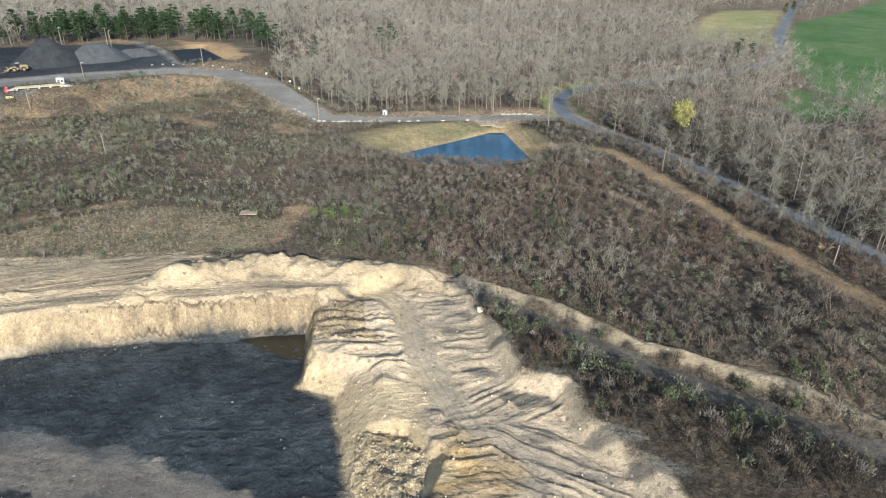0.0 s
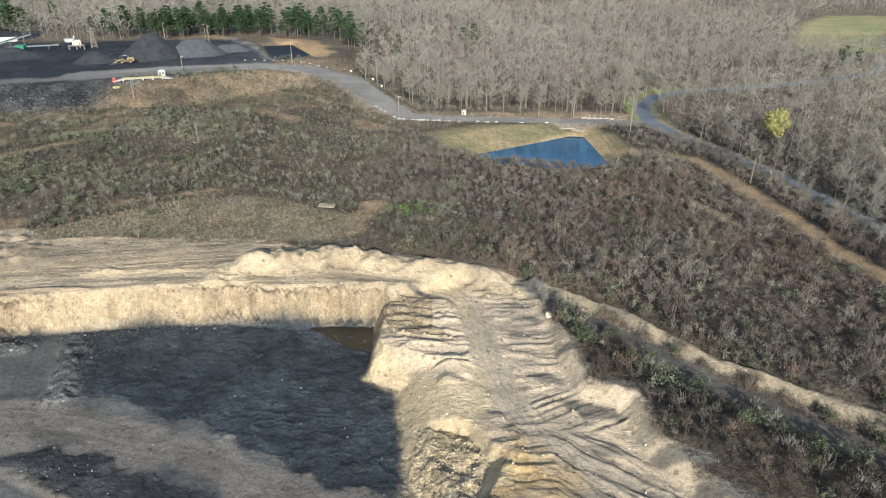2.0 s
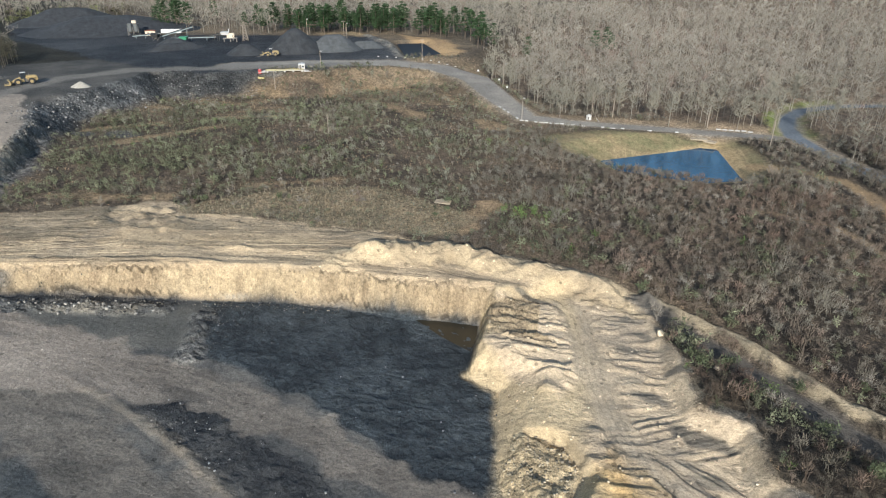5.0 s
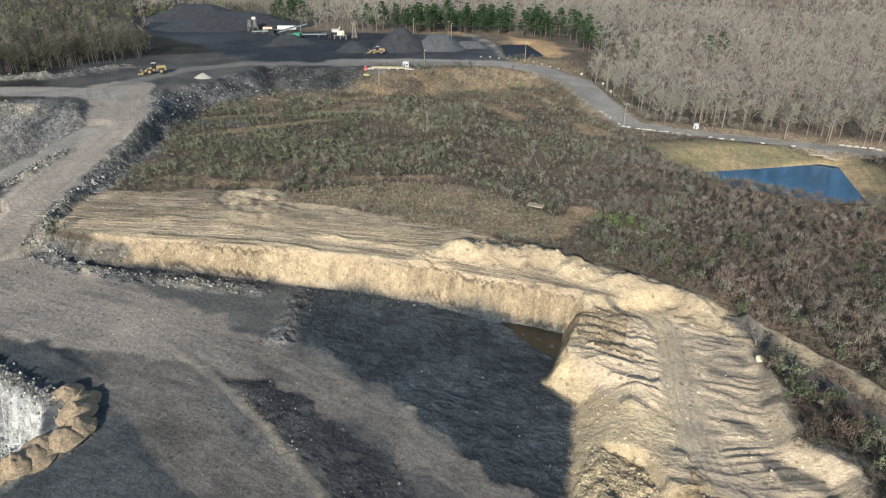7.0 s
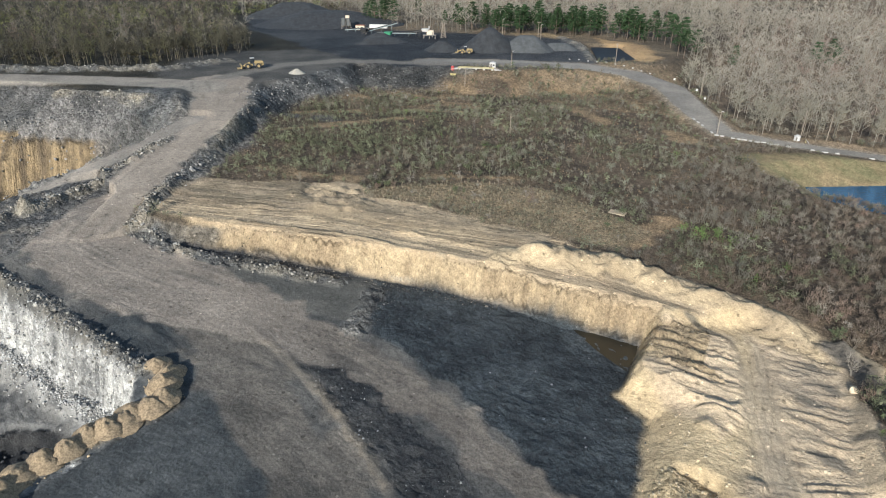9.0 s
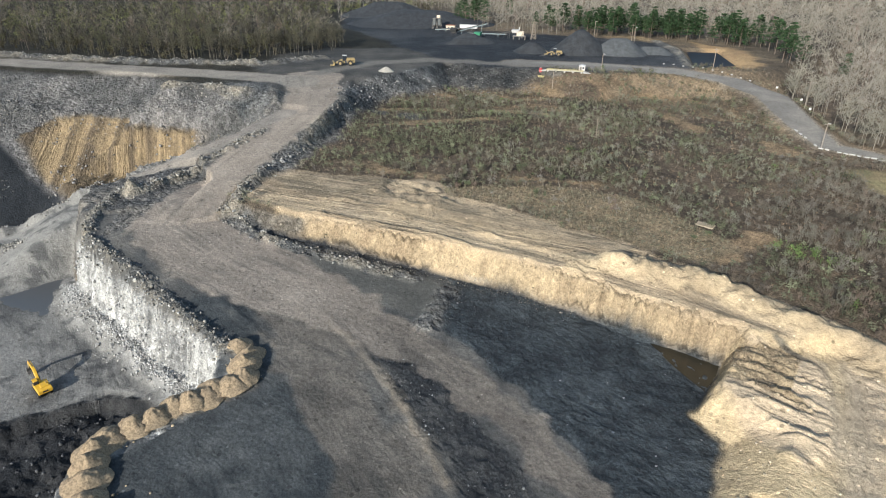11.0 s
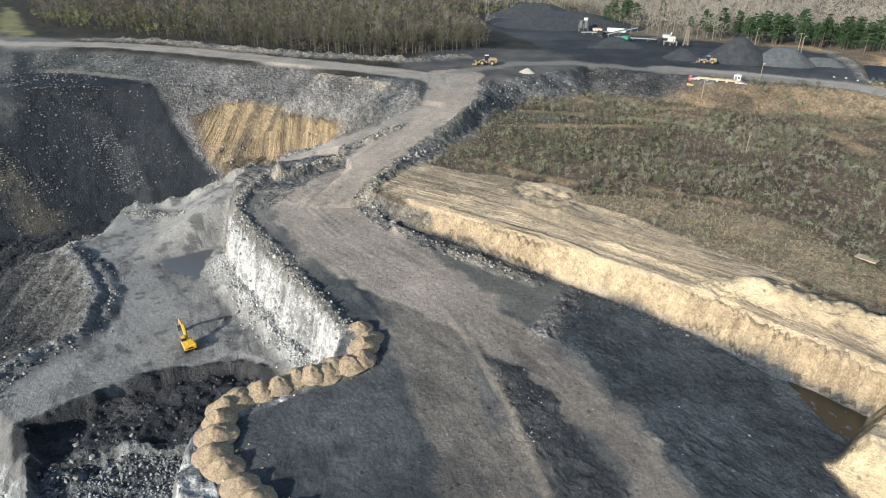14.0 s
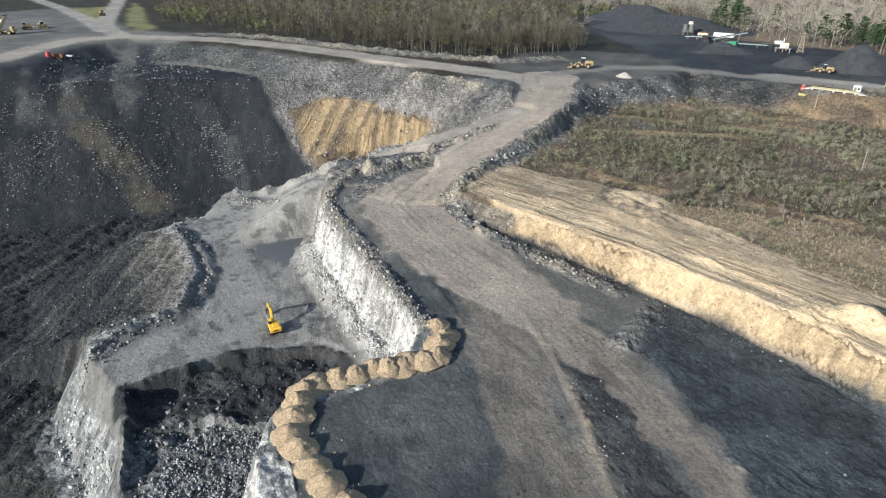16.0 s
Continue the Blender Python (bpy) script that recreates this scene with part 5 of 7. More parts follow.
def plant_scrub():
    gen = np.random.default_rng(5)
    bare = [joined(shrub(gen, 128, 0.027, 0, 0.62)) for _ in range(10)]
    green = [joined(shrub(gen, 50, 0.034, 0.056)) for _ in range(6)]
    tuft = [joined(shrub(gen, 22, 0.10, 0, 1.5)) for _ in range(4)]
    reed = [joined(shrub(gen, 18, 0.11, 0, 0.8, 2.2)) for _ in range(4)]
    x, y = jittered(70, 330, -46, 70, 1.95)
    k, z = look_up(x, y)
    wood, _ = is_wood(x, y)
    ok = (k == 0) & (y > 55) & (z > -13.2) & (nearest(x, y, PAVED)[0] > 9) & (nearest(x, y, MAIN_ROAD)[0] > 3.4)
    ok &= ~(inside(x, y, POND_BANK)) & ~((x < -200) & (y < 170)) & (nearest(x, y, TRAIL)[0] > 3.2)
    ok &= ~(wood & (y > 253)) & ~((x > 42) & (y > 250))
    x, y, z = x[ok], y[ok], z[ok]
    n1 = fbm(x, y, 40, 4, 101)
    u = rng.random(len(x))
    bands = brush_bands(x, y)
    dense = (0.14 + 0.84 * bands) * (0.78 + (0.5 + 0.7 * smooth(-40, -70, x)) * fbm(x, y, 12, 3, 421) + 0.25 * smooth(-40, 10, x))
    dense = np.where((x > 5) & (y < 110), 0.9, dense)
    keep = u < dense
    # short dead grass where the brush is thin
    low = (~keep) & (rng.random(len(x)) < 0.75)
    n = low.sum()
    g = rng.normal(0, 0.14, (n, 1))
    stuff("dead_grass", scattered(tuft, np.stack([x, y, z - 0.05], 1)[low], rng.uniform(0.4, 0.9, n), rng.uniform(0, 6.28, n), np.array([0.265, 0.188, 0.114]) * (1 + g)), M_TWIG,
          "tawny dead grass between the shrubs", "dry grass")
    rx, ry = rank_rows()
    n = len(rx)
    g = rng.normal(0, 0.16, (n, 1)) + 0.2 * fbm(rx, ry, 10, 3, 435)[:, None]
    stuff("rank_weeds", scattered(reed, np.stack([rx, ry, look_up(rx, ry)[1] - 0.05], 1), rng.uniform(0.5, 1.1, n), rng.uniform(0, 6.28, n), np.where(rng.random((n, 1)) < 0.4, [[0.13, 0.128, 0.085]], [[0.245, 0.205, 0.14]]) * (1 + g)), M_TWIG,
          "straw-coloured rank weeds standing in slanting rows", "weeds")
    x, y, z, n1, bands = x[keep], y[keep], z[keep], n1[keep], bands[keep]
    n = len(x)
    # leafier, greener brush towards the west and in patches
    leafy_odds = 0.05 + 0.75 * mask(x, y, OLIVE_SCRUB, 8, 10, 18, 40) * smooth(-0.4, 0.0, fbm(x, y, 20, 3, 411)) + 0.52 * smooth(-30, -70, x) + 0.7 * inside(x, y, OLIVE_BRUSH) + 0.6 * (np.hypot((x + 27) * 0.5, y - 141) < 3.2) + 0.2 * (np.hypot(x + 20, y - 128) < 14)
    leafy_odds = leafy_odds + 0.25 * smooth(0.2, 0.5, fbm(x, y, 14, 3, 413)) * (x > -20) + 0.3 * (nearest(x, y, TRACK)[0] < 9) + 0.35 * (np.hypot((x + 32) * 0.6, y - 130) < 19)
    is_leafy = rng.random(n) < leafy_odds
    g = rng.normal(0, 0.20, (n, 1)).clip(-0.4, 0.5) + 0.35 * fbm(x, y, 12, 3, 412)[:, None]
    brown = np.where((x < -45)[:, None], [[0.152, 0.142, 0.106]], [[0.138, 0.122, 0.097]]) * (1 + g)
    reddish = np.array([0.142, 0.103, 0.080]) * (1 + g)
    right = smooth(-30, 5, x + 12 * n1)[:, None] * smooth(200, 170, y)[:, None]
    mixup = np.clip(right * (0.45 + 0.9 * fbm(x, y, 30, 3, 414)[:, None]) + rng.normal(0, 0.3, (n, 1)), -0.3, 1.2)
    tint = brown + (reddish - brown) * mixup
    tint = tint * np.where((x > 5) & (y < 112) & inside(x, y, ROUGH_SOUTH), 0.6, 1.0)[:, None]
    grey = (rng.random((n, 1)) < 0.10) & ~((x > 5) & (y < 112))[:, None]
    tint = np.where(grey, np.array([0.175, 0.156, 0.130]) * (1 + g), tint)
    olive = np.array([0.118, 0.122, 0.076]) * (1 + 1.3 * g)
    bright = np.array([0.088, 0.122, 0.042]) * (1 + g)
    patch = (np.hypot((x + 27) * 0.5, y - 141) < 3.2)[:, None] | (rng.random((n, 1)) < 0.03)
    olive = np.where(patch, bright, olive)
    h = rng.uniform(1.2, 2.7, n) * (1 + 0.5 * fbm(x, y, 9, 3, 421)) * np.where(rng.random(n) < 0.08, 1.5, 1.0)
    h = np.where(smooth(-60, -10, x) * smooth(250, 200, y) > 0.5, h * 1.2, h) * np.where(bands < 0.4, 0.6, 1.0)
    pos = np.stack([x, y, z - 0.1], 1)
    turn = rng.uniform(0, 6.28, n)
    m = is_leafy
    # olive undergrowth along the western woods, its duller tint lowered for the shade there
    wx, wy = jittered(250, 640, 44, 103, 6.5)
    ok, wz = is_wood(wx, wy)
    ok &= (wx < -240) & (rng.random(len(wx)) < 0.55)
    wx, wy, wz = wx[ok], wy[ok], wz[ok]
    wn = len(wx)
    stuff("leafy_brush", scattered(green, np.stack([wx, wy, wz - 0.1], 1), rng.uniform(2.5, 6.5, wn), rng.uniform(0, 6.28, wn), np.where((wx < -440)[:, None] & (rng.random((wn, 1)) < 0.6), np.array([0.14, 0.15, 0.062]), np.array([0.072, 0.064, 0.038])) * (1 + rng.normal(0, 0.3, (wn, 1)))), M_TWIG,
          "olive undergrowth coming into leaf below the western woods", "brush")
    stuff("leafy_brush", scattered(green, pos[m], h[m] * 0.85, turn[m], olive[m]), M_TWIG, "olive-green brush just coming into leaf", "brush")
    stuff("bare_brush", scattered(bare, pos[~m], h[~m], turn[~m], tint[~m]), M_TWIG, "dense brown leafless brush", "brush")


plant_scrub()


# young trees standing out of the brush, and the first row of the woods, each a thing
def tree_thing(name, gen, height, limbs, twigs, bark, twig, label, width=0.011, spread=0.26, low=0.4):
    trunk, crown = bare_tree(gen, 1.0, limbs, twigs, width, spread, 6, low)
    root = new(name)
    for part_name, (v, f), t in (("trunk", trunk, np.array(bark)), ("crown", crown[:2], np.array(twig))):
        me = raw_mesh(part_name, v * height, f, np.broadcast_to(t, (len(v), 3)), shade=part_name == "trunk")
        me.materials.append(M_TWIG)
        new(part_name, me).parent = root
    return tagged(root, label, "tree", "trees at the edge of the woods")


def edge_trees():
    gen = np.random.default_rng(33)
    models = []
    for q in range(7):
        pale = q % 2 == 0
        models.append(tree_thing("bare_tree", gen, 1.0, 26, 250, (0.24, 0.22, 0.185) if pale else (0.17, 0.15, 0.12), (0.21, 0.197, 0.158),
                                 "pale-barked leafless tree at the edge of the woods" if pale else "grey-brown leafless tree at the edge of the woods", 0.0075, gen.uniform(0.2, 0.27), 0.26))
    lines = [([(-82, 306), (-70, 288), (-50, 256), (-38, 246)], 12, 11, 16), ([(-34, 250), (0, 252), (40, 256)], 24, 12, 17),
             ([(62, 222), (84, 184), (91, 158), (98, 136), (104, 112)], 30, 9, 14), ([(66, 210), (76, 176), (82, 148), (88, 120)], 14, 6, 10),
             ([(43, 266), (45, 282), (52, 298), (62, 292), (60, 262)], 14, 12, 17)]
    used = [False] * len(models)
    for line, count, h0, h1 in lines:
        for c in range(count):
            w = (c + gen.uniform(-0.35, 0.35)) / max(count - 1, 1) * (len(line) - 1)
            px = float(np.interp(w, range(len(line)), [p[0] for p in line]) + gen.normal(0, 3.0))
            py = float(np.interp(w, range(len(line)), [p[1] for p in line]) + gen.normal(0, 3.0))
            kk, zz = look_up(np.array([px]), np.array([py]))
            if kk[0] not in (0, 7):
                continue
            pz = float(zz[0]) - 0.2
            q = int(gen.integers(0, len(models)))
            m = pose(px, py, pz, 0, 0, gen.uniform(0, 360)) @ Matrix.Scale(float(gen.uniform(h0, h1)), 4)
            if used[q]:
                models[q].scale = (1, 1, 1)
                ob = copy_thing(models[q], m)
                ob.matrix_basis = m
            else:
                used[q] = True
                first[q] = m
    for q, m in first.items():
        models[q].matrix_basis = m


first = {}
edge_trees()


def single_shrubs():
    """Shrubs and saplings that stand clear of the brush, beside the dirt track and round the sand."""
    gen = np.random.default_rng(44)
    models = []
    for q in range(9):
        green = q % 3 == 2
        stems, crown = shrub(gen, 150, 0.030, 0.05 if green else 0.0)
        root = new("shrub")
        tone = (0.085, 0.098, 0.055) if green else ((0.20, 0.178, 0.15), (0.155, 0.115, 0.09))[q % 2]
        for nm, (v, f, t) in (("stems", stems), ("crown", crown)):
            me = raw_mesh(nm, v, f, t * np.array(tone), shade=False)
            me.materials.append(M_TWIG)
            new(nm, me).parent = root
        models.append(tagged(root, "low shrub coming into olive-green leaf" if green else "pale grey leafless shrub with a twiggy crown" if q % 2 == 0 else "reddish-brown leafless shrub with a twiggy crown", "shrub", "shrubs beside the sand"))
    saplings = [tree_thing("sapling", gen, 1.0, 16, 130, (0.22, 0.20, 0.17), (0.165, 0.148, 0.122), "slender pale-barked leafless sapling in the brush", 0.0075, 0.24, 0.3) for q in range(4)]
    spots = []
    for c in range(150):
        w = gen.uniform(0, 6)
        px = float(np.interp(w, range(7), [p[0] for p in TRACK])) + gen.choice([-1, 1]) * gen.uniform(4.5, 13) * 0.65
        py = float(np.interp(w, range(7), [p[1] for p in TRACK])) + gen.choice([-1, 1]) * gen.uniform(4.5, 13) * 0.75
        spots.append((px, py, gen.uniform(1.4, 3.6), 0))
    for c in range(40):
        spots.append((gen.uniform(-120, -45), gen.uniform(116, 150), gen.uniform(1.2, 2.8), 0))
    for c in range(50):
        spots.append((gen.uniform(-130, 75), gen.uniform(125, 215), gen.uniform(4.0, 6.5), 1))
    seen = set()
    for i, (px, py, h, kind) in enumerate(spots):
        kk, zz = look_up(np.array([px]), np.array([py]))
        if kk[0] != 0 or inside(np.array([px]), np.array([py]), POND_BANK)[0] or nearest(np.array([px]), np.array([py]), TRAIL)[0][0] < 3:
            continue
        pool = saplings if kind else models
        ob = pool[i % len(pool)]
        m = pose(px, py, float(zz[0]) - 0.1, 0, 0, gen.uniform(0, 360)) @ Matrix.Scale(float(h), 4)
        if ob.name in seen:
            ob = copy_thing(ob, m)
        seen.add(ob.name)
        ob.matrix_basis = m


single_shrubs()


def western_edge():
    gen = np.random.default_rng(37)
    line = [(-470, 58), (-400, 91), (-345, 116), (-304, 141), (-288, 170), (-284, 196), (-296, 226)]
    # bark and twigs tinted down to match the shaded woods behind
    models = [tree_thing("bare_tree", gen, 1.0, 20, 150, (0.13, 0.115, 0.09), (0.075, 0.07, 0.05), "slender dark leafless tree at the foot of the western woods", 0.0085, 0.2, 0.4) for q in range(3)]
    for c in range(110):
        w = gen.uniform(0, len(line) - 1)
        px = float(np.interp(w, range(len(line)), [p[0] for p in line]) + gen.normal(-4, 3))
        py = float(np.interp(w, range(len(line)), [p[1] for p in line]) + gen.normal(3, 3))
        pz = float(look_up(np.array([px]), np.array([py]))[1][0]) - 0.2
        m = pose(px, py, pz, 0, 0, gen.uniform(0, 360)) @ Matrix.Scale(float(gen.uniform(9, 15)), 4)
        ob = models[c] if c < len(models) else copy_thing(models[c % len(models)], m)
        ob.matrix_basis = m


western_edge()


def pine(gen, crown_low=0.45, tint=(0.038, 0.066, 0.030)):
    """A pine one unit high: bare lower trunk and flat whorls of needles with gaps."""
    path = [(0, 0, 0), (0.003, 0, 0.5), (0, 0.003, 0.96)]
    trunk = tube(path, [0.014, 0.010, 0.003], 5)
    tris, tone = [], []
    for lay in range(11):
        f = (lay + gen.uniform(-0.4, 0.4)) / 10
        u = crown_low + (0.97 - crown_low) * f
        reach = 0.055 + 0.19 * math.sin(math.pi * min(1, 0.28 + 0.72 * max(0, f))) ** 0.8
        for b in range(6):
            a = gen.uniform(0, 2 * math.pi)
            ln = reach * gen.uniform(0.35, 1.15)
            end = np.array([math.cos(a) * ln, math.sin(a) * ln, u + gen.uniform(0.0, 0.25) * ln])
            shade = gen.uniform(0.65, 1.35)
            for c in range(10):
                ctr = end * gen.uniform(0.55, 1.0) * [1, 1, 0] + [0, 0, end[2]] + gen.normal(0, 1, 3) * [0.022, 0.022, 0.011]
                tris.append(ctr + gen.normal(0, 1, (3, 3)) * [0.030, 0.030, 0.015])
                tone += [np.array(tint) * shade * gen.uniform(0.75, 1.3)] * 3
    v = np.concatenate(tris)
    root = new("pine_tree")
    me = raw_mesh("trunk", trunk[0], trunk[1], np.broadcast_to((0.13, 0.10, 0.08), (len(trunk[0]), 3)))
    me.materials.append(M_TWIG)
    new("trunk", me).parent = root
    me = raw_mesh("crown", v, np.arange(len(v)).reshape(-1, 3), np.array(tone), shade=False)
    me.materials.append(M_TWIG)
    new("crown", me).parent = root
    return tagged(root, "tall dark green pine with a bare lower trunk", "pine tree", "pines behind the coal yard")


def plant_pines():
    gen = np.random.default_rng(12)
    models = [pine(gen, c) for c in (0.30, 0.40, 0.24, 0.34, 0.46, 0.28)]
    places = []
    for c in range(112):
        w = gen.uniform(0, 1)
        places.append((np.interp(w, [0, 0.3, 0.7, 1], [-252, -212, -172, -126]) + gen.normal(0, 5), np.interp(w, [0, 0.3, 0.7, 1], [362, 380, 396, 384]) + gen.normal(6, 8), gen.uniform(10, 18)))
    places += [(-307, 352, 19), (-313, 349, 17), (-301, 356, 18), (-318, 347, 15), (-310, 358, 20), (-98, 346, 17), (-93, 340, 14), (-90, 348, 15), (-75, 372, 14), (-40, 402, 15), (-34, 408, 16), (-30, 402, 13), (-352, 392, 21), (-345, 398, 19), (-360, 400, 20), (-339, 390, 17),
               (-318, 405, 16), (-100, 360, 18), (-110, 372, 18), (-116, 380, 18), (170, 375, 12), (175, 380, 13), (178, 372, 12), (330, 640, 12), (345, 655, 13), (60, 900, 16), (75, 905, 15), (90, 900, 16)]
    for i, (px, py, h) in enumerate(places):
        pz = float(look_up(np.array([px]), np.array([py]))[1][0]) - 0.2
        m = pose(px, py, pz, 0, 0, gen.uniform(0, 360)) @ Matrix.Scale(float(h), 4)
        ob = models[i] if i < len(models) else copy_thing(models[i % len(models)], m)
        ob.matrix_basis = m


plant_pines()


def willow():
    """The one tree in yellow leaf."""
    gen = np.random.default_rng(3)
    root = new("yellow_tree")
    trunk, crown = bare_tree(gen, 11.0, 22, 90, 0.09, 0.33, 6, 0.3)
    for nm, (v, f), t in (("trunk", trunk, (0.2, 0.17, 0.12)), ("limbs", crown[:2], (0.3, 0.26, 0.1))):
        me = raw_mesh(nm, v, f, np.broadcast_to(t, (len(v), 3)), shade=False)
        me.materials.append(M_TWIG)
        new(nm, me).parent = root
    q = gen.normal(0, 1, (2600, 3))
    q /= np.linalg.norm(q, axis=1, keepdims=True)
    bumps = 1 + 0.22 * np.sin(3.1 * q[:, :1] + 1) * np.cos(2.7 * q[:, 1:2]) + 0.12 * np.sin(6 * q[:, 2:] + 3 * q[:, :1])
    c = q * bumps * gen.uniform(0.35, 1.0, (2600, 1)) ** 0.5 * [4.4, 4.4, 4.0] + [0, 0, 8.2]
    tri = c[:, None, :] + gen.normal(0, 0.27, (len(c), 3, 3))
    tone = np.repeat(np.array([[0.37, 0.345, 0.13]]) * gen.uniform(0.6, 1.25, (len(c), 1)), 3, 0)
    me = raw_mesh("crown", tri.reshape(-1, 3), np.arange(3 * len(c)).reshape(-1, 3), tone, shade=False)
    me.materials.append(M_TWIG)
    new("crown", me).parent = root
    root.matrix_basis = pose(85, 219, float(look_up(np.array([85.0]), np.array([219.0]))[1][0]) - 0.2)
    tagged(root, "round tree in bright yellow spring leaf among bare trees", "tree")


willow()


# ---- small builders ----
def box(bm, size, at=(0, 0, 0), rot=(0, 0, 0), bevel=0.0, taper=1.0):
    made = bmesh.ops.create_cube(bm, size=1.0)["verts"]
    for v in made:
        v.co = Vector((v.co.x * size[0], v.co.y * size[1], v.co.z * size[2]))
        if v.co.z > 0:
            v.co.x *= taper
            v.co.y *= taper
    if bevel:
        edges = list({e for v in made for e in v.link_edges})
        made = list({v for f in bmesh.ops.bevel(bm, geom=edges, offset=bevel, segments=1, affect="EDGES", profile=0.5)["faces"] for v in f.verts} | {v for v in made if v.is_valid})
    bmesh.ops.transform(bm, matrix=pose(*at, *rot), verts=made)
    return bm


def rod(bm, r1, r2, length, at=(0, 0, 0), rot=(0, 0, 0), seg=10):
    made = bmesh.ops.create_cone(bm, cap_ends=True, segments=seg, radius1=r1, radius2=r2, depth=length)["verts"]
    bmesh.ops.transform(bm, matrix=pose(*at, *rot), verts=made)
    return bm


def between(bm, a, b, w, h=None, bevel=0.0):
    """A beam of width w and height h from a to b."""
    a, b = Vector(a), Vector(b)
    n = len(bm.verts)
    box(bm, (w, h or w, (b - a).length), bevel=bevel)
    bm.verts.ensure_lookup_table()
    m = Matrix.Translation((a + b) / 2) @ (b - a).to_track_quat("Z", "Y").to_matrix().to_4x4()
    bmesh.ops.transform(bm, matrix=m, verts=bm.verts[n:])
    return bm


def profile(bm, pts, width, bevel=0.0):
    """A plate cut to an outline in the x-z plane, of some width in y."""
    lo = [bm.verts.new((px, -width / 2, pz)) for px, pz in pts]
    hi = [bm.verts.new((px, width / 2, pz)) for px, pz in pts]
    faces = [bm.faces.new(lo), bm.faces.new(hi[::-1])]
    for i in range(len(pts)):
        j = (i + 1) % len(pts)
        faces.append(bm.faces.new((lo[i], hi[i], hi[j], lo[j])))
    bmesh.ops.recalc_face_normals(bm, faces=faces)
    if bevel:
        bmesh.ops.bevel(bm, geom=list({e for f in faces for e in f.edges}), offset=bevel, segments=1, affect="EDGES", profile=0.5)
    return bm


def shifted(bm, m):
    bmesh.ops.transform(bm, matrix=m, verts=bm.verts)
    return bm


def B():
    return bmesh.new()


def ground_at(px, py):
    return float(look_up(np.array([float(px)]), np.array([float(py)]))[1][0])


M_YELLOW = plain("machine_yellow", (0.62, 0.36, 0.03), 0.45, 0, 0.12, 1.5)
M_OLDYELLOW = plain("dusty_yellow", (0.25, 0.185, 0.085), 0.7, 0, 0.2, 1.5)
M_BLACK = plain("black_rubber", (0.02, 0.02, 0.021), 0.85, 0, 0.3, 3)
M_STEEL = plain("worn_steel", (0.14, 0.13, 0.12), 0.5, 0.6, 0.3, 3)
M_GLASS = plain("dark_glass", (0.02, 0.025, 0.03), 0.08, 0, 0.05, 3)
M_WHITE = plain("white_paint", (0.46, 0.45, 0.43), 0.6, 0, 0.2, 1.2)
M_TAN = plain("tan_paint", (0.5, 0.42, 0.32), 0.7, 0, 0.15, 1.0)
M_TEAL = plain("pale_blue_paint", (0.14, 0.17, 0.175), 0.6, 0.1, 0.15, 1.0)
M_BIN = plain("grey_bin_steel", (0.09, 0.095, 0.095), 0.6, 0.2, 0.2, 1.0)
M_GREEN = plain("green_paint", (0.05, 0.22, 0.12), 0.6, 0, 0.15, 1.0)
M_RED = plain("red_paint", (0.36, 0.05, 0.05), 0.55, 0, 0.15, 1.0)
M_RUST = plain("rusty_steel", (0.19, 0.075, 0.045), 0.85, 0.1, 0.3, 1.5)
M_WOOD = plain("grey_pole_wood", (0.24, 0.20, 0.16), 0.9, 0, 0.2, 2.0)
M_CONCRETE = plain("pale_concrete", (0.36, 0.345, 0.32), 0.9, 0, 0.12, 1.5)
M_BRIGHT = plain("safety_yellow", (0.36, 0.31, 0.14), 0.5, 0, 0.1, 1.5)
M_HEAP = plain("tan_dumped_spoil", (0.285, 0.212, 0.132), 0.95, 0, 0.6, 3.2, 0.3)
M_COALHEAP = plain("heaped_coal", (0.024, 0.026, 0.029), 0.85, 0, 0.6, 0.35, 0.5)
M_GREYHEAP = plain("heaped_grey_coal", (0.058, 0.062, 0.065), 0.9, 0, 0.4, 0.5, 0.3)
M_PALEHEAP = plain("heaped_pale_stone", (0.31, 0.285, 0.24), 0.9, 0, 0.2, 1.2, 0.2)
M_SLAB = plain("sandy_concrete", (0.33, 0.27, 0.19), 0.9, 0, 0.25, 1.2)
M_BOULDER = plain("tan_boulder", (0.58, 0.47, 0.33), 0.9, 0, 0.25, 1.5, 0.2)


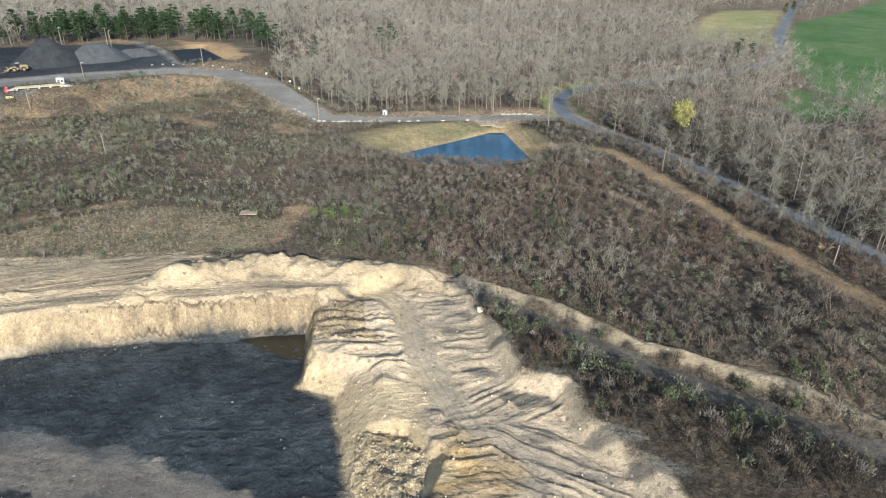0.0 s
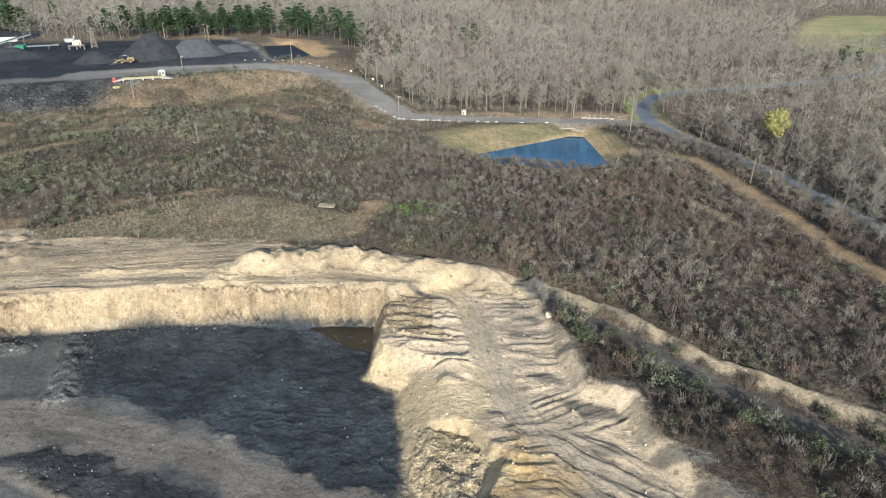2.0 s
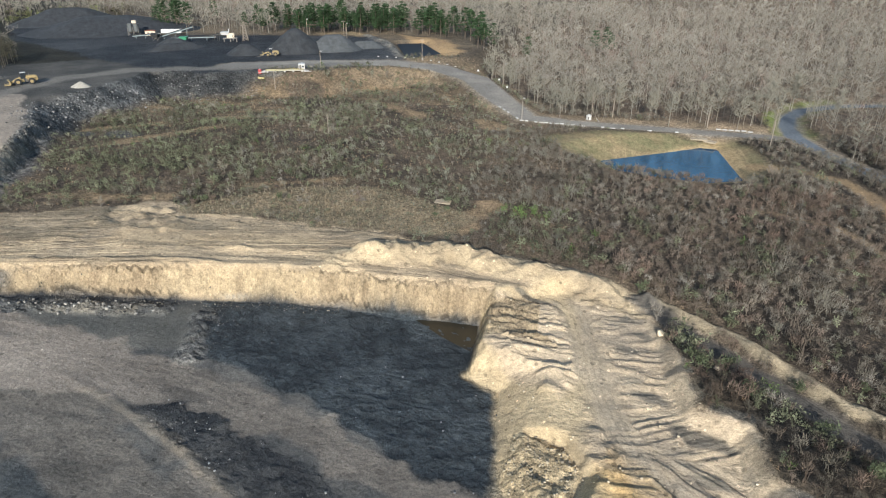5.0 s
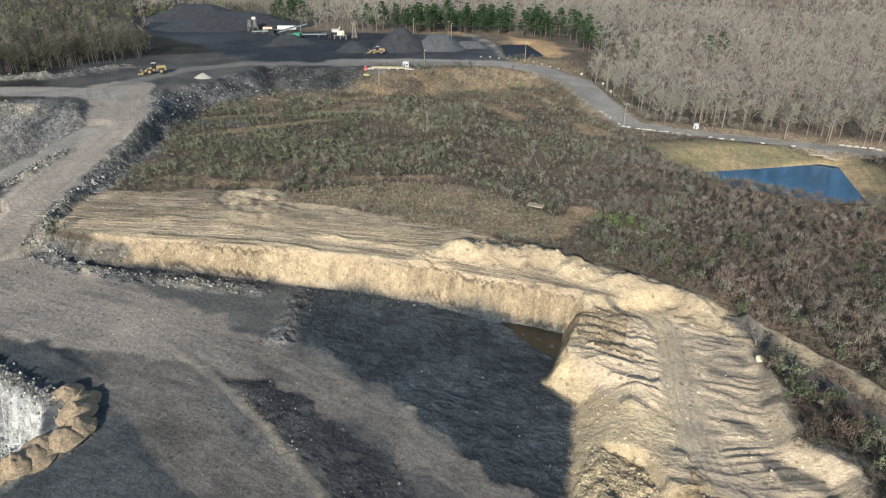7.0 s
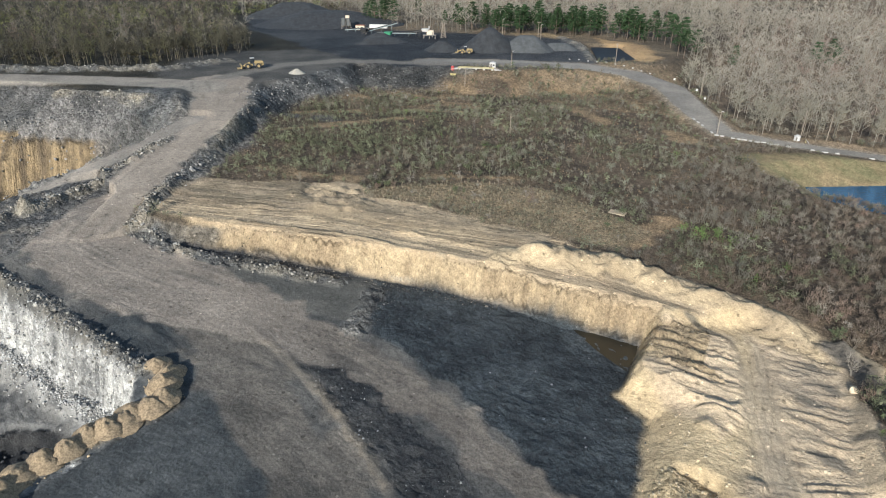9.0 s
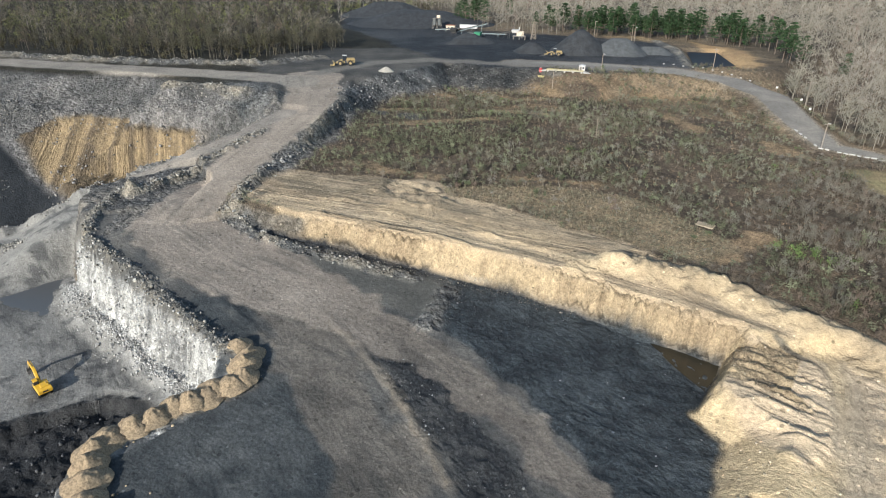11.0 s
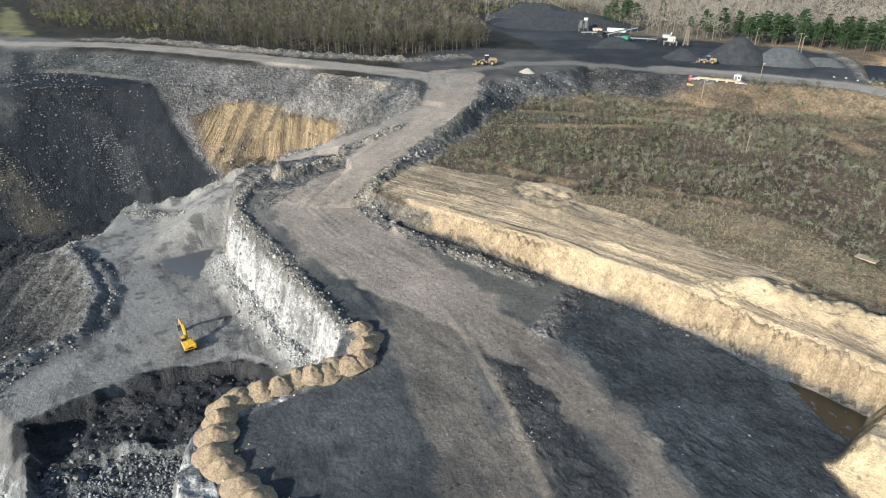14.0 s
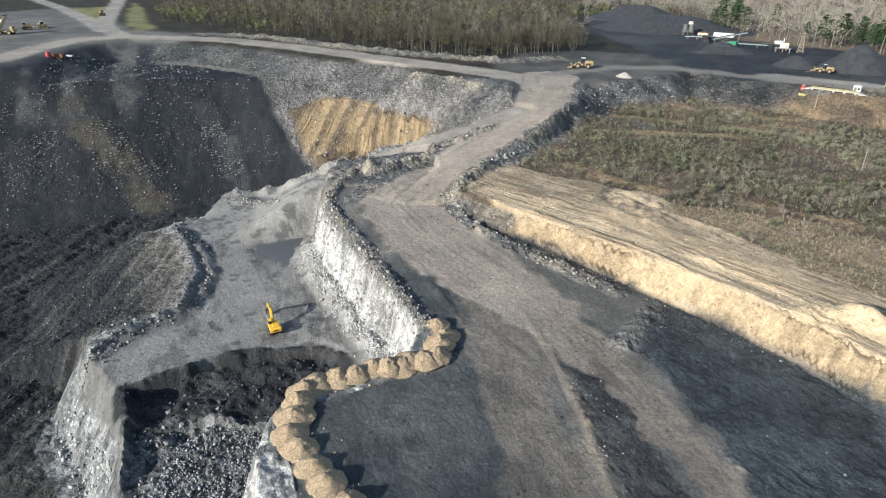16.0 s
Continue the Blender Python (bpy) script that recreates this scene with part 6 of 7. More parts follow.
# ---- heaps: each load is a thing ----
def heap(name, px, py, rx, ry, height, mat, label, category, turn=0, seed=0, crest=0.0, group="", sink=0.5, rough=0.07):
    """A tipped heap with rounded top; crest lengthens it into a ridge."""
    rings, sides = 11, 30
    bm = B()
    rows = []
    for i in range(rings):
        u = i / (rings - 1)
        row = []
        for k in range(sides):
            a = 2 * math.pi * k / sides
            cx = crest * (1 if math.cos(a) > 0 else -1) * min(1.0, abs(math.cos(a)) * 3)
            q = u * (1 + 0.12 * noise.noise(Vector((math.cos(a) * 1.3, math.sin(a) * 1.3, seed * 3.7))))
            zz = height * (1 - u) ** 1.0 * (1 - 0.12 * math.exp(-(u / 0.10) ** 2)) - sink * u
            zz += rough * height * noise.noise(Vector((math.cos(a) * q * 5, math.sin(a) * q * 5, seed * 1.9)))
            row.append(bm.verts.new((math.cos(a) * rx * q + cx, math.sin(a) * ry * q, zz)))
        rows.append(row)
    for i in range(rings - 1):
        for k in range(sides):
            j = (k + 1) % sides
            bm.faces.new((rows[i][k], rows[i + 1][k], rows[i + 1][j], rows[i][j]))
    bmesh.ops.remove_doubles(bm, verts=bm.verts, dist=0.002)
    bmesh.ops.recalc_face_normals(bm, faces=bm.faces)
    for f in bm.faces:
        f.smooth = True
    ob = part(name, bm, mat)
    ob.matrix_basis = pose(px, py, ground_at(px, py), 0, 0, turn)
    return tagged(ob, label, category, group)


def tan_heaps():
    edge = [(-93, 43), (-88, 41.5), (-84, 38), (-85.5, 34), (-85, 30), (-86, 26), (-86, 20), (-85.5, 14.8), (-82, 11.4), (-76, 10.0), (-70, 11.0), (-63, 13.0), (-53, 15)]
    gen = random.Random(4)
    for i in range(21):
        w = i / 20 * (len(edge) - 1)
        px = float(np.interp(w, range(len(edge)), [p[0] for p in edge])) + gen.uniform(-0.5, 0.5)
        py = float(np.interp(w, range(len(edge)), [p[1] for p in edge])) + gen.uniform(-0.5, 0.5)
        heap("dumped_load", px, py, gen.uniform(2.8, 3.7), gen.uniform(2.5, 3.2), gen.uniform(1.5, 2.3), M_HEAP,
             "dumped load of tan gravelly spoil along the edge", "spoil heap", gen.uniform(0, 360), i, 0, "row of dumped spoil heaps", 0.3, 0.2)


tan_heaps()
heap("coal_stockpile", -186, 300, 17, 13, 13.5, M_COALHEAP, "tall black conical coal stockpile in the yard", "stockpile", 30, 51, 0, "", 0.4, 0.03)
heap("coal_stockpile", -170, 312, 13, 10, 9.0, M_GREYHEAP, "grey crushed coal stockpile beside the tall black one", "stockpile", 40, 52, 3, "", 0.4, 0.03)
heap("coal_stockpile", -206, 284, 11, 9, 6.0, M_COALHEAP, "low black coal stockpile in the yard", "stockpile", 10, 53, 1, "", 0.4, 0.04)
heap("coal_stockpile", -158, 326, 8, 5, 4.0, M_GREYHEAP, "small grey coal stockpile in the yard", "stockpile", 40, 54, 4, "", 0.4, 0.04)
heap("coal_stockpile", -250, 284, 12, 6, 3.6, M_COALHEAP, "long low black coal heap near the plant", "stockpile", 60, 55, 6, "", 0.4, 0.06)
heap("coal_stockpile", -262, 296, 10, 7, 4.4, M_COALHEAP, "black coal heap below the conveyors", "stockpile", 20, 56, 2, "", 0.4, 0.06)
heap("coal_stockpile", -340, 330, 46, 30, 11.0, M_COALHEAP, "broad high bank of black coal waste behind the yard", "stockpile", 45, 57, 10, "", 1.0, 0.06)
heap("coal_stockpile", -398, 352, 34, 22, 12.0, M_COALHEAP, "far grey shale heap against the woods", "stockpile", 45, 58, 6, "", 1.0, 0.06)
heap("stone_pile", -218, 190, 4.6, 4.0, 2.3, M_PALEHEAP, "small pale cone of crushed stone on the road edge", "stone pile", 0, 59, 0, "", 0.3, 0.04)


def boulder(px, py, size, seed, mat, label):
    """An angular block: the hull of points thrown round an uneven ellipsoid."""
    gen = random.Random(seed)
    bm = B()
    for k in range(16):
        d = Vector((gen.gauss(0, 1), gen.gauss(0, 1), gen.gauss(0, 1))).normalized() * gen.uniform(0.75, 1.1)
        bm.verts.new((d.x * size, d.y * size * 0.8, d.z * size * 0.7))
    made = bmesh.ops.convex_hull(bm, input=bm.verts)
    bmesh.ops.delete(bm, geom=[v for v in made["geom_interior"] if isinstance(v, bmesh.types.BMVert)], context="VERTS")
    bmesh.ops.bevel(bm, geom=list(bm.edges), offset=0.04 * size, segments=1, affect="EDGES", profile=0.5)
    ob = part("boulder", bm, mat)
    ob.matrix_basis = pose(px, py, ground_at(px, py) + size * 0.4, 0, 0, seed * 40)
    return tagged(ob, label, "boulder")


boulder(7, 99.5, 0.95, 3, M_BOULDER, "single pale tan boulder beside the dirt track")
boulder(16, 92, 0.6, 5, M_BOULDER, "small tan boulder at the foot of the brush")


def scattered_boulders():
    """Larger rocks that stand out along the wall's foot, the rims and the dumped slopes."""
    gen = random.Random(19)
    models = [boulder(-128 + 3 * q, 30, 1.0, 11 + q, M_GREYROCK, "grey angular boulder in the rubble") for q in range(5)]
    lines = [([(-160, 31), (-140, 31.5), (-123, 32), (-107, 33.5)], 46, 1.8), ([(-188, 104), (-182, 88), (-178, 69), (-176, 57)], 22, 1.6), ([(-221, 0), (-224, 18), (-216, 38), (-206, 53)], 22, 1.4),
             ([(-110, -14), (-100, -4), (-92, 4), (-80, -2)], 16, 4.0), ([(-166, 105), (-151, 78), (-144, 69), (-128, 70)], 24, 1.6), ([(-212, 150), (-204, 175), (-206, 200), (-190, 222)], 26, 4.0)]
    put = 0
    for line, count, off in lines:
        for c in range(count):
            w = gen.uniform(0, len(line) - 1)
            px = float(np.interp(w, range(len(line)), [p[0] for p in line])) + gen.gauss(0, off)
            py = float(np.interp(w, range(len(line)), [p[1] for p in line])) + gen.gauss(0, off)
            size = gen.uniform(0.3, 0.8)
            m = pose(px, py, ground_at(px, py) + 0.25 * size, gen.uniform(-20, 20), gen.uniform(-20, 20), gen.uniform(0, 360)) @ Matrix.Scale(size, 4)
            ob = models[put] if put < 5 else copy_thing(models[put % 5], m)
            ob.matrix_basis = m
            put += 1


M_GREYROCK = plain("grey_rock", (0.22, 0.213, 0.20), 0.9, 0, 0.35, 1.6, 0.15)
scattered_boulders()


# ---- loose rock, too many to count ----
def rock_kinds(gen, count=6):
    kinds = []
    for q in range(count):
        bm = B()
        bmesh.ops.create_cube(bm, size=0.75)
        bmesh.ops.triangulate(bm, faces=bm.faces)
        bm.verts.index_update()
        v = np.array([w.co for w in bm.verts])
        f = np.array([[w.index for w in fa.verts] for fa in bm.faces])
        bm.free()
        v = v * gen.uniform(0.6, 1.25, (len(v), 1)) * gen.uniform(0.65, 1.1, 3)
        kinds.append((v, f, np.ones((len(v), 3)) * 1.0))
    return kinds


def scatter_rocks():
    gen = np.random.default_rng(21)
    kinds = rock_kinds(gen)
    px, py, ps, pt = [], [], [], []

    def put(x, y, lo, hi, tint, dev=0.2):
        n = len(x)
        px.append(x)
        py.append(y)
        ps.append(lo + (hi - lo) * gen.random(n) ** 2.5)
        pt.append(np.array(tint) * (1 + gen.normal(0, dev, (n, 1))))

    def fill(poly, count, lo, hi, tint, dev=0.25, power=None):
        xs, ys = [p[0] for p in poly], [p[1] for p in poly]
        x, y = gen.uniform(min(xs), max(xs), count * 3), gen.uniform(min(ys), max(ys), count * 3)
        m = inside(x, y, poly)
        clump = fbm(x, y, 8, 3, 601) > gen.uniform(-0.6, 0.5, len(x))
        x, y = x[m & clump][:count], y[m & clump][:count]
        put(x, y, lo, hi, tint, dev)

    def line(pts, count, off, lo, hi, tint, dev=0.25):
        w = gen.uniform(0, len(pts) - 1, count)
        x = np.interp(w, range(len(pts)), [p[0] for p in pts]) + gen.normal(0, off, count)
        y = np.interp(w, range(len(pts)), [p[1] for p in pts]) + gen.normal(0, off, count)
        put(x, y, lo, hi, tint, dev)

    fill(BLASTED, 3800, 0.15, 0.85, (0.17, 0.17, 0.167), 0.45)
    line([(-161, 32), (-138, 33), (-123, 34), (-108, 36)], 1300, 1.8, 0.12, 0.7, (0.32, 0.31, 0.295))
    fill([(-164, 31), (-164, 38), (-96, 40), (-93, 34), (-108, 33)], 2400, 0.15, 0.65, (0.37, 0.363, 0.345), 0.22)
    fill(COAL_PATCH, 300, 0.2, 0.9, (0.06, 0.06, 0.062), 0.4)
    for bline, wide, seed in BERMS[:8]:
        line(bline, 520, 0.45 * wide, 0.15, 0.95, (0.19, 0.178, 0.156), 0.45)
    fill(NORTH_SHELF + [(-300, 60)], 500, 0.4, 1.5, (0.24, 0.225, 0.21), 0.3)
    fill([(-330, 52), (-300, 84), (-250, 114), (-225, 122), (-235, 104), (-266, 86), (-282, 70), (-300, 54)], 1100, 0.3, 1.1, (0.18, 0.172, 0.162), 0.3)
    fill([(-325, -36), (-322, -22), (-276, 4), (-272, -12), (-294, -28)], 1500, 0.2, 0.8, (0.20, 0.178, 0.135), 0.4)
    fill([(-312, 22), (-306, 27), (-276, 32), (-276, 20), (-304, 17)], 750, 0.2, 0.8, (0.20, 0.195, 0.185), 0.4)
    fill([(-332, -62), (-324, -42), (-300, -40), (-282, -46), (-284, -70)], 900, 0.2, 0.8, (0.16, 0.157, 0.15), 0.5)
    fill([(-400, -30), (-420, 0), (-392, 38), (-340, 70), (-330, 60), (-378, 30), (-392, -10), (-380, -40)], 420, 0.3, 1.1, (0.20, 0.195, 0.18), 0.4)
    fill([(-350, -70), (-346, 20), (-322, 42), (-276, 48), (-264, 10), (-268, -80)], 2600, 0.25, 0.95, (0.13, 0.126, 0.118), 0.5)
    fill([(-400, -40), (-392, 20), (-352, 30), (-336, -50)], 700, 0.3, 1.1, (0.14, 0.136, 0.13), 0.5)
    fill(LOBE, 400, 0.2, 0.7, (0.16, 0.152, 0.14), 0.4)
    fill([(-130, -26), (-109, -20), (-92, -19), (-90, -26), (-115, -30), (-135, -34)], 350, 0.3, 1.1, (0.34, 0.34, 0.325), 0.3)
    fill(COAL_FLOOR, 200, 0.12, 0.5, (0.12, 0.12, 0.125), 0.6)
    fill(COAL_PATCH_MID, 160, 0.15, 0.5, (0.16, 0.16, 0.155), 0.4)
    fill(RUBBLE, 350, 0.15, 0.6, (0.30, 0.25, 0.175), 0.35)
    fill(APRON, 500, 0.12, 0.5, (0.45, 0.37, 0.26), 0.3)
    line([(-122, 79), (-101, 83.5), (-83, 89.5), (-71, 93.5), (-56, 97.5)], 400, 0.9, 0.12, 0.45, (0.12, 0.11, 0.09), 0.5)
    line([(-84, 90), (-79, 87), (-73, 74)], 200, 2.0, 0.12, 0.4, (0.085, 0.083, 0.078), 0.3)
    line([(-205, 150), (-206, 170), (-203, 190), (-208, 226), (-190, 222), (-165, 238)], 600, 3.5, 0.2, 0.8, (0.16, 0.153, 0.146), 0.4)
    line([(-93, 43), (-84, 38), (-85, 30), (-86, 20), (-85, 14), (-76, 10), (-66, 12), (-53, 15)], 500, 1.6, 0.15, 0.6, (0.36, 0.28, 0.18), 0.3)
    x, y, s, t = np.concatenate(px), np.concatenate(py), np.concatenate(ps), np.concatenate(pt)
    z = look_up(x, y)[1]
    stuff("loose_rock", scattered(kinds, np.stack([x, y, z + 0.12 * s], 1), s, gen.uniform(0, 6.28, len(x)), np.clip(t, 0.01, 0.7)), M_STONE, "angular loose rock and rubble on slopes and berms", "rock")


scatter_rocks()


# ---- machines ----
def excavator(px, py, turn):
    """A tracked excavator, its arm along +x."""
    top = new("excavator")
    for side in (-1, 1):
        t = part("track", profile(B(), [(-2.4, 0.35), (-2.0, 0.02), (2.0, 0.02), (2.4, 0.35), (2.4, 0.65), (2.05, 0.95), (-2.05, 0.95), (-2.4, 0.65)], 0.62, 0.06), M_BLACK, top)
        t.location.y = side * 1.25
        for wx in (-1.9, 1.9):
            part("sprocket", rod(B(), 0.32, 0.32, 0.7, (wx, 0, 0.5), (90, 0, 0), 12), M_STEEL, t)
    part("undercarriage", box(B(), (2.2, 2.0, 0.5), (0, 0, 0.75), bevel=0.08), M_STEEL, top)
    part("slew_ring", rod(B(), 0.8, 0.8, 0.3, (0, 0, 1.1), seg=20), M_BLACK, top)
    part("house", box(B(), (3.6, 2.9, 1.15), (-0.75, 0, 1.85), bevel=0.12), M_YELLOW, top, "yellow engine house")
    part("counterweight", profile(B(), [(-3.25, 1.35), (-2.4, 1.25), (-2.4, 2.6), (-3.05, 2.6), (-3.3, 2.2)], 2.95, 0.1), M_YELLOW, top, "rounded yellow counterweight")
    part("badge", box(B(), (0.03, 1.1, 0.4), (-3.32, 0, 1.95)), M_BLACK, top, "dark maker's plate")
    part("hood", box(B(), (1.4, 1.7, 0.35), (-1.6, -0.3, 2.55), bevel=0.08), M_YELLOW, top)
    part("exhaust", rod(B(), 0.09, 0.09, 0.6, (-1.3, -0.9, 2.95)), M_STEEL, top)
    cab = part("cab", box(B(), (1.6, 1.05, 1.75), (0.6, 0.85, 2.35), bevel=0.1), M_BLACK, top, "dark glazed cab")
    part("window", box(B(), (1.3, 0.04, 0.9), (0.6, 1.39, 2.65)), M_GLASS, cab)
    part("windscreen", box(B(), (0.04, 0.85, 1.1), (1.42, 0.85, 2.6)), M_GLASS, cab)
    part("cab_roof", box(B(), (1.5, 0.98, 0.08), (0.6, 0.85, 3.26), bevel=0.03), M_YELLOW, cab)
    part("boom", profile(B(), [(0.5, 1.8), (0.9, 1.6), (3.4, 4.3), (6.2, 5.0), (6.2, 5.4), (3.1, 5.2), (2.3, 4.6)], 0.6, 0.06), M_YELLOW, top, "cranked yellow boom")
    part("stick", profile(B(), [(5.7, 5.55), (6.3, 5.6), (8.6, 3.2), (8.9, 2.1), (8.6, 2.05), (6.1, 4.5)], 0.42, 0.05), M_OLDYELLOW, top, "worn dull yellow dipper stick")
    part("bucket", profile(B(), [(8.3, 2.2), (9.1, 2.2), (9.3, 1.5), (8.9, 0.8), (8.1, 0.7), (7.9, 1.0), (8.5, 1.2), (8.6, 1.6)], 1.4, 0.04), M_STEEL, top, "worn steel bucket")
    for a, b in (((1.3, 0.45, 1.6), (3.2, 0.45, 4.2)), ((1.3, -0.45, 1.6), (3.2, -0.45, 4.2)), ((3.4, 0, 5.35), (5.9, 0, 5.75)), ((6.6, 0, 5.2), (8.5, 0, 2.5))):
        part("hydraulic_ram", between(B(), a, b, 0.16), M_STEEL, top)
    top.matrix_basis = pose(px, py, ground_at(px, py) - 0.02, 0, 0, turn) @ Matrix.Scale(0.88, 4)
    return tagged(top, "yellow tracked excavator standing on the grey bench", "excavator")


def wheel(parent, at, r, w):
    bm = B()
    rod(bm, r * 0.93, r * 0.93, w, at, (90, 0, 0), 20)
    rod(bm, r, r, w * 0.7, at, (90, 0, 0), 20)
    t = part("tyre", bm, M_BLACK, parent)
    part("rim", rod(B(), r * 0.5, r * 0.5, w + 0.06, at, (90, 0, 0), 14), M_OLDYELLOW, t)
    return t


def loader(px, py, turn, scale, label, lifted=0.0):
    """A wheel loader, its bucket towards +x."""
    top = new("wheel_loader")
    for wx in (-2.0, 1.9):
        for wy in (-1.35, 1.35):
            wheel(top, (wx, wy, 1.0), 1.0, 0.75)
    part("rear_body", profile(B(), [(-3.9, 1.1), (-3.9, 2.3), (-3.5, 2.75), (-0.9, 2.85), (-0.5, 2.2), (-0.4, 1.0), (-2.2, 0.8)], 2.1, 0.08), M_OLDYELLOW, top, "dusty yellow engine body")
    part("grille", box(B(), (0.05, 1.5, 0.9), (-3.92, 0, 1.7)), M_BLACK, top)
    part("front_frame", box(B(), (2.4, 1.3, 0.9), (1.2, 0, 1.2), bevel=0.08), M_OLDYELLOW, top)
    cab = part("cab", box(B(), (1.5, 1.6, 1.7), (0.1, 0, 2.85), bevel=0.08, taper=0.9), M_GLASS, top, "dark glazed cab")
    part("cab_roof", box(B(), (1.7, 1.7, 0.14), (0.1, 0, 3.75), bevel=0.04), M_WHITE, cab, "dusty pale cab roof")
    for wy in (-0.55, 0.55):
        part("lift_arm", profile(B(), [(0.9, 2.1), (1.3, 2.3), (3.6, 1.2 + lifted), (4.3, 0.7 + lifted), (4.1, 0.4 + lifted), (3.2, 0.8 + lifted), (1.0, 1.7)], 0.25, 0.03), M_OLDYELLOW, top).location.y = wy
    part("bucket", profile(B(), [(4.0, 0.15 + lifted), (5.9, 0.1 + lifted), (5.9, 0.2 + lifted), (4.5, 0.4 + lifted), (4.3, 0.9 + lifted), (4.5, 1.5 + lifted), (4.9, 1.7 + lifted), (4.2, 1.6 + lifted), (3.9, 1.0 + lifted)], 3.3, 0.02), M_OLDYELLOW, top, "worn wide bucket")
    part("exhaust", rod(B(), 0.1, 0.1, 0.8, (-1.6, 0.4, 3.1)), M_STEEL, top)
    for wy in (-1.35, 1.35):
        part("mudguard", box(B(), (2.2, 0.8, 0.1), (-2.0, wy, 2.1), bevel=0.03), M_OLDYELLOW, top)
    part("ladder", box(B(), (0.5, 0.1, 1.0), (-0.6, 1.15, 1.4)), M_STEEL, top)
    top.matrix_basis = pose(px, py, ground_at(px, py), 0, 0, turn) @ Matrix.Scale(scale, 4)
    return tagged(top, label, "wheel loader")


def dump_truck(px, py, turn, scale=1.0):
    """A haul truck with its bed tipped up; the cab towards +x."""
    top = new("dump_truck")
    for wx, wy in ((2.6, -1.7), (2.6, 1.7), (-1.8, -1.8), (-1.8, 1.8)):
        wheel(top, (wx, wy, 1.1), 1.1, 0.9)
    part("chassis", box(B(), (8.0, 1.6, 0.7), (0.3, 0, 1.5), bevel=0.05), M_OLDYELLOW, top)
    cab = part("cab", box(B(), (1.6, 1.6, 1.8), (3.2, 0.6, 3.0), bevel=0.08), M_OLDYELLOW, top)
    part("windscreen", box(B(), (0.05, 1.3, 0.8), (4.02, 0.6, 3.3)), M_GLASS, cab)
    part("hood", box(B(), (1.8, 3.2, 1.4), (3.9, 0, 1.9), bevel=0.1), M_OLDYELLOW, top)
    bed = B()
    profile(bed, [(0, 0), (6.6, 0.0), (8.3, 0.2), (8.3, 0.45), (6.4, 0.35), (6.2, 2.2), (0.0, 1.5)], 4.0, 0.08)
    part("bed", shifted(bed, pose(-2.8, 0, 2.1, 0, -52, 0)), M_TAN, top, "tipped-up steel dump bed")
    part("headboard", shifted(box(B(), (2.6, 3.9, 0.25), (7.2, 0, 0.6)), pose(-2.8, 0, 2.1, 0, -52, 0)), M_BLACK, top)
    top.matrix_basis = pose(px, py, ground_at(px, py), 0, 0, turn) @ Matrix.Scale(scale, 4)
    return tagged(top, "yellow haul truck with its bed tipped up", "dump truck")


def dozer(px, py, turn, scale, label):
    top = new("bulldozer")
    for side in (-1, 1):
        t = part("track", profile(B(), [(-2.3, 0.4), (-1.8, 0.02), (1.7, 0.02), (2.2, 0.4), (1.9, 1.0), (-0.9, 1.7), (-1.9, 1.2)], 0.6, 0.05), M_BLACK, top)
        t.location.y = side * 1.1
    part("body", box(B(), (3.0, 1.6, 1.3), (0.5, 0, 1.5), bevel=0.1), M_OLDYELLOW, top)
    cab = part("cab", box(B(), (1.5, 1.6, 1.5), (-1.0, 0, 2.7), bevel=0.08), M_OLDYELLOW, top)
    part("window", box(B(), (1.2, 1.65, 0.7), (-1.0, 0, 2.85)), M_GLASS, cab)
    part("blade", profile(B(), [(2.7, 0.05), (3.0, 0.05), (2.85, 0.7), (3.05, 1.5), (2.8, 1.5), (2.6, 0.7)], 3.9, 0.02), M_OLDYELLOW, top)
    for side in (-1, 1):
        part("push_arm", box(B(), (3.0, 0.2, 0.3), (1.3, side * 1.5, 0.6)), M_OLDYELLOW, top)
    part("ripper", box(B(), (0.8, 1.2, 0.5), (-2.6, 0, 0.9), bevel=0.05), M_STEEL, top)
    part("exhaust", rod(B(), 0.1, 0.1, 0.8, (1.0, 0.3, 2.5)), M_STEEL, top)
    top.matrix_basis = pose(px, py, ground_at(px, py), 0, 0, turn) @ Matrix.Scale(scale, 4)
    return tagged(top, label, "bulldozer")


excavator(-127.5, 16, 180)
loader(-243, 186, 232, 1.22, "large dusty yellow wheel loader beside the haul road")
loader(-189, 281, 215, 0.95, "yellow wheel loader in front of the coal stockpiles", 0.6)
dump_truck(-482, -76, 70, 1.25)
dozer(-505, -67, 100, 1.35, "yellow bulldozer parked beside the tipped truck")
loader(-512, -59, 20, 1.1, "dusty yellow wheel loader parked in the gravel yard")
dozer(-584, -25, 200, 1.3, "dusty yellow bulldozer standing by the road junction")


# ---- the plant and the yard ----
def placed(top, px, py, turn, label, category, lift=0.0, group="", size=1.0):
    top.matrix_basis = pose(px, py, ground_at(px, py) + lift, 0, 0, turn) @ Matrix.Scale(size, 4)
    return tagged(top, label, category, group)


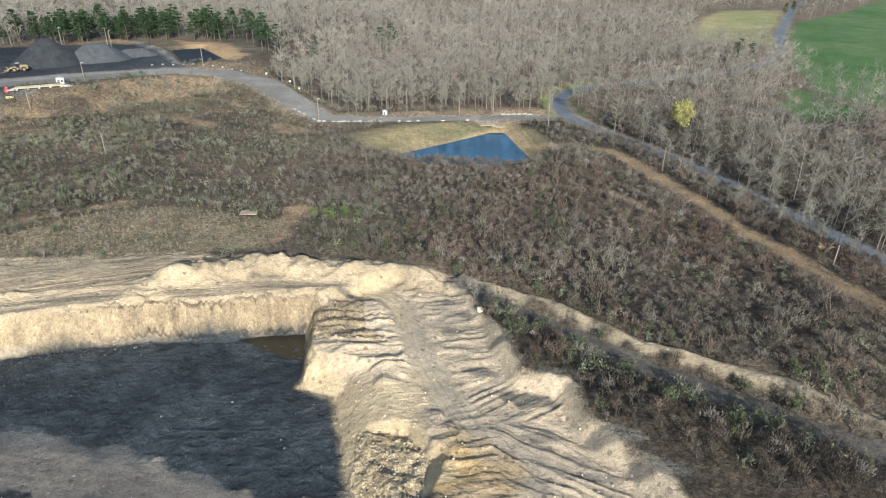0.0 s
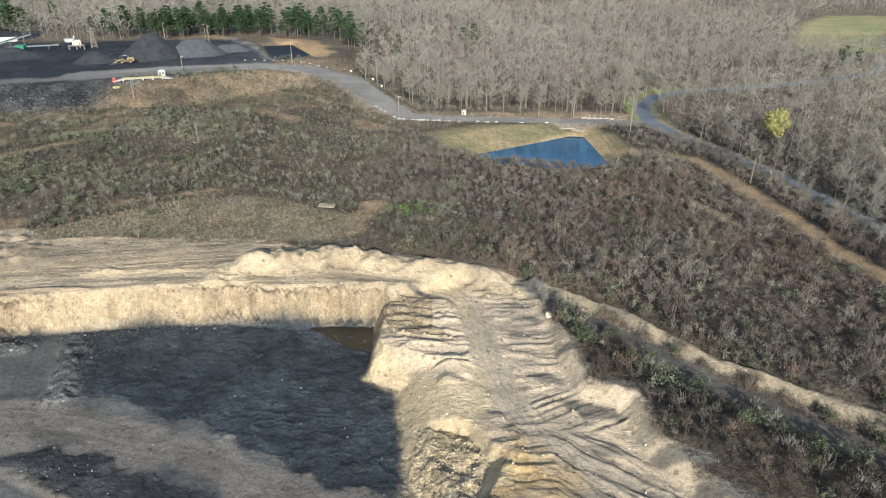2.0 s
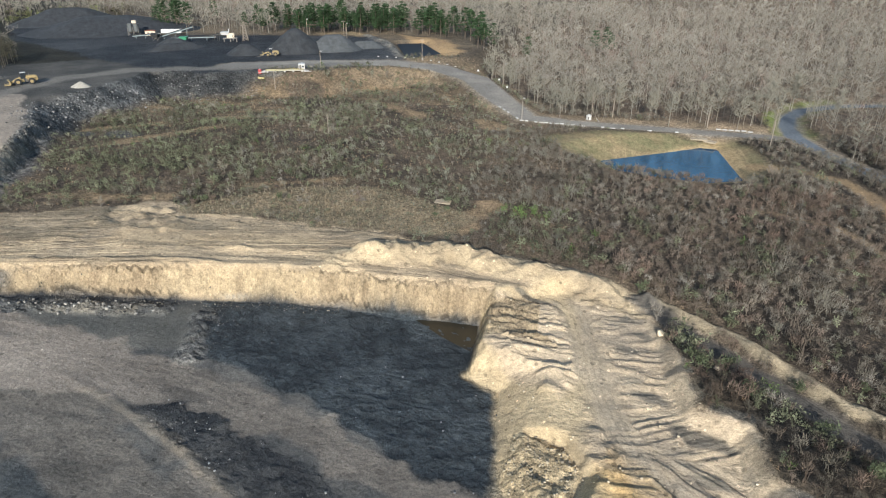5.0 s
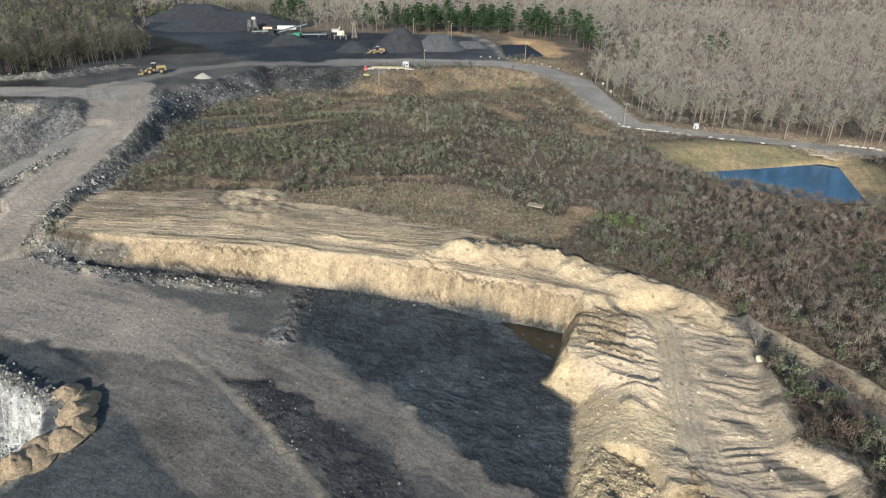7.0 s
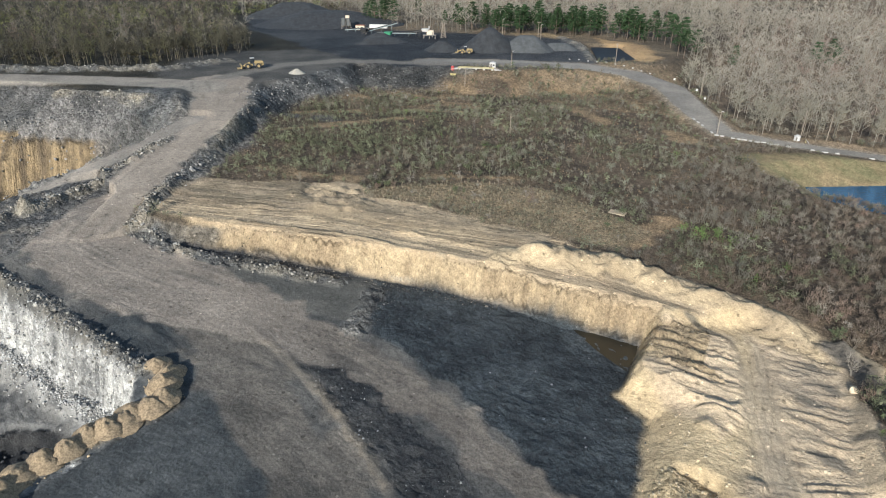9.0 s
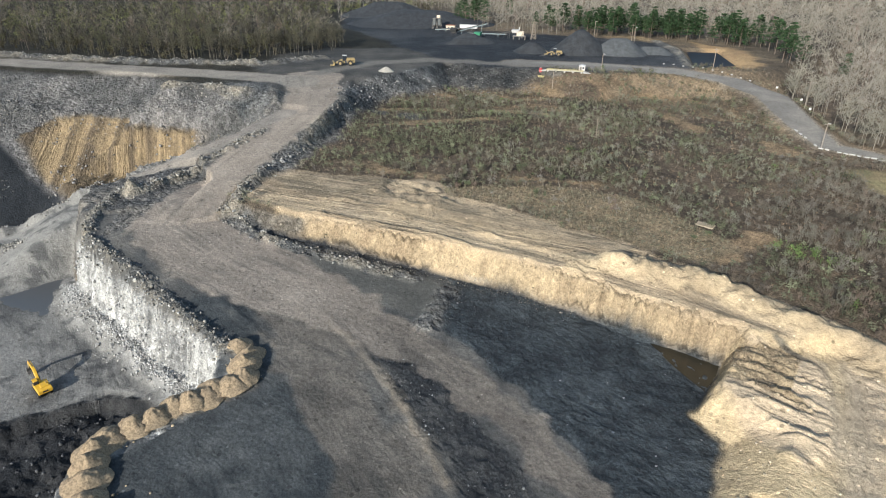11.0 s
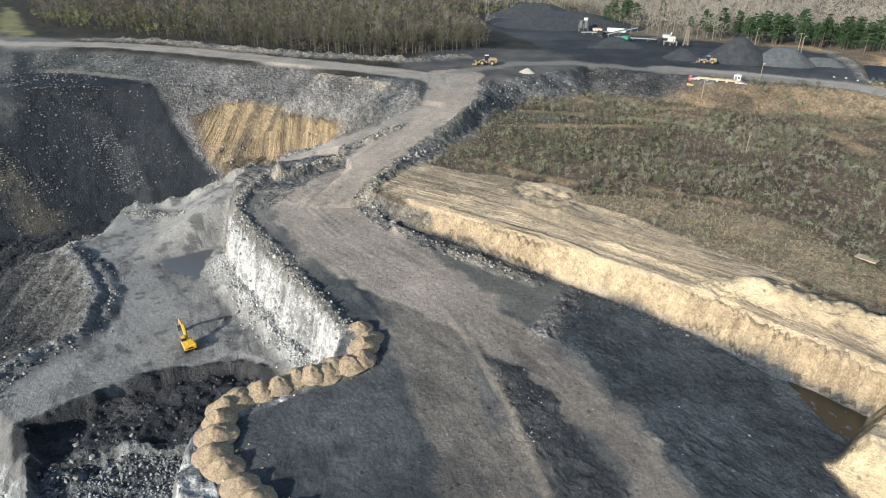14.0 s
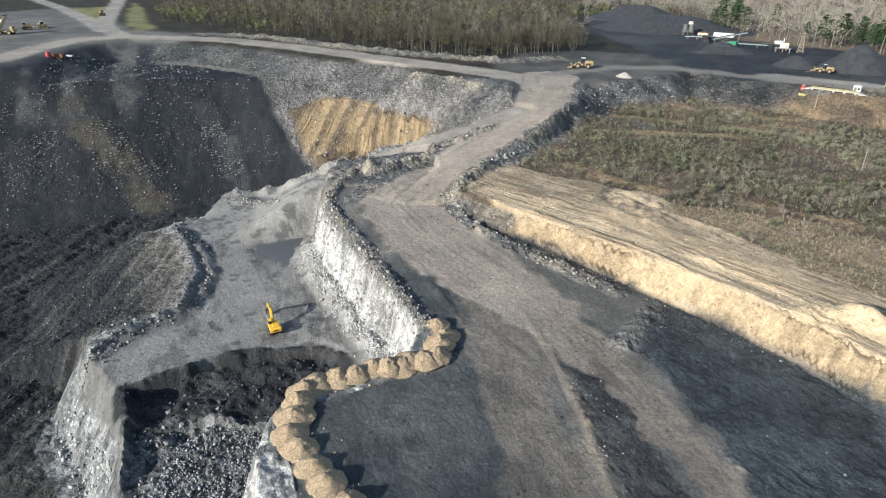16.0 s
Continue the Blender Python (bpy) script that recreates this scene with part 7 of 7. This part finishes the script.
def trailer(px, py, turn):
    top = new("box_trailer")
    part("body", box(B(), (15.0, 2.6, 2.9), (0, 0, 2.75), bevel=0.06), M_WHITE, top)
    for k in range(13):
        part("rib", box(B(), (0.08, 2.68, 2.7), (-6.6 + 1.1 * k, 0, 2.75)), M_WHITE, top)
    part("door", box(B(), (0.06, 2.4, 2.6), (7.53, 0, 2.75)), M_WHITE, top)
    part("chassis", box(B(), (13.0, 1.0, 0.3), (0, 0, 1.15)), M_STEEL, top)
    for wx in (4.4, 5.7):
        for wy in (-1.05, 1.05):
            part("wheel", rod(B(), 0.52, 0.52, 0.4, (wx, wy, 0.52), (90, 0, 0), 14), M_BLACK, top)
    for wy in (-0.8, 0.8):
        part("landing_leg", box(B(), (0.15, 0.15, 1.1), (-4.8, wy, 0.55)), M_STEEL, top)
    return placed(top, px, py, turn, "white box trailer parked behind the screening plant", "trailer", size=0.8)


def conveyor(px, py, turn, length, rise, mat=None, low=1.4):
    top = new("conveyor")
    mat = mat or M_TEAL
    a, b = Vector((-length / 2, 0, low)), Vector((length / 2, 0, low + rise))
    for wy in (-0.55, 0.55):
        part("side_beam", between(B(), a + Vector((0, wy, 0)), b + Vector((0, wy, 0)), 0.18, 0.55), mat, top)
    part("belt", between(B(), a + Vector((0, 0, 0.25)), b + Vector((0, 0, 0.25)), 0.08, 0.95), M_BLACK, top)
    for u in (0.12, 0.45, 0.8):
        p = a.lerp(b, u)
        for wy in (-0.6, 0.6):
            part("support", between(B(), (p.x, wy, 0), (p.x, wy, p.z), 0.18), mat, top)
    part("head_drum", rod(B(), 0.4, 0.4, 1.3, b, (90, 0, 0), 14), M_STEEL, top)
    for k in range(6):
        p = a.lerp(b, (k + 0.5) / 6)
        part("roller", rod(B(), 0.1, 0.1, 1.1, (p.x, 0, p.z + 0.12), (90, 0, 0), 8), M_STEEL, top)
    return placed(top, px, py, turn, "pale blue-grey sloping belt conveyor above black coal", "conveyor", 0, "conveyors of the plant")


def silos(px, py, turn):
    top = new("loading_bin")
    for k in (-1, 1):
        bin_ = part("silo", rod(B(), 2.0, 2.0, 6.0, (k * 2.4, 0, 6.5), seg=20), M_BIN, top)
        part("hopper", rod(B(), 0.5, 2.0, 1.8, (k * 2.4, 0, 2.6), seg=20), M_STEEL, bin_)
        part("lid", rod(B(), 2.05, 0.6, 0.7, (k * 2.4, 0, 9.85), seg=20), M_BIN, bin_)
    for wx in (-4.3, 0, 4.3):
        for wy in (-1.8, 1.8):
            part("leg", box(B(), (0.3, 0.3, 7.0), (wx, wy, 3.5)), M_STEEL, top)
    part("top_house", box(B(), (3.4, 2.4, 2.2), (1.5, 0, 11.2), bevel=0.05), M_TAN, top)
    part("walkway", box(B(), (9.0, 4.4, 0.12), (0, 0, 9.5)), M_STEEL, top)
    return placed(top, px, py, turn, "grey twin loading bins on steel legs against the coal bank", "loading bin", 0, "", 0.72)


def cabin(px, py, turn, size, wall, roof_mat, label, category="cabin", door_side=1):
    lx, ly, lz = size
    top = new("site_cabin")
    part("wall", box(B(), (lx, ly, lz), (0, 0, lz / 2 + 0.15), bevel=0.03), wall, top)
    part("roof", profile(B(), [(-lx / 2 - 0.2, lz + 0.12), (lx / 2 + 0.2, lz + 0.12), (lx / 2 + 0.2, lz + 0.25), (0, lz + 0.6), (-lx / 2 - 0.2, lz + 0.25)], ly + 0.4), roof_mat, top)
    d = part("door", box(B(), (0.9, 0.05, 2.0), (-lx * 0.2, -ly / 2 - 0.025, 1.15)), M_STEEL, top)
    part("handle", box(B(), (0.06, 0.06, 0.15), (-lx * 0.2 + 0.35, -ly / 2 - 0.07, 1.1)), M_BLACK, d)
    w = part("window", box(B(), (lx * 0.28, 0.05, 0.8), (lx * 0.22, -ly / 2 - 0.025, 1.55)), M_GLASS, top)
    part("frame", box(B(), (lx * 0.28 + 0.16, 0.03, 0.96), (lx * 0.22, -ly / 2 - 0.012, 1.55)), M_WHITE, w)
    return placed(top, px, py, turn, label, category)


def crusher(px, py, turn):
    top = new("crushing_plant")
    part("frame", box(B(), (8.0, 3.0, 0.5), (0, 0, 2.2)), M_STEEL, top)
    for wx in (-3.5, 0, 3.5):
        for wy in (-1.3, 1.3):
            part("leg", box(B(), (0.28, 0.28, 2.2), (wx, wy, 1.1)), M_STEEL, top)
    part("body", box(B(), (4.2, 2.8, 2.6), (0.5, 0, 3.7), bevel=0.1), M_TAN, top, "dusty tan crusher housing")
    hop = box(B(), (3.4, 3.4, 1.6), (-2.6, 0, 5.0), taper=1.35)
    part("feed_hopper", hop, M_WHITE, top, "pale feed hopper")
    part("motor", rod(B(), 0.5, 0.5, 1.4, (2.9, 0, 3.2), (90, 0, 0), 14), M_BLACK, top)
    part("chimney", rod(B(), 0.3, 0.3, 2.4, (-0.4, 0.8, 6.0), seg=10), M_WHITE, top)
    part("ladder", box(B(), (0.5, 0.12, 3.0), (1.8, -1.5, 2.5)), M_STEEL, top)
    return placed(top, px, py, turn, "dusty tan and white crushing plant beside the steel tower", "crusher")


def lattice_tower(px, py, height=11.0, base=1.5):
    top = new("lattice_tower")
    corners = [(-1, -1), (1, -1), (1, 1), (-1, 1)]
    for cx, cy in corners:
        part("leg", between(B(), (cx * base, cy * base, 0), (cx * 0.35, cy * 0.35, height), 0.17), M_WOOD, top)
    levels = 7
    for k in range(levels):
        z0, z1 = height * k / levels, height * (k + 1) / levels
        w0, w1 = base + (0.35 - base) * k / levels, base + (0.35 - base) * (k + 1) / levels
        bm = B()
        for q in range(4):
            a, b = corners[q], corners[(q + 1) % 4]
            between(bm, (a[0] * w0, a[1] * w0, z0), (b[0] * w1, b[1] * w1, z1), 0.12)
            between(bm, (a[0] * w1, a[1] * w1, z1), (b[0] * w1, b[1] * w1, z1), 0.12)
        part("brace", bm, M_WOOD, top)
    for z in (height * 0.8, height * 0.92):
        part("cross_arm", box(B(), (4.2, 0.2, 0.2), (0, 0, z)), M_WOOD, top)
    return placed(top, px, py, 25, "weathered brown lattice tower in the coal yard", "tower", -0.3)


trailer(-293, 330, 28)
cabin(-302, 322, 30, (6, 3, 2.8), M_TAN, M_RUST, "small tan cabin beside the white trailer")
silos(-311, 318, 30)
conveyor(-296, 312, 30, 16, 1.2)
conveyor(-277, 316, 40, 19, 5.0)
conveyor(-262, 312, 20, 26, 0.8)
conveyor(-252, 318, -20, 15, 3.0, M_STEEL)
crusher(-240, 317, 30)
lattice_tower(-236, 326)


def hopper_bin(px, py, turn, mat, label):
    top = new("feed_hopper")
    part("bowl", box(B(), (3.2, 3.0, 1.8), (0, 0, 2.6), taper=1.4), mat, top)
    for wx in (-1.2, 1.2):
        for wy in (-1.1, 1.1):
            part("leg", box(B(), (0.2, 0.2, 1.8), (wx, wy, 0.9)), M_STEEL, top)
    part("chute", box(B(), (1.0, 1.0, 0.8), (0, 0, 1.4), taper=1.4), M_STEEL, top)
    return placed(top, px, py, turn, label, "hopper")


hopper_bin(-262, 304, 20, M_GREEN, "small green steel hopper under the conveyors")
hopper_bin(-284, 306, 20, M_BLACK, "black steel hopper beside the coal bank")

# weighbridge and gate at the yard's edge
def weighbridge(px, py, turn):
    top = new("weighbridge")
    part("deck", box(B(), (20, 3.0, 0.3), (0, 0, 0.75), bevel=0.03), M_CONCRETE, top)
    for wy in (-1.5, 1.5):
        part("side_rail", box(B(), (20, 0.15, 0.25), (0, wy, 1.1)), M_BRIGHT, top, "yellow side rail")
        for k in range(7):
            part("rail_post", box(B(), (0.12, 0.12, 0.5), (-9.6 + 3.2 * k, wy, 0.85)), M_BRIGHT, top)
    for k in range(5):
        part("footing", box(B(), (0.8, 3.2, 0.7), (-9 + 4.5 * k, 0, 0.3)), M_CONCRETE, top)
    for side in (-1, 1):
        part("ramp", profile(B(), [(side * 10, 0.9), (side * 14, 0.05), (side * 10, 0.05)], 3.2), M_CONCRETE, top)
    return placed(top, px, py, turn, "long weighbridge with yellow side rails at the yard", "weighbridge", 0, "", 0.85)


weighbridge(-161, 248.5, 27)
cabin(-156, 255, 27, (2.7, 2.4, 2.3), M_WHITE, M_WHITE, "small white weighing hut beside the yellow rails")


def skip_bin(px, py, turn, size, mat, label, category="skip"):
    lx, ly, lz = size
    top = new("steel_bin")
    part("shell", box(B(), (lx, ly, lz), (0, 0, lz / 2 + 0.12), taper=1.08), mat, top)
    part("load", box(B(), (lx * 0.98, ly * 0.98, 0.2), (0, 0, lz + 0.1), bevel=0.05), M_BLACK, top)
    for k in range(4):
        part("rib", box(B(), (0.12, ly * 1.09, lz * 0.9), (-lx * 0.36 + lx * 0.24 * k, 0, lz / 2 + 0.12)), mat, top)
    for wx in (-lx * 0.35, lx * 0.35):
        part("skid", box(B(), (0.2, ly * 0.9, 0.2), (wx, 0, 0.08)), M_STEEL, top)
    return placed(top, px, py, turn, label, category)


def fuel_tank(px, py, turn, mat, label, r=1.0, ln=2.6, upright=True):
    top = new("fuel_tank")
    bm = rod(B(), r, r, ln, (0, 0, ln / 2 + 0.25), (0, 0, 0) if upright else (0, 90, 0), 18)
    part("shell", bm, mat, top)
    part("cap", rod(B(), 0.25, 0.25, 0.25, (0, 0, ln + 0.3)), M_WHITE, top)
    for wy in (-r * 0.6, r * 0.6):
        part("foot", box(B(), (r * 1.6, 0.2, 0.3), (0, wy, 0.15)), M_STEEL, top)
    return placed(top, px, py, turn, label, "tank")


fuel_tank(-170.5, 243, 0, M_RED, "red tank with a white cap at the yard's edge", 0.75, 1.9)
skip_bin(-169, 241.5, 25, (2.6, 1.5, 0.9), M_BRIGHT, "yellow steel bin beside the red tank")
fuel_tank(-388, -45.5, 0, M_RED, "bright red fuel tank at the pit's rim", 1.2, 2.6)
skip_bin(-390, -41, 60, (5.0, 2.4, 2.0), M_RUST, "rusty open-topped steel bin at the pit's rim")
skip_bin(-396, -36.5, 70, (3.0, 1.8, 0.9), M_WHITE, "low white steel bin at the pit's rim")


# ---- along the paved road ----
def utility_pole(px, py, height, label, arm=True, lamp=False, mat=None):
    top = new("utility_pole")
    part("post", rod(B(), 0.16, 0.11, height, (0, 0, height / 2), seg=8), mat or M_WOOD, top)
    if arm:
        a = part("cross_arm", box(B(), (2.2, 0.12, 0.14), (0, 0, height - 0.5)), M_WOOD, top)
        for k in (-0.95, 0, 0.95):
            part("insulator", rod(B(), 0.06, 0.05, 0.2, (k, 0, height - 0.33), seg=6), M_WHITE, a)
    if lamp:
        part("lamp_head", box(B(), (0.9, 0.25, 0.15), (0.5, 0, height - 0.2)), M_WHITE, top)
    placed(top, px, py, 40, label, "pole", -0.3, "poles along the road")


for px, py, h, arm, lamp in ((-47, 230, 9, True, True), (-15, 250, 9, False, False), (38, 222, 10, False, False), (43, 252, 10, True, False), (-23, 249, 10, False, False), (-66, 276, 11, True, False),
                             (-115, 303, 11, True, False), (-205, 345, 12, False, True), (-160, 238, 8, False, False), (-109, 192, 7, False, False), (-183, 350, 11, True, False), (20, 250, 9, False, False),
                             (66, 178, 8, False, False), (84, 118, 5, False, False), (-150, 262, 8, False, True), (-176, 340, 11, False, True)):
    utility_pole(px, py, h, "weathered wooden utility pole with a cross-arm" if arm else "slim weathered pole at the road's side", arm, lamp)


def barrier(px, py, turn, ln):
    ob = part("road_barrier", profile(B(), [(-ln / 2, 0), (ln / 2, 0), (ln / 2, 0.2), (ln / 2 - 0.05, 0.45), (-ln / 2 + 0.05, 0.45), (-ln / 2, 0.2)], 0.4, 0.04), M_CONCRETE)
    ob.matrix_basis = pose(px, py, ground_at(px, py) - 0.02, 0, 0, turn)
    tagged(ob, "pale concrete barrier block along the road edge", "barrier", "barriers along the paved road")


def barriers():
    gen = random.Random(8)
    line = [(-59, 243.5), (-47, 229.8), (-38, 230.8), (-28, 233), (-10, 236), (14, 240)]
    for k in range(26):
        w = k / 25 * (len(line) - 1)
        i = min(int(w), len(line) - 2)
        f = w - i
        (ax, ay), (bx, by) = line[i], line[i + 1]
        if gen.random() < 0.72:
            barrier(ax + (bx - ax) * f, ay + (by - ay) * f, math.degrees(math.atan2(by - ay, bx - ax)), gen.uniform(1.1, 1.9))
    for k in range(6):
        barrier(24 + 2.2 * k, 249.3, 3, 1.7)
    for k in range(12):
        w = k / 11
        barrier(-138 + 50 * w, 300 + 4 * math.sin(w * 3.0), -5, 0.9)


barriers()


def booth(px, py, turn):
    top = new("gate_booth")
    part("tank", rod(B(), 1.5, 1.5, 2.3, (0, 0, 1.3), seg=20), M_WHITE, top)
    part("roof", rod(B(), 1.65, 0.3, 0.7, (0, 0, 2.75), seg=20), M_WHITE, top)
    part("door", box(B(), (0.8, 0.1, 1.7), (0, -1.48, 1.0)), M_STEEL, top)
    part("base", rod(B(), 1.7, 1.7, 0.2, (0, 0, 0.1), seg=20), M_CONCRETE, top)
    return placed(top, px, py, turn, "round white hut at the road gate", "hut", size=0.66)


booth(-23.5, 244.2, 0)


def gate(px, py, turn):
    top = new("barrier_gate")
    part("post", box(B(), (0.25, 0.25, 1.4), (0, 0, 0.7)), M_BRIGHT, top)
    part("arm", box(B(), (5.0, 0.12, 0.16), (2.4, 0, 1.2), (0, 4, 0)), M_WHITE, top)
    part("counterweight", box(B(), (0.6, 0.3, 0.4), (-0.4, 0, 1.15)), M_STEEL, top)
    return placed(top, px, py, turn, "white swing arm gate beside the hut", "gate", size=0.8)


gate(-20.5, 243, -70)


def road_sign(px, py, turn, mat, label):
    top = new("road_sign")
    part("post", box(B(), (0.1, 0.1, 2.2), (0, 0, 1.1)), M_STEEL, top)
    part("panel", box(B(), (0.9, 0.05, 0.8), (0, -0.08, 2.0), bevel=0.02), mat, top)
    return placed(top, px, py, turn, label, "sign")


road_sign(-69, 281, 30, M_WHITE, "small white sign on a post by the curve")
road_sign(-63, 272, 30, M_WHITE, "small white sign on a post by the curve")
road_sign(-82, 291, 30, M_WHITE, "small white sign on a post by the curve")
road_sign(96, 166, 60, M_BRIGHT, "yellow warning sign beside the woodland road")


def slab(px, py, size, turn, label):
    ob = part("concrete_slab", box(B(), size, (0, 0, size[2] / 2), bevel=0.05), M_SLAB)
    ob.matrix_basis = pose(px, py, ground_at(px, py) - 0.05, 0, 0, turn)
    tagged(ob, label, "slab")


slab(17, 238.5, (6, 3, 0.4), 10, "broken pale concrete slab above the pond")
slab(21, 237, (4, 2.5, 0.5), -25, "tilted pale concrete slab at the pond's bank")
slab(-49, 143.5, (4.2, 2.4, 0.35), 5, "pale flat slab lying in the brush")


def stump_pile(px, py):
    top = new("brush_pile")
    gen = random.Random(6)
    for k in range(16):
        a = gen.uniform(0, 6.28)
        b = B()
        between(b, (math.cos(a) * gen.uniform(0, 1.6), math.sin(a) * gen.uniform(0, 1.6), 0.1), (math.cos(a + 2.4) * 1.6, math.sin(a + 2.4) * 1.6, gen.uniform(0.6, 1.7)), 0.22)
        part("log", b, M_HEAP, top)
    return placed(top, px, py, 0, "pile of pale cut logs and brush beside the trail", "log pile")


stump_pile(86, 125)
